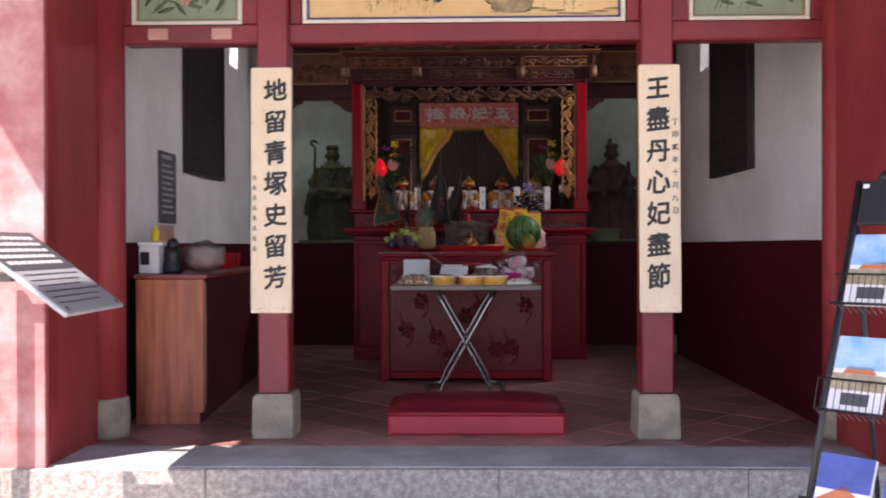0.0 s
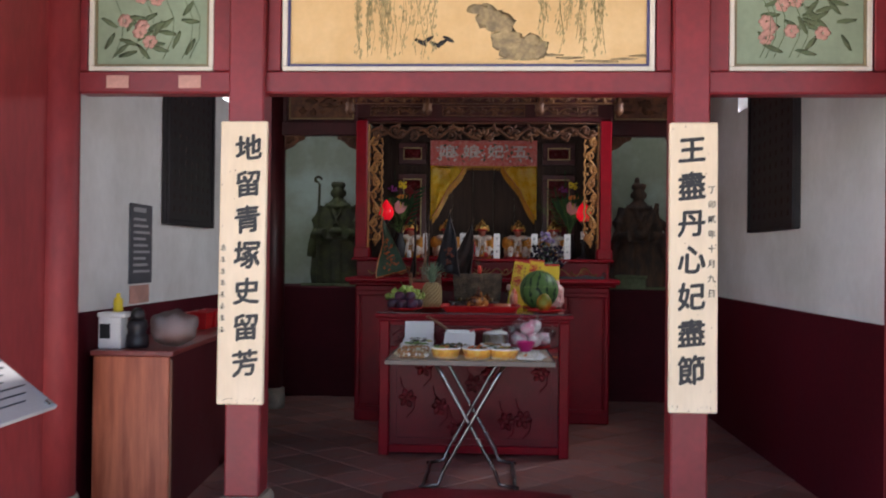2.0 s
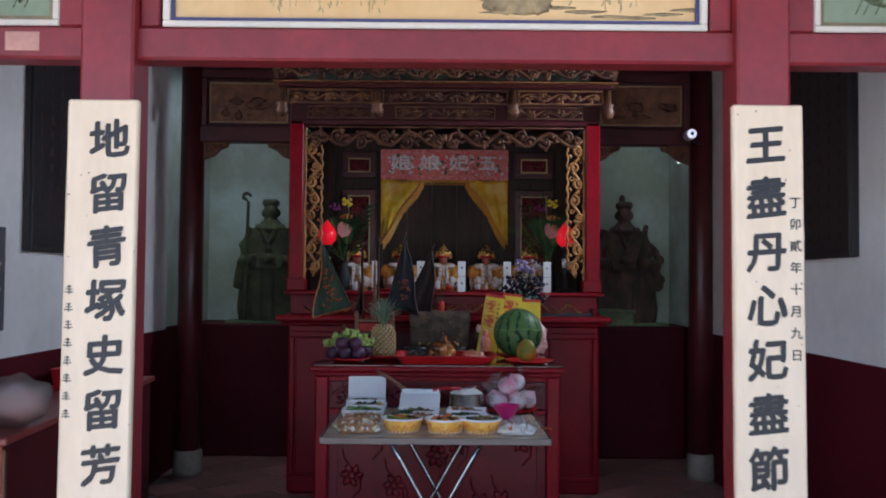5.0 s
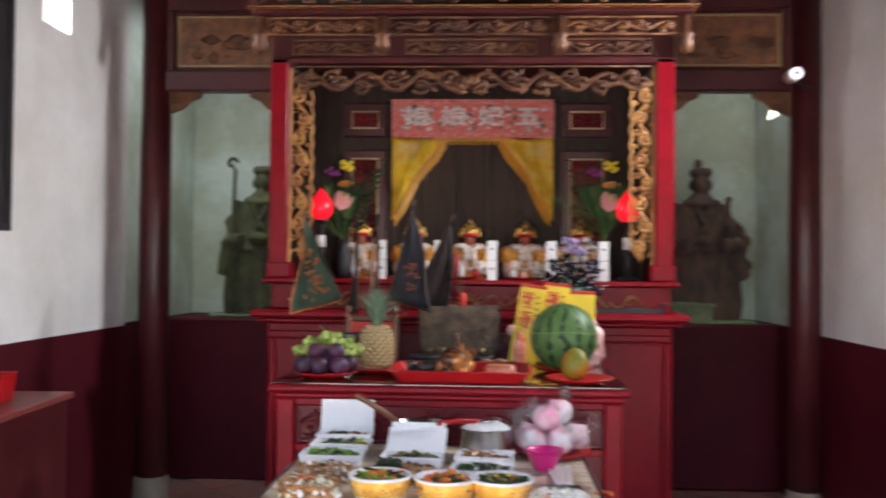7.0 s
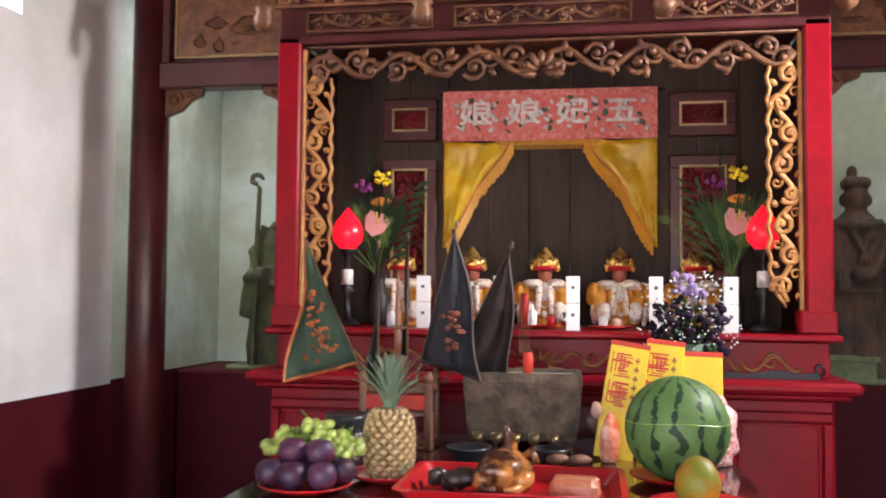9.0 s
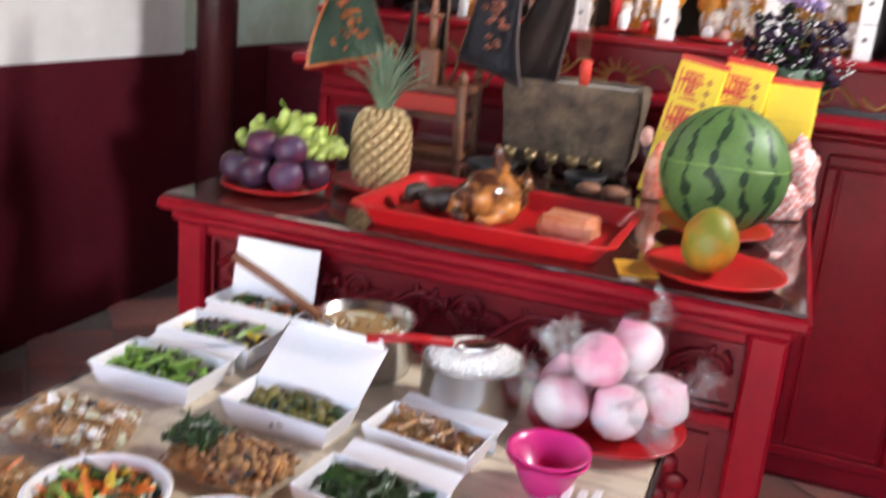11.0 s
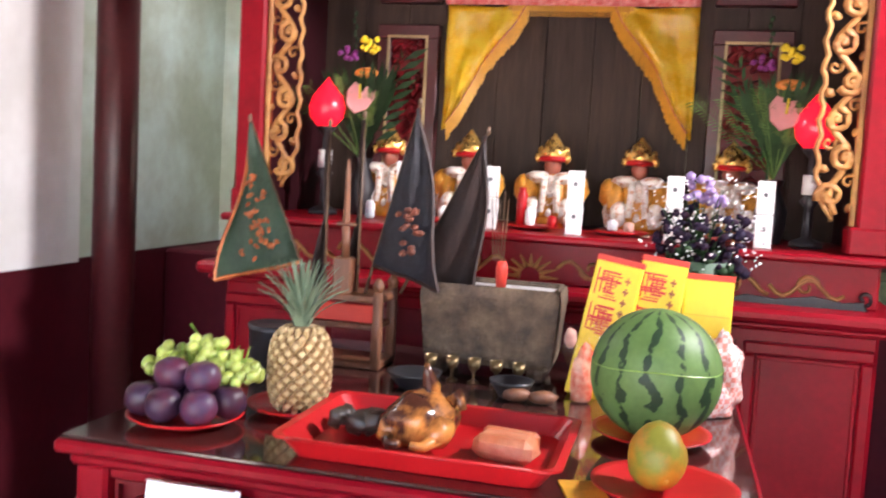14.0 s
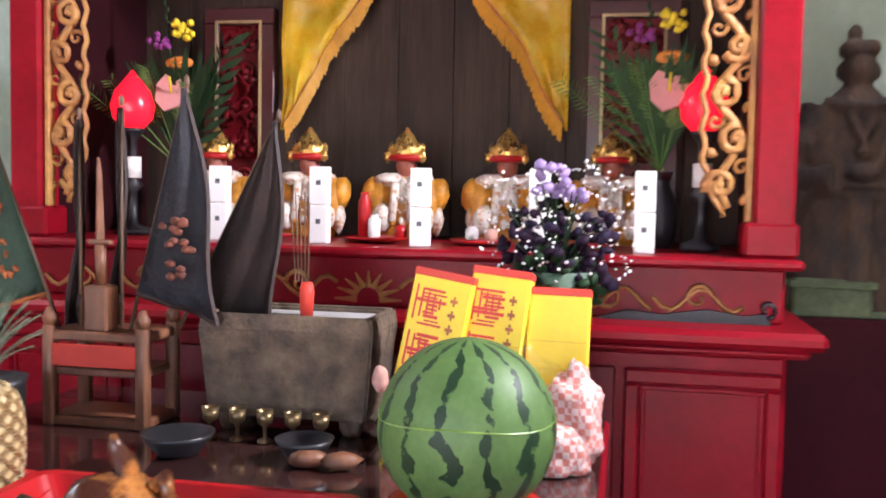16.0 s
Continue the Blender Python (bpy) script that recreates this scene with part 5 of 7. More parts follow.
def bouquet(x, y, sg, label):
    p = thing("flower_vase", label, "bouquet", x, y, 1.25, group="pair of altar bouquets")
    r = random.Random(3)
    b = nb()
    lathe(b, [(0.035, 0), (0.045, 0.03), (0.05, 0.1), (0.025, 0.17), (0.035, 0.2), (0.028, 0.19)], 14)
    part("vase", b, "black_wood", p)
    b = nb()
    for k in range(120):
        a, l = r.uniform(-0.8, 0.8), r.uniform(0.08, 0.24)
        base = Vector((0, 0, 0.2))
        d = Vector((math.sin(a) * 0.75, r.uniform(-0.5, 0.1), math.cos(a) + 0.35)).normalized()
        tip = base + d * (l + 0.12)
        s_ = base + d * (l - 0.05)
        side = d.cross(Vector((0, 1, 0))).normalized() * r.uniform(0.006, 0.013)
        vs = [b.verts.new(v) for v in (s_, (s_ + tip) / 2 + side, tip, (s_ + tip) / 2 - side)]
        b.faces.new(vs)
        if k % 3 == 0:
            tube(b, [base, s_], 0.0025, 3)
    for q in range(9):
        z = 0.26 + 0.035 * q
        for s in (-1, 1):
            o = Vector((sg * (0.04 + 0.011 * q), 0.0, z))
            d = Vector((s * 0.5 + sg * 0.45, -0.1, 0.45)) * 0.1
            w = Vector((0.007, 0, -0.01))
            b.faces.new([b.verts.new(v) for v in (o, o + d / 2 + w, o + d, o + d / 2 - w)])
    part("leaves", b, "leaf", p)
    b = nb()
    for k in range(9):
        a, l = r.uniform(-0.9, 0.9), r.uniform(0.22, 0.36)
        d = Vector((math.sin(a), r.uniform(-0.35, -0.1), math.cos(a))).normalized()
        base = Vector((0, -0.02, 0.2))
        tube(b, [base, base + d * l], 0.0018, 3)
        for q in range(16):
            o = base + d * l * (0.5 + 0.5 * q / 15)
            for s in (-1, 1):
                e = o + (d * 0.6 + Vector((s * math.cos(a), r.uniform(-0.4, 0.2), -s * math.sin(a)))) * 0.028 * r.uniform(0.7, 1.2)
                w = Vector((0.0015, 0, 0.0025))
                b.faces.new([b.verts.new(v) for v in (o, (o + e) / 2 + w, e, (o + e) / 2 - w)])
    tagged(part("fern_sprays", b, "fern", p, "feathery light green fern sprays"), kind="stuff")
    b = nb()
    tube(b, [(-0.02, 0, 0.2), (-0.03, -0.01, 0.5), (-0.05, -0.02, 0.72)], 0.003, 4, 0, 0.001)
    for q in range(8):
        ball(b, -0.035 - 0.002 * q + 0.008 * (q % 2), -0.02, 0.54 + 0.022 * q, 0.006, 0.005, 0.011, 1)
    part("bud_stalk", b, "leaf", p, "tall thin stalk of closed buds")
    b = nb()
    poly(b, [(0, -0.05), (0.03, -0.03), (0.042, 0.01), (0.03, 0.04), (0.008, 0.035), (0, 0.022), (-0.008, 0.035), (-0.03, 0.04), (-0.042, 0.01), (-0.03, -0.03)], 0.006, m=pose(0.01, -0.09, 0.405, -20, 12, 0) @ Matrix.Diagonal((1.2, 1.2, 1.2, 1)))
    part("anthurium", b, "petal_pink", p, "glossy pink anthurium")
    b = nb()
    tube(b, [(0.013, -0.095, 0.4), (0.015, -0.11, 0.445)], 0.004, 5)
    part("spadix", b, "petal_yellow", p)
    b = nb()
    for q in range(18):
        a = q * 0.349
        ball(b, 0.02 + 0.026 * math.cos(a), -0.06, 0.49 + 0.011 * math.sin(a), 0.019, 0.008, 0.008, 1)
    ball(b, 0.02, -0.062, 0.49, 0.018, 0.008, 0.01, 1)
    part("gerbera", b, "petal_orange", p)
    b = nb()
    for q in range(16):
        ball(b, 0.025 + r.uniform(-0.03, 0.03), -0.04, 0.585 + r.uniform(-0.025, 0.025), 0.0115, sub=1)
    part("chrysanthemum", b, "petal_yellow", p)
    b = nb()
    for q in range(9):
        ball(b, -0.06 + r.uniform(-0.03, 0.03), -0.03, 0.56 + r.uniform(-0.02, 0.02), 0.011, sub=1)
    part("orchid", b, "petal_purple", p)


bouquet(-0.72, 8.0, 1, "altar vase with pink anthurium, orange gerbera and fern leaves")
bouquet(0.648, 7.98, -1, "altar vase with pink anthurium, orange gerbera and leaves behind the fret")


def mixed_flowers():
    p = thing("flower_pot", "lilac and white filler flowers in a dark wrapped vase", "bouquet", 0.43, 7.36, 0.91)
    r = random.Random(5)
    b = nb()
    lathe(b, [(0.05, 0), (0.055, 0.03), (0.05, 0.2), (0.068, 0.32), (0.06, 0.31)], 14)
    part("vase", b, "flag_green", p, "dark green wrapped vase")
    for name, m_, n, lo, hi, rad, sz in (("foliage", "leaf", 70, 0.28, 0.38, 0.09, 0.016), ("purple_statice", "petal_dark", 120, 0.32, 0.47, 0.115, 0.016), ("lilac_statice", "petal_lilac", 14, 0.48, 0.55, 0.065, 0.018), ("gypsophila", "petal_white", 300, 0.34, 0.56, 0.165, 0.004)):
        b = nb()
        for k in range(n):
            a, q = r.random() * 6.28, rad * math.sqrt(r.random())
            ball(b, q * math.cos(a), q * math.sin(a) * 0.7, r.uniform(lo, hi) - q * 0.3, sz * r.uniform(0.6, 1.3), sz * 0.7, sz * r.uniform(0.5, 1.2), 1, 0, 0.4, Euler((a, q, a)))
        tagged(part(name, b, m_, p), kind="stuff")
    b = nb()
    for k in range(40):
        a, q = r.random() * 6.28, 0.12 * r.random()
        tube(b, [(0, 0, 0.3), (q * math.cos(a), q * math.sin(a) * 0.7, r.uniform(0.36, 0.5))], 0.0016, 3)
    tagged(part("stem_tangle", b, "leaf", p), kind="stuff")


mixed_flowers()


def altar_table():
    p = thing("altar_table", "carved red lacquered altar table with a glass-covered top", "altar table", -0.083, 6.33, 0)
    b = nb()
    bx(b, -0.625, 0.625, 0, 1.15, 0.875, 0.9, 0.007)
    bx(b, -0.605, 0.605, 0.02, 1.13, 0.85, 0.874, 0.008)
    part("tabletop", b, "lacquer", p)
    b = nb()
    bx(b, -0.615, 0.615, 0.012, 1.14, 0.9005, 0.908, 0.002)
    part("glass_sheet", b, "glass_top", p, "dark reflective glass sheet")
    for x in (-1, 1):
        for y0 in (0.035, 1.06):
            b = nb()
            bx(b, x * 0.535, x * 0.6, y0, y0 + 0.065, 0, 0.85, 0.007)
            part("leg", b, "lacquer", p)
        b = nb()
        bx(b, x * 0.575, x * 0.59, 0.102, 1.058, 0.05, 0.849)
        part("side_panel", b, "lacquer", p)
    for x0, x1, z0, z1 in ((-0.534, 0.534, 0.825, 0.849), (-0.534, 0.534, 0.665, 0.69), (-0.534, 0.534, 0.02, 0.07), (-0.39, -0.365, 0.691, 0.824), (0.365, 0.39, 0.691, 0.824)):
        b = nb()
        bx(b, x0, x1, 0.045, 0.09, z0, z1, 0.004)
        part("rail", b, "lacquer", p)
    b = nb()
    bx(b, -0.534, 0.534, 0.075, 0.088, 0.07, 0.825)
    part("front_board", b, "lacquer_deep", p)
    r = random.Random(12)
    for x0, x1 in ((-0.53, -0.395), (-0.36, 0.36), (0.395, 0.53)):
        b = nb()
        border(b, x0, x1, 0.695, 0.82, 0.007, 0.058, 0.074)
        carved(b, x0 + 0.012, x1 - 0.012, 0.705, 0.812, 0.07, 0.12, 0.006, r)
        part("carved_apron", b, "lacquer_deep", p)
    b = nb()
    for k in range(9):
        cx, cz = -0.42 + 0.105 * k, 0.36 + 0.2 * math.sin(k * 1.7)
        for q in range(6):
            ball(b, cx + 0.035 * math.cos(q), 0.073, cz + 0.035 * math.sin(q), 0.028, 0.006, 0.02, 1, 0, 0.3, Euler((0, -q, 0)))
        tube(b, [(cx + 0.05 * math.sin(t), 0.073, cz - 0.12 + 0.05 * t) for t in range(6)], 0.005, 4)
    border(b, -0.5, 0.5, 0.1, 0.64, 0.01, 0.066, 0.074)
    part("carved_front", b, "lacquer_deep", p, "low relief of carved flowers")


altar_table()


def kneeler():
    p = thing("kneeling_stool", "low red leatherette kneeling cushion on the tiled floor", "kneeler", -0.036, 4.52, 0)
    b = nb()
    bx(b, -0.445, 0.445, 0.005, 0.5, 0.0, 0.105, 0.012)
    part("base", b, "cushion", p)
    b = nb()
    n, mm = 16, 8
    rows = []
    for j in range(mm + 1):
        row = []
        for i in range(n + 1):
            u, v = i / n * 2 - 1, j / mm * 2 - 1
            row.append(b.verts.new((u * 0.45, 0.2525 + v * 0.2525, 0.106 + 0.05 * (1 - abs(u) ** 6) * (1 - abs(v) ** 4) + 0.012)))
        rows.append(row)
    for q, t in zip(rows, rows[1:]):
        for i in range(n):
            f = b.faces.new((q[i], q[i + 1], t[i + 1], t[i]))
            f.smooth = True
    bmesh.ops.solidify(b, geom=b.faces[:], thickness=0.011)
    part("cushion", b, "cushion", p)
    b = nb()
    tube(b, [(-0.449, 0.0, 0.112), (0.449, 0.0, 0.112)], 0.005, 6)
    for s in (-1, 1):
        tube(b, [(s * 0.449, 0.0, 0.112), (s * 0.449, 0.5, 0.112)], 0.005, 6)
    part("piping", b, "cushion", p)


kneeler()

# ---- on the altar table ----
TOP = 0.909


def dish(x, y, z, rad, label, group="red fruit plates"):
    b = nb()
    lathe(b, [(rad * 0.55, 0.0), (rad * 0.6, 0.002), (rad * 0.93, 0.014), (rad, 0.019), (rad, 0.022), (rad * 0.92, 0.018), (rad * 0.58, 0.006)], 32)
    return solo("fruit_plate", b, "plastic_red", label, "plate", x, y, z, group=group)


dish(-0.535, 6.5, TOP, 0.112, "red plastic plate under plums and grapes")
dish(-0.37, 6.665, TOP, 0.105, "red plastic plate under the pineapple")
dish(0.345, 6.78, TOP, 0.118, "red plastic plate under the watermelon")
dish(0.375, 6.45, TOP, 0.122, "red plastic plate under the papaya")


def plums():
    b = nb()
    ball(b, 0, 0, 0.035, 0.036, 0.034, 0.035, 3, 0, 0.05)
    for v in b.verts:
        if v.co.x > -0.01 and abs(v.co.y) < 0.006:
            v.co.x -= 0.0025
        d_ = math.hypot(v.co.x, v.co.y)
        if v.co.z > 0.06 and d_ < 0.02:
            v.co.z -= 0.008 * (1 - d_ / 0.02)
    r = random.Random(2)
    spots = [(-0.075, -0.03, 0), (-0.015, -0.06, 0), (0.055, -0.05, 0), (0.082, 0.015, 0), (-0.045, 0.035, 0), (0.02, 0.02, 0.0), (-0.035, 0.005, 0.045), (0.035, 0.0, 0.045)]
    me = mesh("plum", b, "plum")
    for x, y, z in spots:
        o = new("plum", me)
        o.matrix_world = pose(-0.535 + x, 6.5 + y, TOP + 0.012 + z, r.uniform(-40, 40), r.uniform(-40, 40), r.uniform(0, 360)) @ Matrix.Translation((0, 0, 0))
        o.location.z = TOP + 0.012 + z
        o.rotation_euler = Euler((0, 0, r.uniform(0, 6)))
        tagged(o, "dark purple plum with a dusty bloom", "plum", "plums on the plate")


plums()


def grapes():
    p = thing("grape_bunch", "bunch of pale green grapes lying behind the plums", "grapes", -0.535, 6.55, TOP + 0.03)
    b = nb()
    ball(b, 0, 0, 0, 0.0125, 0.0125, 0.0135, 2)
    me = mesh("grape", b, "grape")
    r = random.Random(7)
    for k in range(135):
        a, q, f = r.random() * 6.28, math.sqrt(r.random()), r.random()
        o = new("grape", me)
        o.parent = p
        o.location = (0.128 * q * math.cos(a), 0.05 * q * math.sin(a) + 0.015, 0.045 + 0.045 * (1 - q * q) * (0.5 + f) + 0.02 * f)
    b = nb()
    tube(b, [(0, 0.01, 0.06), (-0.005, 0.015, 0.12), (-0.035, 0.02, 0.15)], 0.003, 5)
    tube(b, [(-0.07, 0, 0.06), (0.07, 0.01, 0.07)], 0.003, 5)
    for k in range(14):
        x = r.uniform(-0.09, 0.09)
        tube(b, [(x, 0.01, 0.06), (x + 0.01, r.uniform(-0.02, 0.03), 0.115)], 0.0015, 4)
    part("stem", b, "lime", p)


grapes()


def pineapple():
    p = thing("pineapple", "ripe whole pineapple with a spiky crown, standing on a plate", "pineapple", -0.37, 6.665, TOP + 0.006)
    H, R = 0.178, 0.049

    def rad(f):
        return R * (max(0.0, 1 - abs(2 * f - 0.95) ** 3.2)) ** 0.42 + 0.012

    b = nb()
    lathe(b, [(rad(i / 14) - 0.003, H * i / 14) for i in range(15)], 24)
    part("core", b, "pine_dark", p)
    b = nb()
    poly(b, [(0.0, 0.0145), (0.0125, 0.0), (0.0, -0.0145), (-0.0125, 0.0)], 0.006)
    for v in b.verts:
        if v.co.y < 0.001:
            v.co.x *= 0.55
            v.co.z *= 0.55
            v.co.y = -0.006
    me = mesh("eye", b, "pine_skin")
    for row in range(13):
        f = (row + 0.6) / 13.4
        rr = rad(f)
        n = 14
        for i in range(n):
            a = 2 * math.pi * (i + 0.5 * (row % 2)) / n
            slope = math.atan2(rad(f + 0.03) - rad(f - 0.03), H * 0.06)
            o = new("eye", me)
            o.parent = p
            k = rr / (R + 0.012) * 1.12
            o.matrix_basis = Matrix.Translation((rr * math.cos(a), rr * math.sin(a), H * f)) @ Matrix.Rotation(a + math.pi / 2, 4, "Z") @ Matrix.Rotation(slope, 4, "X") @ Matrix.Diagonal((k, 1, 1, 1))
    r = random.Random(9)
    for k in range(64):
        f = k / 64
        a = k * 2.4
        l = 0.045 + 0.085 * math.sin(math.pi * (0.25 + 0.5 * f))
        out = 0.78 * (1 - f) + 0.05
        b = nb()
        pts = []
        for q in range(5):
            g = q / 4
            pts.append((Vector((0.012 * (1 - f) + l * g * math.sin(out * (0.5 + 0.6 * g)), 0, l * g * math.cos(out * (0.5 + 0.6 * g)))), 0.0095 * (1 - g) + 0.0006))
        L_ = [b.verts.new(c + Vector((0, w, 0))) for c, w in pts]
        C_ = [b.verts.new(c - Vector((0.0, 0, 0.002))) for c, w in pts]
        R_ = [b.verts.new(c - Vector((0, w, 0))) for c, w in pts]
        for q in range(4):
            b.faces.new((L_[q], L_[q + 1], C_[q + 1], C_[q]))
            b.faces.new((C_[q], C_[q + 1], R_[q + 1], R_[q]))
        b.transform(Matrix.Translation((0, 0, H - 0.006 + 0.03 * f)) @ Matrix.Rotation(a, 4, "Z"))
        part("crown_leaf", b, "pine_leaf", p)


pineapple()
b = nb()
ball(b, 0, 0, 0.13, 0.13, 0.13, 0.13, 4)
melon = solo("watermelon", b, "melon", "whole striped green watermelon standing on a red plate", "watermelon", 0.345, 6.78, TOP + 0.006)
b = nb()
tube(b, [(0.1285 * math.cos(a), 0.1285 * math.sin(a), 0.152 + 0.004 * math.sin(3 * a)) for a in [math.pi + k * math.pi / 20 for k in range(21)]], 0.0012, 4)
o = new("scratch_line", mesh("scratch_line", b, "lime"))
o.parent = melon
b = nb()
ball(b, 0, 0, 0.058, 0.047, 0.052, 0.058, 3, 0, 0.05)
for v in b.verts:
    v.co.x *= 1.08 - 1.6 * (v.co.z - 0.03)
    v.co.y *= 1.08 - 1.6 * (v.co.z - 0.03)
for v in b.verts:
    v.co.x *= 1 + 0.08 * math.cos(5 * math.atan2(v.co.z - 0.055, v.co.x)) * 0.3
ball(b, 0.006, -0.05, 0.03, 0.005, 0.004, 0.005, 1)
solo("papaya", b, "papaya", "ripe yellow-green papaya on a red plate", "papaya", 0.36, 6.45, TOP + 0.008, 12)


def meat_tray():
    p = thing("serving_tray", "rectangular red plastic tray with roast chicken and pork", "tray", -0.045, 6.545, TOP)
    b = nb()
    w, d, h = 0.245, 0.172, 0.035
    n = 6
    def loop(k, z):
        pts = []
        for cx, cy, a0 in ((1, 1, 0), (-1, 1, 90), (-1, -1, 180), (1, -1, 270)):
            for q in range(n):
                a = radians(a0 + 90 * q / (n - 1))
                pts.append(b.verts.new((cx * (w * k - 0.03) + 0.03 * math.cos(a), cy * (d * k - 0.03) + 0.03 * math.sin(a), z)))
        return pts
    ls = [loop(0.9, 0.0), loop(1.0, h), loop(1.05, h + 0.002), loop(1.05, h + 0.006), loop(0.99, h + 0.005), loop(0.89, 0.005)]
    for q, t in zip(ls, ls[1:]):
        ring_faces(b, q, t)
    b.faces.new(ls[0][::-1])
    b.faces.new(ls[-1])
    part("tray_body", b, "plastic_red", p)
    b = nb()
    tube(b, [(-0.21, -0.183, 0.04), (0.21, -0.183, 0.04)], 0.003, 6)
    part("front_rim", b, "plastic_red", p)


meat_tray()
b = nb()
ball(b, 0, 0, 0.055, 0.06, 0.075, 0.055, 3, 0, 0.25)
ball(b, 0.03, 0.05, 0.05, 0.035, 0.045, 0.04, 2, 0, 0.3)
for s in (-1, 1):
    ball(b, s * 0.045, -0.03, 0.045, 0.028, 0.045, 0.03, 2, 0, 0.3)
    tube(b, [(s * 0.05, -0.05, 0.04), (s * 0.03, -0.09, 0.03), (s * 0.01, -0.1, 0.035)], 0.014, 7, 0, 0.007)
tube(b, [(0.005, 0.03, 0.085), (0.012, 0.025, 0.115), (0.008, 0.01, 0.14), (0.006, 0.005, 0.158)], 0.024, 8, 0, 0.004)
tube(b, [(0.035, 0.04, 0.07), (0.065, 0.03, 0.1), (0.075, 0.02, 0.075)], 0.016, 8, 0, 0.008)
for f in b.faces:
    f.smooth = True
solo("roast_chicken", b, "roast", "whole glazed roast chicken, partly blackened, in the tray", "roast chicken", -0.066, 6.51, TOP + 0.006)
b = nb()
for k in range(12):
    ball(b, RND.uniform(-0.06, 0.05), RND.uniform(-0.035, 0.035), 0.022 + RND.uniform(0, 0.02), RND.uniform(0.016, 0.03), RND.uniform(0.014, 0.024), 0.02, 2, 0, 0.5)
tagged(solo("dark_offal", b, "mushroom", "pile of dark braised offal pieces in the tray", "meat", -0.185, 6.54, TOP + 0.006), kind="stuff")
b = nb()
bx(b, -0.055, 0.055, -0.035, 0.035, 0, 0.045, 0.012)
for v in b.verts:
    v.co += Vector((0.006 * noise.noise(v.co * 40), 0.006 * noise.noise(v.co * 31), 0.004 * noise.noise(v.co * 27)))
bx(b, -0.054, 0.054, 0.02, 0.037, 0.002, 0.047, 0.008)
solo("pork_block", b, "pork", "block of boiled pork with browned skin in the tray", "meat", 0.095, 6.52, TOP + 0.006, -8)


def censer():
    p = thing("stone_censer", "soot-stained rectangular stone incense burner on the altar table", "censer", -0.075, 7.24, TOP)
    b = nb()
    rings = []
    for z, w, d in ((0.03, 0.158, 0.08), (0.05, 0.164, 0.086), (0.16, 0.173, 0.095), (0.2, 0.178, 0.1), (0.235, 0.172, 0.095), (0.232, 0.155, 0.078), (0.2, 0.15, 0.075)):
        rings.append([b.verts.new((sx * w, sy * d, z)) for sx, sy in ((-1, -1), (1, -1), (1, 1), (-1, 1))])
    for q, t in zip(rings, rings[1:]):
        ring_faces(b, q, t)
    b.faces.new(rings[0][::-1])
    b.faces.new(rings[-1])
    bmesh.ops.bevel(b, geom=b.edges[:], offset=0.005, segments=2, affect="EDGES")
    part("basin", b, "censer", p)
    b = nb()
    bx(b, -0.15, 0.15, -0.074, 0.074, 0.2, 0.222)
    part("ash_bed", b, "cement", p, "grey ash")
    for sx in (-1, 1):
        for sy in (-1, 1):
            b = nb()
            lathe(b, [(0.018, 0), (0.024, 0.012), (0.026, 0.032)], 8, Matrix.Translation((sx * 0.125, sy * 0.055, 0)))
            part("foot", b, "censer", p)
    for k, x in enumerate((-0.09, -0.035, 0.02, 0.075)):
        b = nb()
        bx(b, x - 0.015, x + 0.015, -0.0945, -0.088, 0.1, 0.104)
        bx(b, x - 0.012, x + 0.012, -0.0945, -0.088, 0.118, 0.122)
        bx(b, x - 0.015, x + 0.013, -0.0955, -0.089, 0.136, 0.14)
        bx(b, x - 0.002, x + 0.002, -0.095, -0.088, 0.1, 0.14)
        part("worn_character", b, "censer", p, "worn carved character, unreadable")
    b = nb()
    lathe(b, [(0.013, 0.222), (0.016, 0.27), (0.012, 0.29)], 10, Matrix.Translation((0.012, 0.0, 0)))
    part("stick_bundle", b, "paper_red", p, "red bundle of incense stick ends")
    for k in range(5):
        b = nb()
        tube(b, [(0.006 * (k - 2), 0.002 * k, 0.29), (0.012 * (k - 2), -0.006 * k, 0.45 + 0.02 * (k % 2))], 0.0013, 4)
        part("incense_stick", b, "cane", p)


censer()
for k in range(5):
    b = nb()
    lathe(b, [(0.014, 0), (0.015, 0.004), (0.004, 0.01), (0.004, 0.03), (0.014, 0.038), (0.017, 0.062), (0.015, 0.06), (0.012, 0.042)], 12)
    solo("libation_cup", b, "brass", "small tarnished brass libation cup", "cup", -0.2 + 0.055 * k, 7.09, TOP, group="row of libation cups")
for x, y, s in ((-0.21, 6.98, 1.0), (0.02, 7.0, 0.8)):
    b = nb()
    lathe(b, [(0.035 * s, 0), (0.04 * s, 0.006), (0.06 * s, 0.03), (0.066 * s, 0.04), (0.06 * s, 0.038), (0.03 * s, 0.012)], 18)
    solo("dark_bowl", b, "black_plastic", "small dark bowl in front of the censer", "bowl", x, y, TOP)
for x in (0.04, 0.1):
    b = nb()
    ball(b, 0, 0, 0.016, 0.035, 0.02, 0.016, 2, 0, 0.3)
    solo("divining_block", b, "brown_wood", "dark wooden crescent divining block", "divination block", x, 6.96, TOP, 20)


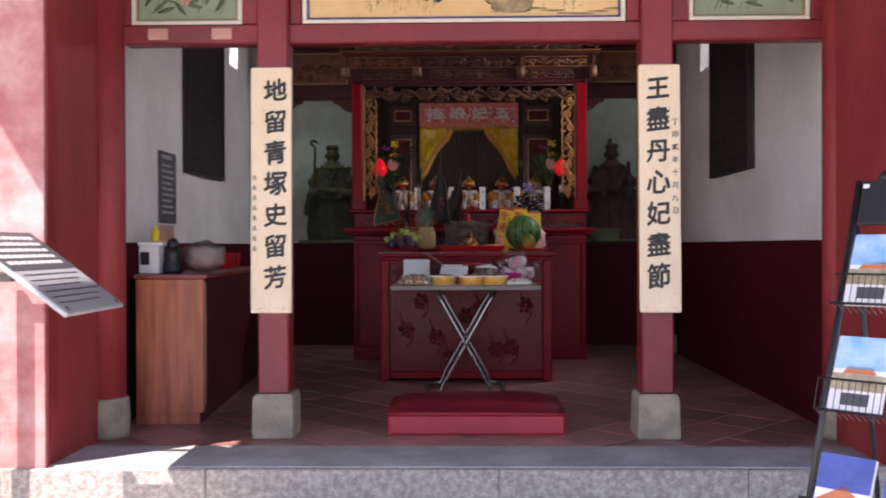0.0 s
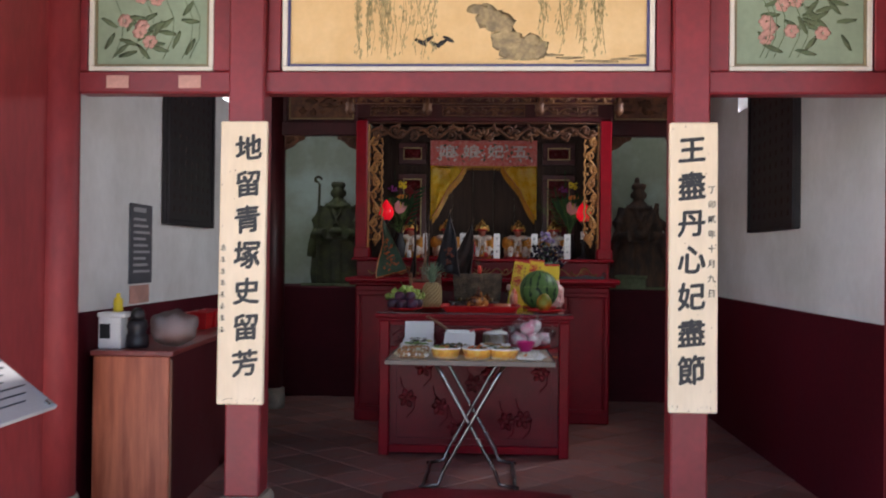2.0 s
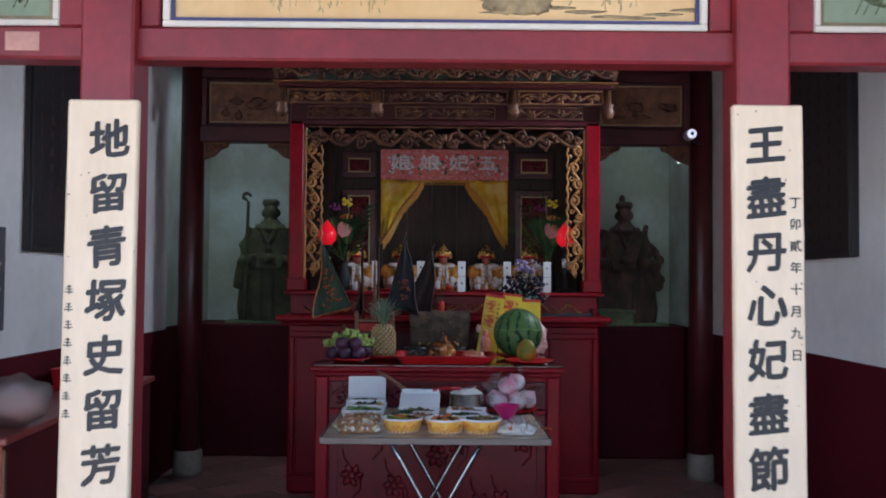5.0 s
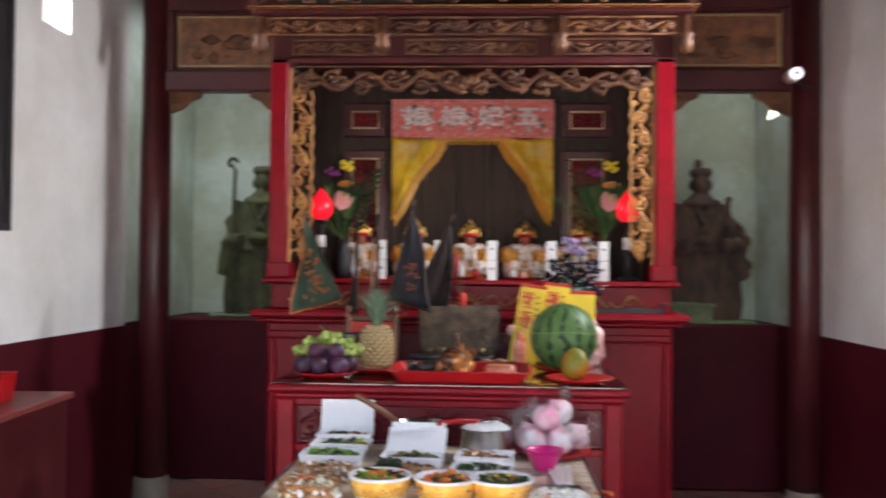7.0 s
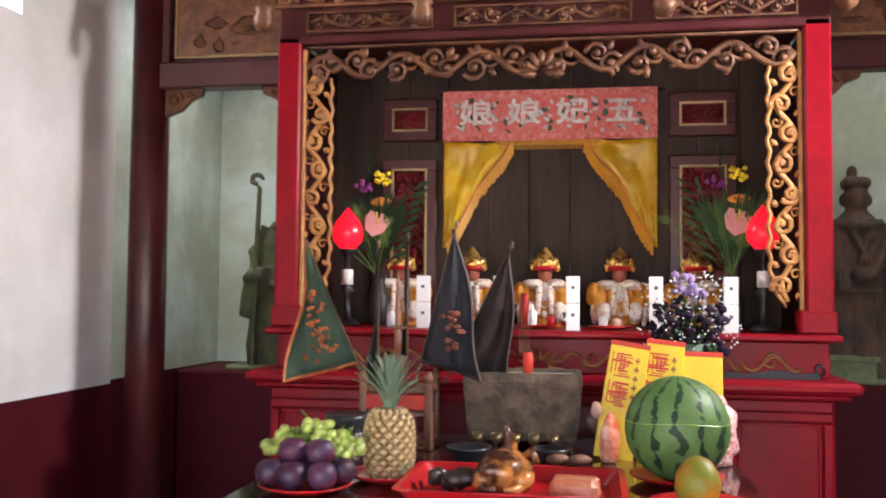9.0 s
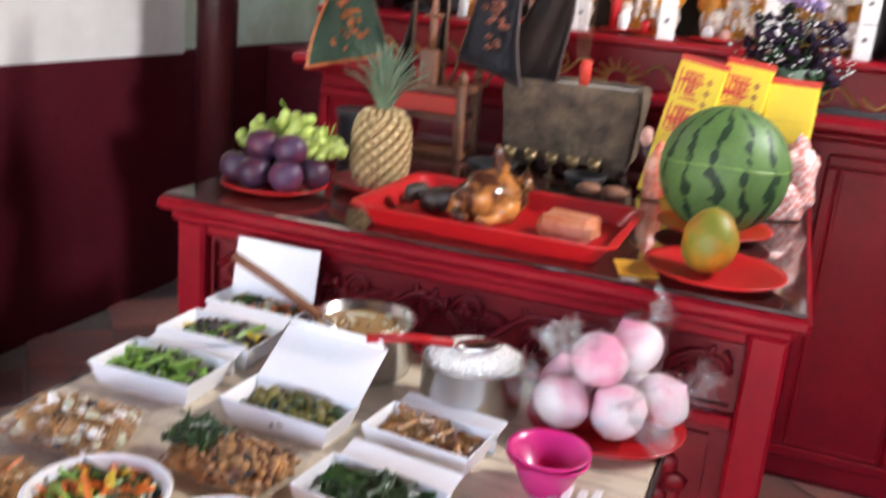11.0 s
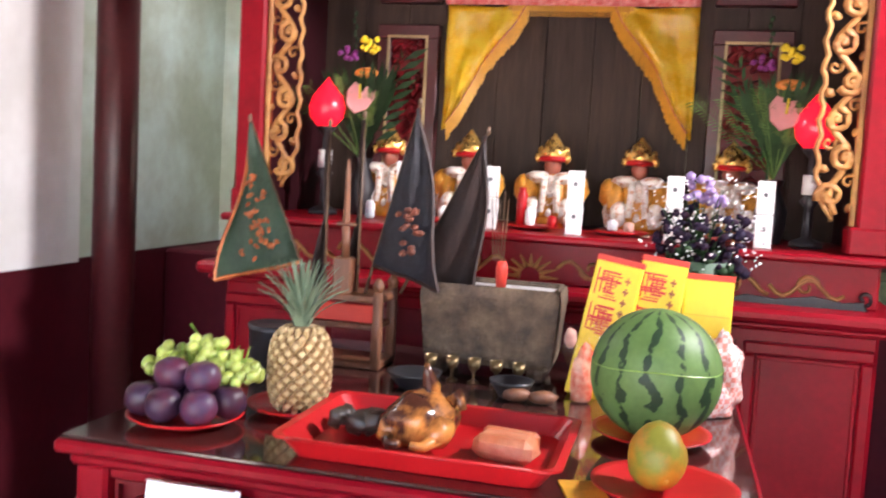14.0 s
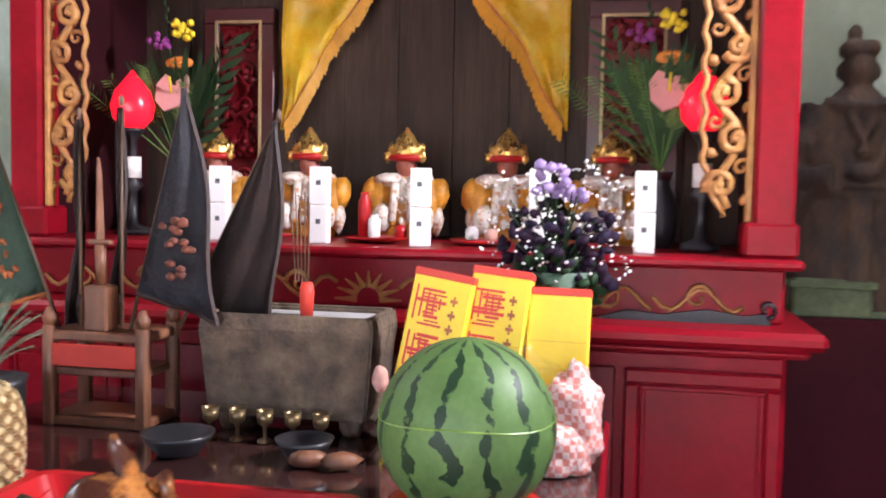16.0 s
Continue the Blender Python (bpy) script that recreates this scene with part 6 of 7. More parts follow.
def joss_packets():
    for k, (x, w, tilt) in enumerate(((0.18, 0.112, 9), (0.3, 0.108, 6), (0.435, 0.113, 1))):
        p = thing("joss_paper_pack", "upright pack of yellow joss paper with red printing", "paper pack", x + 0.01, 7.08 + 0.02 * k, TOP, -3 + 2 * k, "packs of joss paper")
        lean = Matrix.Rotation(radians(-9), 4, "X") @ Matrix.Rotation(radians(tilt), 4, "Y")
        b = nb()
        top = (0.335, 0.34, 0.305)[k]
        bx(b, -w / 2, w / 2, -0.012, 0.05, 0.0, top, 0.003)
        b.transform(lean)
        part("paper_block", b, "paper_yellow", p)
        b = nb()
        bx(b, -w / 2 - 0.001, w / 2 + 0.001, -0.013, 0.051, top - 0.012, top + 0.003, 0.002)
        b.transform(lean)
        part("red_band", b, "paper_red", p, "red paper strip over the top edge")
        if k < 2:
            r = random.Random(k)
            for q in range(2):
                b = nb()
                for j in range(10):
                    zz = 0.15 + q * 0.085 + j * 0.007
                    a, e = sorted((r.uniform(-0.05, -0.01), r.uniform(0, 0.02)))
                    bx(b, -0.006 + a * 0.9, -0.006 + e, -0.0135, -0.0122, zz, zz + r.uniform(0.003, 0.0065))
                for j in range(5):
                    bx(b, -0.046 + 0.0115 * j, -0.0425 + 0.0115 * j, -0.0137, -0.0122, 0.158 + q * 0.085 + 0.006 * j, 0.222 + q * 0.085 - 0.005 * j)
                b.transform(lean)
                tagged(part("red_stamp", b, "paper_red", p, "red printed mark, unreadable"), kind="stuff")
            b = nb()
            for j in range(5):
                bx(b, 0.02, 0.034, -0.0135, -0.0122, 0.18 + j * 0.026, 0.186 + j * 0.026)
                bx(b, 0.025, 0.029, -0.0135, -0.0122, 0.174 + j * 0.026, 0.192 + j * 0.026)
            b.transform(lean)
            tagged(part("printed_column", b, "orange_thread", p, "small orange printed column, unreadable"), kind="stuff")
        else:
            b = nb()
            for j in range(4):
                bx(b, -w / 2 + 0.004, w / 2 - 0.004, -0.0126, -0.0121, 0.06 + j * 0.05, 0.061 + j * 0.05)
            b.transform(lean)
            part("fold_line", b, "fringe", p)
    p = thing("plastic_bag", "crumpled clear bag with red print round the joss paper", "bag", 0.33, 7.09, TOP)
    b = nb()
    ball(b, 0, 0, 0.1, 0.2, 0.075, 0.1, 4, 0, 0.0)
    for v in b.verts:
        v.co += v.co.normalized() * 0.03 * noise.noise(v.co * 22)
        v.co.z = max(v.co.z, 0.001)
    part("film", b, "film", p)
    for lump, x, y, z, rx, ry, rz, m_ in (("checked_fold", 0.155, -0.02, 0.08, 0.045, 0.05, 0.105, "check"), ("checked_fold", 0.12, -0.06, 0.04, 0.05, 0.04, 0.05, "check"), ("printed_fold", -0.15, -0.06, 0.06, 0.025, 0.03, 0.075, "wrapper_print"), ("knot", -0.185, -0.045, 0.145, 0.014, 0.013, 0.022, "flower_paint")):
        b = nb()
        ball(b, 0, 0, 0, rx, ry, rz, 4)
        for v in b.verts:
            v.co *= 1 + 0.3 * noise.noise(v.co * 26 + Vector((x, y, z)) * 40) + 0.22 * abs(noise.noise(v.co * 60))
            v.co += Vector((x, y, z))
            v.co.z = max(v.co.z, 0.002)
        part(lump, b, m_, p, "crumpled red and white checked plastic" if m_ == "check" else "crumpled pinkish printed plastic")


joss_packets()


def flag_stand():
    p = thing("flag_stand", "brown wooden rack holding soot-darkened triangular command flags", "flag stand", -0.45, 7.17, TOP)
    b = nb()
    bx(b, -0.11, 0.11, -0.07, 0.07, 0.0, 0.02, 0.004)
    bx(b, -0.11, 0.11, -0.07, 0.07, 0.17, 0.19, 0.004)
    bx(b, -0.1, 0.1, -0.06, 0.06, 0.1, 0.115, 0.003)
    part("shelf_rack", b, "brown_wood", p)
    for sx in (-1, 1):
        for sy in (-1, 1):
            b = nb()
            bx(b, sx * 0.1 - 0.012, sx * 0.1 + 0.012, sy * 0.06 - 0.012, sy * 0.06 + 0.012, 0.0, 0.2, 0.003)
            lathe(b, [(0.012, 0.2), (0.016, 0.215), (0.006, 0.235)], 8, Matrix.Translation((sx * 0.1, sy * 0.06, 0)))
            part("leg", b, "brown_wood", p)
    b = nb()
    bx(b, -0.09, 0.09, -0.073, -0.068, 0.12, 0.165, 0.002)
    part("red_panel", b, "paper_red", p, "red painted front panel")
    b = nb()
    bx(b, -0.025, 0.025, -0.065, -0.02, 0.19, 0.28, 0.004)
    part("slip_holder", b, "brown_wood", p, "tall brown slip holder")
    b = nb()
    tube(b, [(0.0, -0.04, 0.28), (0.0, -0.045, 0.36)], 0.011, 8)
    bx(b, -0.026, 0.026, -0.05, -0.038, 0.36, 0.37, 0.003)
    tube(b, [(0.0, -0.045, 0.37), (0.0, -0.048, 0.5), (0, -0.05, 0.53)], 0.01, 4, 0, 0.002)
    part("wooden_sword", b, "brown_wood", p, "small carved wooden sword")

    def flag(base, top, reach, drop, m_, label, emblem=False):
        base, top = Vector(base), Vector(top)
        b = nb()
        tube(b, [base, base.lerp(top, 0.5), top], 0.0045, 6, 0, 0.003)
        ball(b, top.x, top.y, top.z, 0.006, 0.006, 0.014, 1)
        part("flag_pole", b, "cane", p)
        b = nb()
        rows = []
        n = 14
        for i in range(n + 1):
            f = i / n
            a = top.lerp(base, 0.03 + f * 0.82)
            far = Vector((reach[0] * f, reach[1] * f, -drop * f))
            row = []
            for j in range(9):
                g = j / 8
                q = a + far * g
                q.y += 0.022 * math.sin(g * 8 + f * 3) * g - 0.004
                q.x += 0.01 * math.sin(f * 7 + g * 5) * g
                row.append(b.verts.new(q))
            rows.append(row)
        for q, t in zip(rows, rows[1:]):
            for j in range(8):
                fc = b.faces.new((q[j], q[j + 1], t[j + 1], t[j]))
                fc.smooth = True
        edge = [rw[-1].co.copy() for rw in rows] + [v.co.copy() for v in rows[-1][::-1]]
        pts = [rows[i][j].co.copy() for i in range(5, 13) for j in range(2, 7)]
        bmesh.ops.solidify(b, geom=b.faces[:], thickness=0.0015)
        cloth = part("flag_cloth", b, m_, p, label)
        b = nb()
        tube(b, edge, 0.005, 4)
        o = new("hem", mesh("hem", b, "orange_thread" if emblem else "flag_brown"))
        o.parent = cloth
        if emblem:
            b = nb()
            r = random.Random(1)
            for k in range(46):
                c = r.choice(pts)
                ball(b, c.x + r.uniform(-0.01, 0.01), c.y - 0.006, c.z + r.uniform(-0.02, 0.02), 0.01, 0.003, 0.006, 1, 0, 0.4, Euler((0, r.random() * 3, 0)))
            o = new("emblem", mesh("emblem", b, "orange_thread"))
            o.parent = cloth
            tagged(o, kind="stuff")

    flag((-0.1, -0.03, 0.19), (-0.315, 0.03, 0.625), (-0.21, -0.03), 0.06, "flag_green", "faded green silk flag with an orange emblem and fringe", True)
    flag((-0.07, 0.0, 0.19), (-0.073, 0.0, 0.62), (-0.035, 0.04), 0.1, "flag_brown", "furled sooty brown flag")
    flag((0.02, 0.0, 0.19), (0.02, 0.0, 0.645), (-0.03, 0.04), 0.1, "flag_brown", "furled sooty brown flag")
    flag((0.05, -0.02, 0.19), (0.175, -0.03, 0.68), (0.19, -0.01), 0.05, "flag_black", "hanging sooty blue-black flag", False)
    flag((0.13, 0.03, 0.19), (0.34, 0.03, 0.62), (0.17, 0.03), 0.1, "flag_brown", "hanging sooty dark brown flag")
    b = nb()
    r = random.Random(3)
    for k in range(18):
        ball(b, 0.17 + r.uniform(-0.03, 0.03), -0.06, 0.36 + r.uniform(-0.06, 0.06), 0.012, 0.003, 0.008, 1, 0, 0.4)
    tagged(part("faded_emblem", b, "dull_thread", p, "faded brown embroidered emblem"), kind="stuff")


flag_stand()
b = nb()
lathe(b, [(0.05, 0), (0.055, 0.01), (0.058, 0.11), (0.062, 0.125), (0.055, 0.12)], 16)
solo("dark_pot", b, "black_plastic", "dark cylindrical pot behind the pineapple", "pot", -0.56, 6.95, TOP)
b = nb()
lathe(b, [(0.04, 0), (0.05, 0.03), (0.03, 0.07), (0.034, 0.09)], 16)
solo("glass_jar", b, "steel", "small shiny jar behind the grapes", "jar", -0.47, 6.83, TOP)
b = nb()
bx(b, -0.035, 0.035, -0.045, 0.045, 0, 0.002)
solo("paper_slip", b, "fringe", "small pale yellow paper slip on the glass", "paper", 0.245, 6.42, TOP, 18)

# ---- the folding table and its dishes ----
FT = 0.709


def folding_table():
    p = thing("folding_table", "folding table with a pale wood-grain top and chromed crossed legs", "table", -0.088, 5.845, 0)
    b = nb()
    bx(b, -0.445, 0.445, -0.412, 0.452, 0.688, 0.7085, 0.003)
    part("tabletop", b, "laminate", p)
    r = random.Random(5)
    b = nb()
    for k in range(34):
        y0, x0 = r.uniform(-0.405, 0.44), r.uniform(-0.43, 0.25)
        for q in range(r.choice((1, 2, 4, 6))):
            y, x = y0 + 0.0055 * q, x0 + r.uniform(-0.05, 0.05)
            if y < 0.445:
                bx(b, max(-0.44, x), min(0.44, x + r.uniform(0.1, 0.34)), y, y + r.uniform(0.0006, 0.0016), 0.7085, 0.7088)
    tagged(part("printed_grain", b, "grain", p, "fine grey printed grain lines"), kind="stuff")
    b = nb()
    for x0, x1, y0, y1 in ((-0.452, 0.452, -0.42, -0.413), (-0.452, 0.452, 0.453, 0.46), (-0.452, -0.446, -0.412, 0.452), (0.446, 0.452, -0.412, 0.452)):
        bx(b, x0, x1, y0, y1, 0.684, 0.711, 0.002)
    part("edge_rim", b, "rim", p)
    for y in (-0.3, 0.3):
        for s in (-1, 1):
            b = nb()
            tube(b, [(s * 0.19, y - 0.012 * s, 0.685), (s * 0.14, y - 0.012 * s, 0.6), (-s * 0.14, y - 0.012 * s, 0.1), (-s * 0.165, y - 0.012 * s, 0.03), (-s * 0.27, y - 0.012 * s, 0.012)], 0.011, 8)
            part("leg", b, "chrome", p)
        b = nb()
        tube(b, [(0, y - 0.03, 0.35), (0, y + 0.03, 0.35)], 0.008, 8)
        part("pivot", b, "chrome", p)
    for s in (-1, 1):
        b = nb()
        tube(b, [(s * 0.25, -0.3, 0.012), (s * 0.25, 0.3, 0.012)], 0.011, 8)
        part("foot_bar", b, "rim", p)


folding_table()


def heap(b, w, d, h, n, kinds, r, size, long=False, rad=None):
    """A heap of small cooked pieces on a tray or in a bowl; kinds lists slots by weight."""
    for k in range(n):
        if rad:
            a, q = r.random() * 6.28, rad * math.sqrt(r.random())
            x, y, e = q * math.cos(a), q * math.sin(a), 1 - (q / rad) ** 2
        else:
            x, y = r.uniform(-w, w), r.uniform(-d, d)
            e = (1 - (x / w) ** 4) * (1 - (y / d) ** 4)
        z = h * (0.35 + 0.65 * e) * r.uniform(0.6, 1.05)
        s = size * r.uniform(0.7, 1.3)
        mi = r.choice(kinds)
        if long:
            a = r.random() * 6.28
            v = Vector((math.cos(a), math.sin(a), r.uniform(-0.25, 0.25))) * s * 2.4
            c = Vector((x, y, z))
            thin = 0.3 if long is True else long
            bend = Vector((-v.y, v.x, 0)) * r.uniform(-0.6, 0.6) * (1.5 if thin < 0.2 else 0.5)
            lim = [c - v + bend * 0.2, c - v * 0.4 - bend * 0.5, c + v * 0.3 - bend * 0.5 + Vector((0, 0, s * r.uniform(-0.3, 0.4))), c + v + bend * 0.4]
            for t in lim:
                if rad:
                    m_ = math.hypot(t.x, t.y)
                    if m_ > rad * 1.02:
                        t.x *= rad * 1.02 / m_
                        t.y *= rad * 1.02 / m_
                else:
                    t.x, t.y = max(-w, min(w, t.x)), max(-d, min(d, t.y))
            tube(b, lim, s * thin, 4, mi)
        else:
            ball(b, x, y, z, s, s * r.uniform(0.5, 0.9), s * r.uniform(0.35, 0.8), 1, mi, 0.4, Euler((r.random(), r.random(), r.random() * 6)))
    return b


def paper_bowl(x, y, label, fills, mats, seed, rz=0):
    p = thing("paper_bowl", label, "bowl", x, y, FT, rz, "three paper bowls of food")
    R = 0.083
    b = nb()
    lathe(b, [(0.001, 0.001), (0.064, 0), (0.067, 0.002), (R - 0.003, 0.05)], 40, caps=False)
    part("wall", b, "bowl_yellow", p, "yellow and orange printed outer wall")
    b = nb()
    lathe(b, [(R - 0.003, 0.05), (R + 0.001, 0.052), (R + 0.002, 0.057), (R - 0.003, 0.059), (R - 0.007, 0.052), (0.062, 0.012), (0.02, 0.01)], 40, caps=False)
    part("rim", b, "card", p, "white rolled rim and lining")
    r = random.Random(seed)
    b = nb()
    for k in range(26):
        a = 2 * math.pi * k / 26
        ball(b, 0.0675 * math.cos(a), 0.0675 * math.sin(a), 0.008, 0.004, 0.0022, 0.008, 1, 0, 0, Euler((0, 0, a + 1.57)))
    for k in range(44):
        a = r.random() * 6.28
        z = r.uniform(0.012, 0.036)
        rr = 0.0675 + (z / 0.05) * 0.0125
        ball(b, rr * math.cos(a), rr * math.sin(a), z, r.uniform(0.002, 0.007), 0.0022, r.uniform(0.0015, 0.004), 1, 1, 0.5, Euler((0, 0, a + 1.57)))
    tagged(part("printed_pattern", b, ["card", "print_orange"], p, "white scalloped edge and orange print"), kind="stuff")
    b = nb()
    for n, kinds, size, long, h in fills:
        heap(b, 0, 0, h, n, kinds, r, size, long, 0.07)
    b.transform(Matrix.Translation((0, 0, 0.027)))
    tagged(part("food", b, mats, p, "heaped cooked vegetables"), kind="stuff")
    b = nb()
    lathe(b, [(0.0005, 0.034), (0.071, 0.036)], 20, caps=False)
    part("sauce", b, "meat" if seed == 2 else "greens", p)


paper_bowl(-0.223, 5.595, "yellow paper bowl of carrot strips and green beans", [(34, [1], 0.0145, 0.27, 0.032), (70, [0, 0, 2], 0.016, 0.2, 0.032), (12, [3], 0.01, False, 0.038)], ["lime", "carrot", "greens", "corn"], 1)
paper_bowl(-0.05, 5.58, "yellow paper bowl of carrots, cucumber and meatballs", [(24, [1, 4], 0.014, False, 0.03), (24, [2], 0.0155, False, 0.037), (12, [0], 0.013, True, 0.034), (4, [3], 0.014, False, 0.042), (4, [5], 0.016, False, 0.04)], ["greens", "meat", "carrot", "corn", "meat", "tomato"], 2, 40)
paper_bowl(0.096, 5.585, "yellow paper bowl of dark greens, mushrooms and yellow beans", [(330, [0], 0.012, 0.12, 0.033), (34, [1], 0.009, False, 0.037), (14, [2], 0.0085, False, 0.039)], ["greens", "fried", "corn"], 3, 80)


def card_box(x, y, rz, label, fills, mats, seed, lid, w=0.094, d=0.058):
    """A folded white card food box with flared sides; lid: angle of its raised lid, or None."""
    p = thing("card_food_box", label, "food box", x, y, FT, rz, "white card food boxes")
    h = 0.04
    b = nb()
    q0 = [b.verts.new((sx * w * 0.86, sy * d * 0.84, 0.0)) for sx, sy in ((-1, -1), (1, -1), (1, 1), (-1, 1))]
    q1 = [b.verts.new((sx * w, sy * d, h)) for sx, sy in ((-1, -1), (1, -1), (1, 1), (-1, 1))]
    q2 = [b.verts.new((sx * (w - 0.002), sy * (d - 0.002), h)) for sx, sy in ((-1, -1), (1, -1), (1, 1), (-1, 1))]
    q3 = [b.verts.new((sx * w * 0.84, sy * d * 0.82, 0.002)) for sx, sy in ((-1, -1), (1, -1), (1, 1), (-1, 1))]
    b.faces.new(q0[::-1])
    for s, t in ((q0, q1), (q1, q2), (q2, q3)):
        ring_faces(b, s, t)
    b.faces.new(q3)
    part("tray", b, "card", p)
    r = random.Random(seed)
    if lid is not None:
        b = nb()
        bx(b, -w * 0.97, w * 0.97, 0, 0.0018, 0, 0.104, 0.0005)
        bx(b, -w * 0.9, w * 0.9, -0.02, 0.0, 0.104, 0.1056, 0.0004)
        b.transform(Matrix.Translation((0, d, h)) @ Matrix.Rotation(radians(lid), 4, "X"))
        part("lid", b, "card", p, "raised white lid")
    b = nb()
    for n, kinds, size, long, hh in fills:
        heap(b, w * 0.8, d * 0.75, hh, n, kinds, r, size, long)
    b.transform(Matrix.Translation((0, 0, 0.008)))
    tagged(part("food", b, mats, p, "heaped cooked food"), kind="stuff")
    b = nb()
    bx(b, -w * 0.88, w * 0.88, -d * 0.86, d * 0.86, 0.008, 0.018, 0.004)
    part("food_bed", b, mats[0], p)


card_box(-0.412, 5.96, 0, "white card box of green beans and cucumber slices", [(70, [0, 0, 1], 0.012, True, 0.034), (14, [2], 0.011, False, 0.035)], ["lime", "greens", "mushroom"], 11, None)
card_box(-0.411, 6.125, 0, "white card box of dark mushrooms and pale cabbage", [(60, [0], 0.011, False, 0.034), (40, [1, 1, 2], 0.011, True, 0.034)], ["mushroom", "lime", "corn"], 12, None)
card_box(-0.425, 6.275, 0, "white card box of mixed vegetables with its lid up", [(50, [0, 1, 2], 0.011, True, 0.034)], ["greens", "cabbage", "carrot"], 13, -10, d=0.044)
card_box(-0.167, 5.942, -3, "white card box of olive-green pickled vegetables with its lid up", [(90, [0, 0, 1], 0.011, False, 0.034)], ["pickle", "greens"], 14, -56, d=0.047)
card_box(0.047, 5.967, -6, "white card box of brown fried strips", [(110, [0, 0, 1], 0.012, True, 0.034)], ["fried", "meat"], 15, None, 0.086, 0.048)
card_box(0.043, 5.78, -6, "white card box of dark green leafy vegetables", [(150, [0], 0.012, True, 0.036)], ["greens"], 16, None, 0.09, 0.05)
for x, y, rz, tilt in ((-0.416, 6.045, 0, -75), (0.052, 6.022, -6, -80), (0.047, 5.84, -6, -75), (-0.416, 6.195, 0, -70)):
    b = nb()
    bx(b, -0.085, 0.085, 0, 0.002, 0, 0.04, 0.0005)
    b.transform(Matrix.Rotation(radians(tilt), 4, "X"))
    b.transform(Matrix.Translation((0, 0, 0.03)))
    bx(b, -0.085, 0.085, -0.003, 0.0, 0.0, 0.031, 0.0005)
    solo("folded_card", b, "card", "folded-back white card lid beside a food box", "card", x, y, FT, rz, "folded lids")


def clear_tray(x, y, rz, label, fills, mats, seed, w=0.09, d=0.062):
    p = thing("clear_food_tray", label, "food tray", x, y, FT, rz, "clear plastic food trays")
    r = random.Random(seed)
    b = nb()
    for n, kinds, size, long, hh in fills:
        heap(b, w * 0.85, d * 0.85, hh, n, kinds, r, size, long)
    b.transform(Matrix.Translation((0, 0, 0.006)))
    tagged(part("food", b, mats, p, "heaped food"), kind="stuff")
    b = nb()
    bx(b, -w * 0.8, w * 0.8, -d * 0.8, d * 0.8, 0.002, 0.022, 0.008)
    part("food_bed", b, mats[0], p)
    b = nb()
    q0 = [b.verts.new((sx * w * 0.86, sy * d * 0.84, 0.0)) for sx, sy in ((-1, -1), (1, -1), (1, 1), (-1, 1))]
    q1 = [b.verts.new((sx * w, sy * d, 0.042)) for sx, sy in ((-1, -1), (1, -1), (1, 1), (-1, 1))]
    q2 = [b.verts.new((sx * (w + 0.008), sy * (d + 0.008), 0.042)) for sx, sy in ((-1, -1), (1, -1), (1, 1), (-1, 1))]
    b.faces.new(q0[::-1])
    ring_faces(b, q0, q1)
    ring_faces(b, q1, q2)
    part("clear_shell", b, "film", p, "clear plastic shell")


clear_tray(-0.405, 5.555, 12, "clear plastic tray of fried noodles with shredded cabbage", [(360, [0, 0, 3], 0.013, 0.13, 0.043), (70, [1, 1, 2], 0.013, False, 0.043), (14, [4], 0.012, 0.2, 0.048)], ["noodle", "cabbage", "rice", "fried", "carrot"], 21)
clear_tray(-0.4, 5.75, 4, "clear plastic tray of fried noodles and pale sauce", [(360, [0, 0, 3], 0.013, 0.13, 0.04), (80, [1, 2, 2], 0.013, False, 0.04), (8, [4], 0.01, False, 0.046)], ["noodle", "cabbage", "rice", "fried", "mushroom"], 22)
clear_tray(-0.167, 5.785, -6, "clear plastic tray of sliced meat on fried tofu with herbs", [(300, [0], 0.008, False, 0.032), (34, [1, 1, 2], 0.013, False, 0.035)], ["noodle", "meat", "mushroom"], 23, 0.095, 0.06)
clear_tray(0.24, 5.545, -8, "clear plastic tray of pale diced vegetables with carrot", [(300, [0, 0, 0, 2], 0.007, False, 0.03), (14, [1], 0.007, False, 0.032)], ["rice", "carrot", "cabbage"], 24, 0.085, 0.06)
for x, y, rz, w, d, tilt in ((-0.44, 5.655, 12, 0.085, 0.03, 10), (-0.4, 5.855, 4, 0.09, 0.035, 6), (0.245, 5.675, -8, 0.09, 0.06, 3)):
    b = nb()
    border(b, -w, w, -d, d, 0.006, 0.0, 0.012)
    bx(b, -w + 0.006, w - 0.006, 0.0, 0.0012, -d + 0.006, d - 0.006)
    b.transform(Matrix.Translation((0, 0, 0.004 + d * math.sin(radians(tilt)))) @ Matrix.Rotation(radians(tilt - 90), 4, "X"))
    solo("clear_sheet", b, "film", "opened clear plastic tray cover lying on the table", "tray cover", x, y, FT, rz, "clear lids")
b = nb()
r = random.Random(4)
heap(b, 0.035, 0.03, 0.024, 90, [0], r, 0.009, 0.2)
heap(b, 0.035, 0.03, 0.026, 50, [0], r, 0.006)
tagged(solo("herb_garnish", b, "greens", "green coriander garnish on the sliced meat", "garnish", -0.222, 5.79, FT + 0.03), kind="stuff")


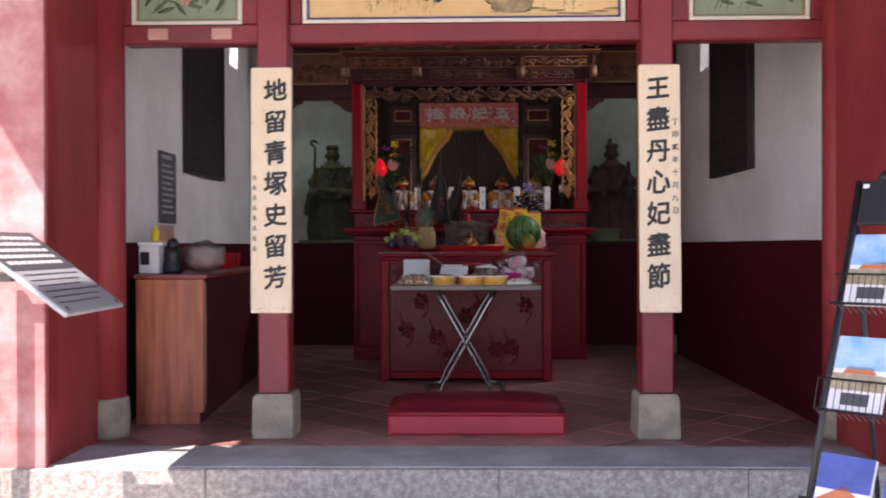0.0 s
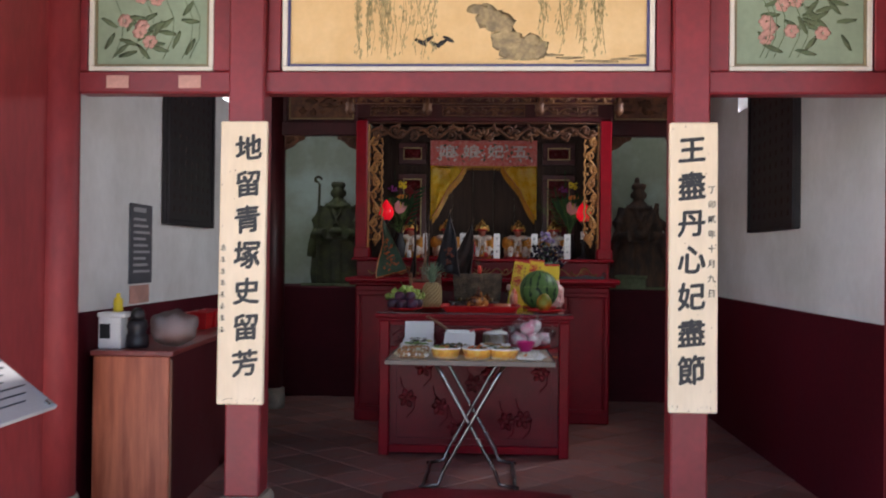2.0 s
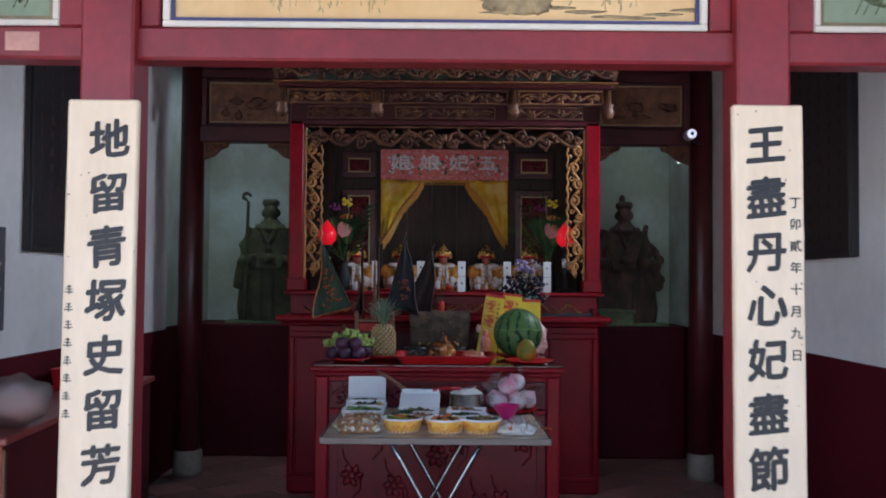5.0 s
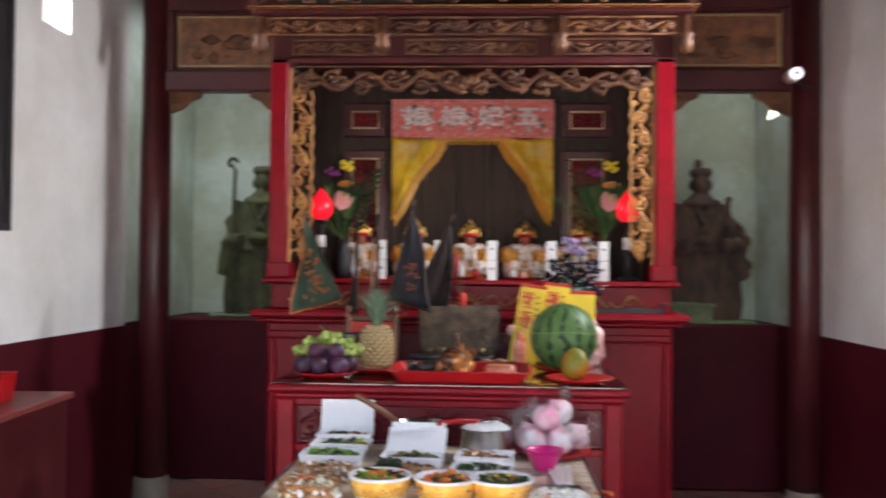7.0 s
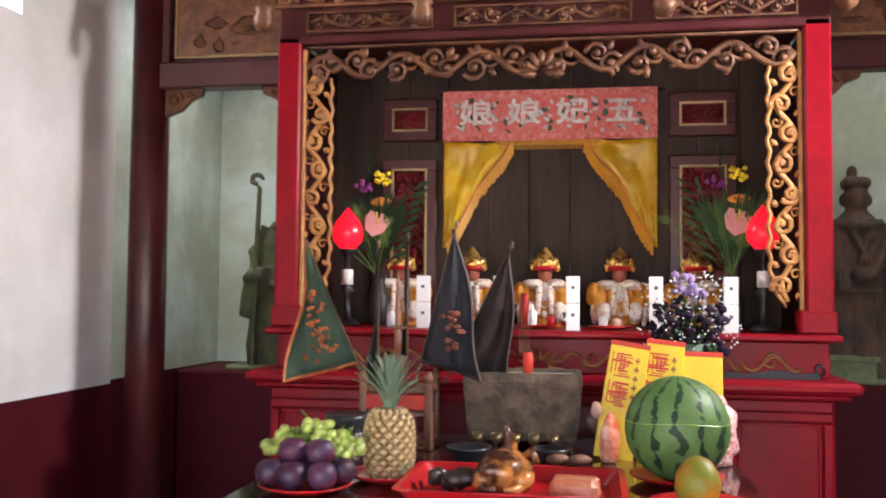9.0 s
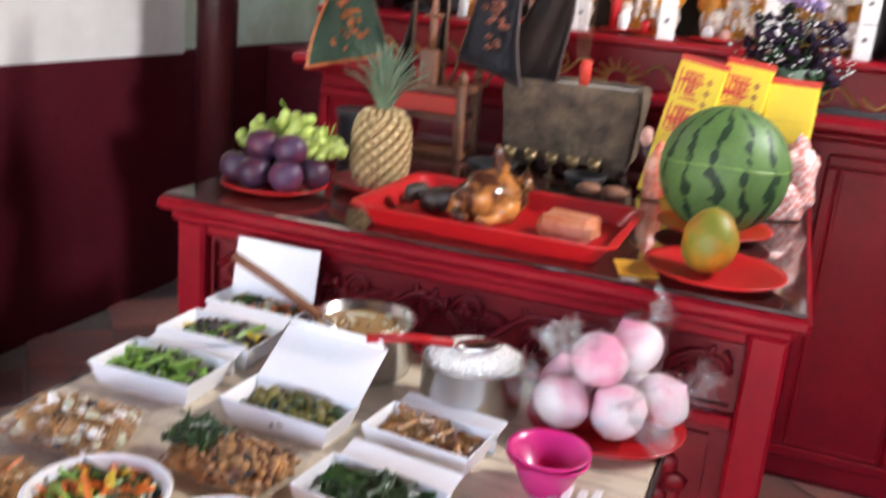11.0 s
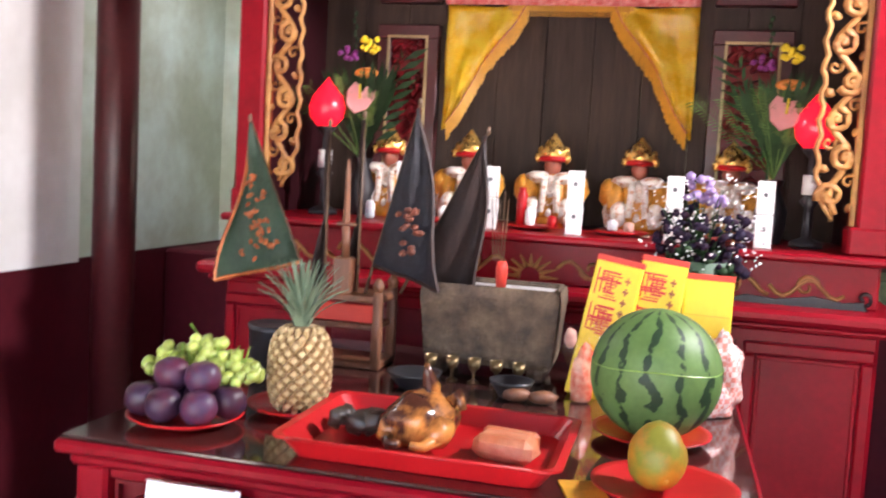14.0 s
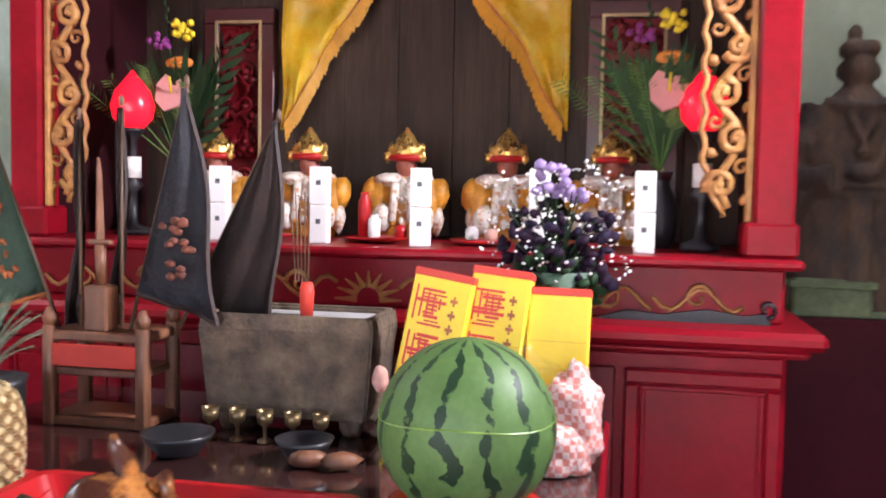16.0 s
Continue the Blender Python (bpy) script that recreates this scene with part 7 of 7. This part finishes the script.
def pot(x, y, R, h, inside, label, seed):
    p = thing("steel_pot", label, "pot", x, y, FT, 0, "steel pots")
    b = nb()
    lathe(b, [(R * 0.86, 0), (R * 0.95, 0.006), (R, 0.03), (R, h - 0.004), (R + 0.004, h), (R + 0.003, h + 0.003), (R - 0.003, h), (R - 0.004, 0.02)], 40)
    part("body", b, "steel", p)
    b = nb()
    r = random.Random(seed)
    if inside == "rice":
        lathe(b, [(R - 0.006, h - 0.008), (R * 0.7, h + 0.01), (R * 0.3, h + 0.022), (0.002, h + 0.025)], 24)
        for k in range(420):
            a, q = r.random() * 6.28, (R - 0.008) * math.sqrt(r.random())
            ball(b, q * math.cos(a), q * math.sin(a), h - 0.006 + 0.031 * (1 - (q / R) ** 2), 0.0048, 0.0026, 0.0026, 1, 0, 0.2, Euler((r.random(), r.random(), a)))
        tagged(part("rice", b, "rice", p, "heaped white rice"), kind="stuff")
    else:
        lathe(b, [(0.0005, h - 0.018), (R - 0.004, h - 0.018)], 30, caps=False)
        part("soup", b, "soup", p, "brown soup")
        b = nb()
        for k in range(40):
            a, q = r.random() * 6.28, (R - 0.02) * math.sqrt(r.random())
            tube(b, [(q * math.cos(a), q * math.sin(a), h - 0.017), (q * math.cos(a + 0.25), q * math.sin(a + 0.25), h - 0.015)], 0.003, 4, r.choice((0, 1)))
        tagged(part("soup_garnish", b, ["fried", "cabbage"], p, "floating strips"), kind="stuff")
    return p


pot(-0.165, 6.185, 0.088, 0.095, "soup", "round steel pot of brown soup", 1)
pot(0.052, 6.135, 0.082, 0.09, "rice", "round steel pot heaped with white rice", 2)
p = thing("soup_ladle", "ladle with a brown wooden handle in the soup pot", "ladle", -0.191, 6.165, FT)
b = nb()
tube(b, [(-0.035, -0.03, 0.1), (-0.1, -0.06, 0.15), (-0.17, -0.085, 0.195)], 0.009, 8)
part("handle", b, "brown_wood", p, "brown wooden handle")
b = nb()
tube(b, [(0.01, -0.01, 0.06), (-0.035, -0.03, 0.1)], 0.004, 6)
ball(b, 0.015, -0.008, 0.06, 0.025, 0.025, 0.01)
part("scoop", b, "steel", p)
p = thing("rice_spoon", "steel serving spoon with a red handle on the rice", "spoon", 0.062, 6.12, FT + 0.088)
b = nb()
ball(b, 0.0, 0.0, 0.03, 0.04, 0.026, 0.007, 2, 0, 0.0, Euler((0, -0.15, 0.3)))
part("spoon_bowl", b, "steel", p)
b = nb()
tube(b, [(-0.04, -0.005, 0.026), (-0.1, -0.03, 0.03), (-0.165, -0.06, 0.025)], 0.008, 8)
part("handle", b, "plastic_red", p, "red plastic handle")


def bun_bag():
    p = thing("bun_bag", "clear-bagged pink and white buns on a red plate", "bag of buns", 0.265, 6.18, FT)
    b = nb()
    lathe(b, [(0.08, 0), (0.12, 0.012), (0.125, 0.018), (0.118, 0.016), (0.075, 0.005)], 28)
    part("plate", b, "plastic_red", p, "red plastic plate")
    spots = []
    for u, v, z in ((-0.08, -0.02, 0.052), (0.005, -0.045, 0.052), (0.085, 0.0, 0.054), (-0.055, 0.06, 0.052), (0.04, 0.06, 0.054), (-0.025, -0.005, 0.12), (0.04, 0.03, 0.13)):
        spots.append((0.91 * u - 0.41 * v, 0.41 * u + 0.91 * v, z))
    for i, (x, y, z) in enumerate(spots):
        b = nb()
        ball(b, 0, 0, 0, 0.045, 0.045, 0.039, 3, 0, 0.06)
        for v in b.verts:
            if v.co.z > 0.024:
                v.co.z += 0.012 * max(0, 1 - math.hypot(v.co.x, v.co.y) / 0.022)
        b.transform(pose(x, y, z, RND.uniform(-50, 50), RND.uniform(-50, 50), RND.uniform(0, 360)))
        part("bun", b, "bun", p)
    for i, (x, y, z) in enumerate(spots):
        b = nb()
        ball(b, 0, 0, 0, 0.049, 0.049, 0.043, 4)
        off = Vector((x, y, z)) * 60
        for v in b.verts:
            d = v.co.normalized()
            v.co *= 1 + 0.1 * abs(noise.noise(d * 5 + off)) + 0.05 * noise.noise(d * 14 + off)
        b.transform(Matrix.Translation((x, y, z + 0.003)))
        part("film_wrap", b, "wrap", p, "crinkled clear film")
    r = random.Random(17)
    for i, (x, y, z) in enumerate(spots):
        for k in range(3):
            a = r.uniform(-0.7, 0.7) + math.atan2(y, x + 0.001)
            lift = r.uniform(0.2, 1.1) if i > 2 else r.uniform(-0.1, 0.7)
            d = Vector((math.cos(a) * math.cos(lift), math.sin(a) * math.cos(lift), math.sin(lift)))
            w = d.cross(Vector((r.uniform(-1, 1), r.uniform(-1, 1), 0.6))).normalized()
            up = d.cross(w)
            b = nb()
            rows = []
            for q in range(8):
                row = []
                for t in range(6):
                    u, v = q / 7 - 0.5, t / 5
                    k_ = noise.noise(Vector((u * 7, v * 5, i * 3.1 + k)))
                    row.append(b.verts.new(Vector((x, y, z)) + d * (0.042 + 0.055 * v) + w * u * (0.02 + 0.085 * v) + up * 0.03 * k_ * (0.3 + v)))
                rows.append(row)
            for q, t in zip(rows, rows[1:]):
                for n_ in range(5):
                    b.faces.new((q[n_], q[n_ + 1], t[n_ + 1], t[n_]))
            part("film_tuft", b, "wrap", p, "gathered crinkled end of clear film")


bun_bag()
p = thing("plastic_bowls", "stack of magenta plastic bowls", "bowl", 0.226, 5.955, FT)
for k in range(2):
    b = nb()
    z = 0.01 * k
    lathe(b, [(0.028, z), (0.03, z + 0.003), (0.05, z + 0.045), (0.057, z + 0.05), (0.058, z + 0.053), (0.053, z + 0.052), (0.047, z + 0.045), (0.026, z + 0.005)], 28)
    part("bowl", b, "magenta", p)


def chopsticks():
    p = thing("chopstick_packs", "paper-wrapped disposable chopsticks in a clear sleeve", "chopsticks", 0.275, 5.845, FT)
    r = random.Random(3)
    for k in range(4):
        x = -0.028 + 0.015 * k
        b = nb()
        bx(b, x - 0.006, x + 0.006, -0.12, 0.115 + 0.004 * k, 0.003 + 0.004 * (k % 2), 0.009 + 0.004 * (k % 2), 0.002, m=Matrix.Rotation(radians(3 - 2 * k), 4, "Z"))
        w = part("wrapper", b, "card", p)
        b = nb()
        for q in range(26):
            y = -0.11 + q * 0.0085
            if r.random() < 0.3:
                bx(b, x - 0.002, x + 0.002 * r.random(), y, y + 0.004, 0.0092 + 0.004 * (k % 2), 0.0097 + 0.004 * (k % 2), m=Matrix.Rotation(radians(3 - 2 * k), 4, "Z"))
        o = new("red_print", mesh("red_print", b, "paper_red"))
        o.parent = w
    b = nb()
    bx(b, -0.05, 0.042, -0.135, 0.125, 0.001, 0.017, 0.006)
    part("clear_sleeve", b, "film", p, "clear plastic sleeve")


chopsticks()
b = nb()
rows = []
for q in range(10):
    rows.append([b.verts.new((-0.1 + 0.2 * q / 9, -0.09 + 0.18 * s / 9, 0.002 + 0.006 * abs(noise.noise(Vector((q * 0.6, s * 0.6, 2)))))) for s in range(10)])
for q, t in zip(rows, rows[1:]):
    for s in range(9):
        b.faces.new((q[s], q[s + 1], t[s + 1], t[s]))
solo("plastic_sheet", b, "film", "flat crumpled clear plastic sheet on the table", "plastic sheet", 0.22, 5.76, FT, 20)
b = nb()
for k in range(4):
    ball(b, RND.uniform(-0.1, 0.1), RND.uniform(-0.02, 0.02), 0.004, 0.008, 0.005, 0.004, 1, 0, 0.3)
solo("carrot_crumbs", b, "carrot", "few fallen carrot crumbs on the table", "crumbs", 0.3, 5.66, FT)

# ---- desk, entrance things ----


def desk():
    p = thing("side_desk", "orange wood-veneer counter desk with a reddish top by the wall", "desk", -1.85, 4.8, 0, 3.5)
    b = nb()
    bx(b, 0.0, 0.36, 0.01, 0.03, 0.06, 0.775, 0.003)
    bx(b, 0.0, 0.335, 0.012, 0.03, 0.0, 0.06)
    part("end_panel", b, "orange_wood", p)
    b = nb()
    bx(b, 0.34, 0.36, 0.032, 1.93, 0.06, 0.775, 0.003)
    part("front_panel", b, "dark_red", p)
    b = nb()
    bx(b, 0.0, 0.339, 0.032, 1.91, 0.0, 0.1)
    part("base", b, "dark_red", p)
    b = nb()
    bx(b, -0.01, 0.38, 0.0, 1.95, 0.777, 0.802, 0.004)
    part("desktop", b, "desk_top", p, "reddish brown veneer top")
    b = nb()
    bx(b, 0.361, 0.372, 0.012, 0.03, 0.1, 0.76, 0.002)
    part("edge_strip", b, "brown_wood", p)


desk()
p = thing("tissue_box", "white plastic dispenser box on the desk", "dispenser", -1.8, 4.93, 0.802)
b = nb()
bx(b, -0.06, 0.05, -0.05, 0.05, 0, 0.16, 0.006)
bx(b, -0.065, 0.075, -0.055, 0.055, 0.15, 0.175, 0.006)
part("body", b, "white_plastic", p)
b = nb()
bx(b, -0.05, 0.0, -0.0515, -0.0502, 0.05, 0.12)
part("window", b, "black_plastic", p, "dark window")
b = nb()
lathe(b, [(0.022, 0), (0.024, 0.005), (0.022, 0.06), (0.01, 0.075), (0.01, 0.09)], 14)
solo("yellow_bottle", b, "petal_yellow", "small yellow bottle standing on the dispenser", "bottle", -1.79, 4.95, 0.977)
p = thing("brown_jar", "dark brown lidded jar on the desk", "jar", -1.7, 4.97, 0.802)
b = nb()
lathe(b, [(0.05, 0), (0.055, 0.02), (0.05, 0.06), (0.038, 0.075), (0.05, 0.1), (0.045, 0.13), (0.03, 0.14)], 18)
part("body", b, "black_wood", p)
b = nb()
lathe(b, [(0.034, 0.14), (0.036, 0.16), (0.026, 0.185), (0.01, 0.195)], 16)
part("lid", b, "black_wood", p)
p = thing("white_bag", "knotted milky plastic bag with pinkish contents on the desk", "bag", -1.55, 5.05, 0.802)
b = nb()
ball(b, 0, 0, 0.09, 0.12, 0.09, 0.09, 4)
for v in b.verts:
    v.co += v.co.normalized() * 0.022 * noise.noise(v.co * 18)
    v.co.z = max(v.co.z, 0.001)
part("film", b, "film_milky", p)
b = nb()
ball(b, 0, 0, 0.075, 0.095, 0.07, 0.065, 3, 0, 0.3)
for v in b.verts:
    v.co.z = max(v.co.z, 0.004)
part("contents", b, "flower_paint", p)
for k in range(3):
    b = nb()
    lathe(b, [(0.08, 0), (0.09, 0.004), (0.105, 0.1), (0.11, 0.103), (0.1, 0.1), (0.082, 0.006)], 4, Matrix.Rotation(radians(45), 4, "Z"))
    for f in b.faces:
        f.smooth = False
    solo("red_basket", b, "plastic_red", "red plastic basin on the desk", "basin", -1.77, 6.12 + 0.17 * k, 0.802, 4 * k, "red basins on the desk")


def info_lectern():
    p = thing("info_lectern", "slanted information board on a metal stand before the wing wall", "sign", -1.74, 3.55, -0.2)
    tilt = pose(0, 0, 1.05, 0, 37, 0)
    b = nb()
    bx(b, -0.27, 0.24, -0.28, 0.28, -0.02, 0.0, 0.004, tilt)
    part("board", b, "grey_print", p, "pale grey printed board")
    b = nb()
    bx(b, -0.268, -0.02, -0.278, 0.278, 0.0005, 0.0015, 0, tilt)
    part("black_field", b, "print_line", p, "black upper field")
    for k in range(5):
        b = nb()
        for q in range(9):
            bx(b, -0.235 + 0.04 * k, -0.215 + 0.04 * k, -0.24 + 0.052 * q, -0.24 + 0.052 * q + 0.042, 0.0016, 0.0022, 0, tilt)
        part("text_line", b, "white_plastic", p, "line of white writing, unreadable")
    for k in range(6):
        b = nb()
        bx(b, 0.005 + 0.034 * k, 0.012 + 0.034 * k, -0.24, 0.24 - 0.05 * (k % 3), 0.0005, 0.0012, 0, tilt)
        part("text_line", b, "print_line", p, "line of dark writing, unreadable")
    for s in (-1, 1):
        b = nb()
        lathe(b, [(0.012, 0.0), (0.012, 0.004), (0.004, 0.007)], 10, tilt @ Matrix.Translation((0.215, s * 0.24, 0)))
        part("bolt", b, "chrome", p)
        b = nb()
        bx(b, -0.36, -0.32, s * 0.2 - 0.02, s * 0.2 + 0.02, 0.0, 1.1, 0.004)
        bx(b, -0.319, -0.05, s * 0.2 - 0.015, s * 0.2 + 0.015, 1.02, 1.05, 0.003)
        part("stand_leg", b, "rim", p)


info_lectern()


def brochure_rack():
    p = thing("brochure_rack", "black wire brochure rack with printed leaflets on four shelves", "rack", 0.893, 2.743, -0.2, -45)
    lean = Matrix.Rotation(radians(-20.9), 4, "X")
    W, H = 0.62, 1.46
    for x in (0.0, W):
        b = nb()
        tube(b, [lean @ Vector((x, 0, 0)), lean @ Vector((x, 0, H))], 0.012, 8)
        part("side_rail", b, "black_plastic", p)
        b = nb()
        tube(b, [(x, 0.72, 0.0), lean @ Vector((x, 0.0, H - 0.1))], 0.009, 8)
        part("rear_strut", b, "black_plastic", p)
    b = nb()
    bx(b, 0.012, W - 0.012, -0.01, 0.008, H - 0.16, H, 0.005, lean)
    part("header_sign", b, "black_plastic", p, "black header sign")
    b = letters("歡", 0.085, 0.001)
    b.transform(lean @ Matrix.Translation((W * 0.42, -0.0115, H - 0.06)))
    part("sign_text", b, "white_plastic", p, "white lettering")
    b = letters("INF", 0.04, 0.0005)
    b.transform(lean @ Matrix.Translation((W * 0.42, -0.0115, H - 0.125)))
    part("sign_text", b, "white_plastic", p, "white lettering")
    b = nb()
    border(b, W * 0.55, W * 0.55 + 0.075, H - 0.098, H - 0.025, 0.008, -0.0125, -0.0105)
    bx(b, W * 0.55 + 0.012, W * 0.55 + 0.063, -0.0125, -0.0105, H - 0.066, H - 0.058)
    b.transform(lean)
    part("sign_mark", b, "white_plastic", p, "white character, unreadable")
    for s in (0.03, W - 0.03):
        b = nb()
        bx(b, s - 0.01, s + 0.01, -0.012, -0.0105, H - 0.03, H - 0.015, 0, lean)
        part("sign_mark", b, "white_plastic", p)
    for k in range(3):
        b = nb()
        ball(b, 0.1 + 0.17 * k, 0.02, H + 0.02, 0.05, 0.02, 0.03, 2, 0, 0.3)
        b.transform(lean)
        part("top_ornament", b, "black_plastic", p, "dark rounded ornament on the rack's top")
    for i, z in enumerate((1.0, 0.65, 0.27)):
        b = nb()
        tube(b, [lean @ Vector((0, -0.075, z)), lean @ Vector((W, -0.075, z))], 0.005, 6)
        tube(b, [lean @ Vector((0, -0.075, z + 0.1)), lean @ Vector((W, -0.075, z + 0.1))], 0.004, 6)
        for q in range(32):
            x = W * q / 31
            tube(b, [lean @ Vector((x, 0, z - 0.01)), lean @ Vector((x, -0.075, z)), lean @ Vector((x, -0.075, z + 0.1))], 0.0016, 3)
        part("shelf_basket", b, "black_plastic", p, "black wire shelf")
        for q in range(3):
            x = 0.03 + 0.2 * q
            hh = 0.25
            tl = lean @ Matrix.Translation((x, -0.055, z + 0.005)) @ Matrix.Rotation(radians(-6), 4, "X")
            b = nb()
            bx(b, 0, 0.165, 0, 0.018, 0, hh, 0.001, tl)
            leaf_ = part("leaflet", b, "card", p, "stack of printed leaflets")
            def pr(nm, m_, pts):
                c = nb()
                poly(c, pts, 0.0008, 0, tl @ Matrix.Translation((0, -0.001, 0)))
                o_ = new(nm, mesh(nm, c, m_))
                o_.parent = leaf_
            if i < 2:
                pr("sky_print", "print_blue", [(0, 0.14), (0.165, 0.14), (0.165, hh), (0, hh)])
                pr("roof_print", "print_orange", [(0.03, 0.125), (0.135, 0.125), (0.12, 0.15), (0.045, 0.15)])
                pr("wall_print", "print_sand", [(0, 0.07), (0.165, 0.07), (0.165, 0.124), (0, 0.124)])
                pr("tag_print", "print_line", [(0.04, 0.02), (0.125, 0.02), (0.125, 0.06), (0.04, 0.06)])
            else:
                pr("sky_print", "print_indigo", [(0, 0.14), (0.165, 0.14), (0.165, hh), (0, hh)])
                pr("roof_print", "print_orange", [(0, 0.1), (0.165, 0.1), (0.085, 0.155)])
                pr("wall_print", "print_line", [(0, 0.03), (0.165, 0.03), (0.165, 0.095), (0, 0.095)])


brochure_rack()
p = thing("security_camera", "small white security camera fixed to the rear post", "camera", 1.575, 7.96, 2.3)
b = nb()
tube(b, [(0, 0.0, 0), (0, -0.1, 0.0)], 0.034, 16)
part("housing", b, "white_plastic", p)
b = nb()
tube(b, [(0, -0.101, 0), (0, -0.106, 0)], 0.03, 16)
part("lit_ring", b, "spot", p, "lit white ring")
b = nb()
tube(b, [(0, -0.107, 0), (0, -0.11, 0)], 0.012, 12)
part("lens_eye", b, "black_plastic", p)
b = nb()
tube(b, [(0, -0.02, -0.01), (0.06, 0.0, -0.04), (0.1, 0.08, -0.04)], 0.012, 8)
part("arm", b, "black_plastic", p)

# ---- floor tiles, piece by piece ----
S = 0.3
b = nb()
bx(b, -S / 2 + 0.004, S / 2 - 0.004, -S / 2 + 0.004, S / 2 - 0.004, -0.008, 0.0, 0.003)
tile_mesh = mesh("floor_tile", b, "tile")
turn45 = Matrix.Rotation(radians(45), 4, "Z")
for i in range(-14, 15):
    for j in range(-14, 15):
        c = turn45 @ Vector((i * S, j * S, 0)) + Vector((-0.08, 6.4, 0))
        if WL - 0.1 < c.x < WR + 0.1 and 4.2 < c.y < 8.9 and abs(c.x) < 1.9:
            o = new("floor_tile", tile_mesh)
            o.parent = hall_floor
            o.matrix_basis = Matrix.Translation((c.x, c.y, RND.uniform(-0.0012, 0.0012))) @ Matrix.Rotation(radians(45 + RND.uniform(-0.4, 0.4)), 4, "Z")
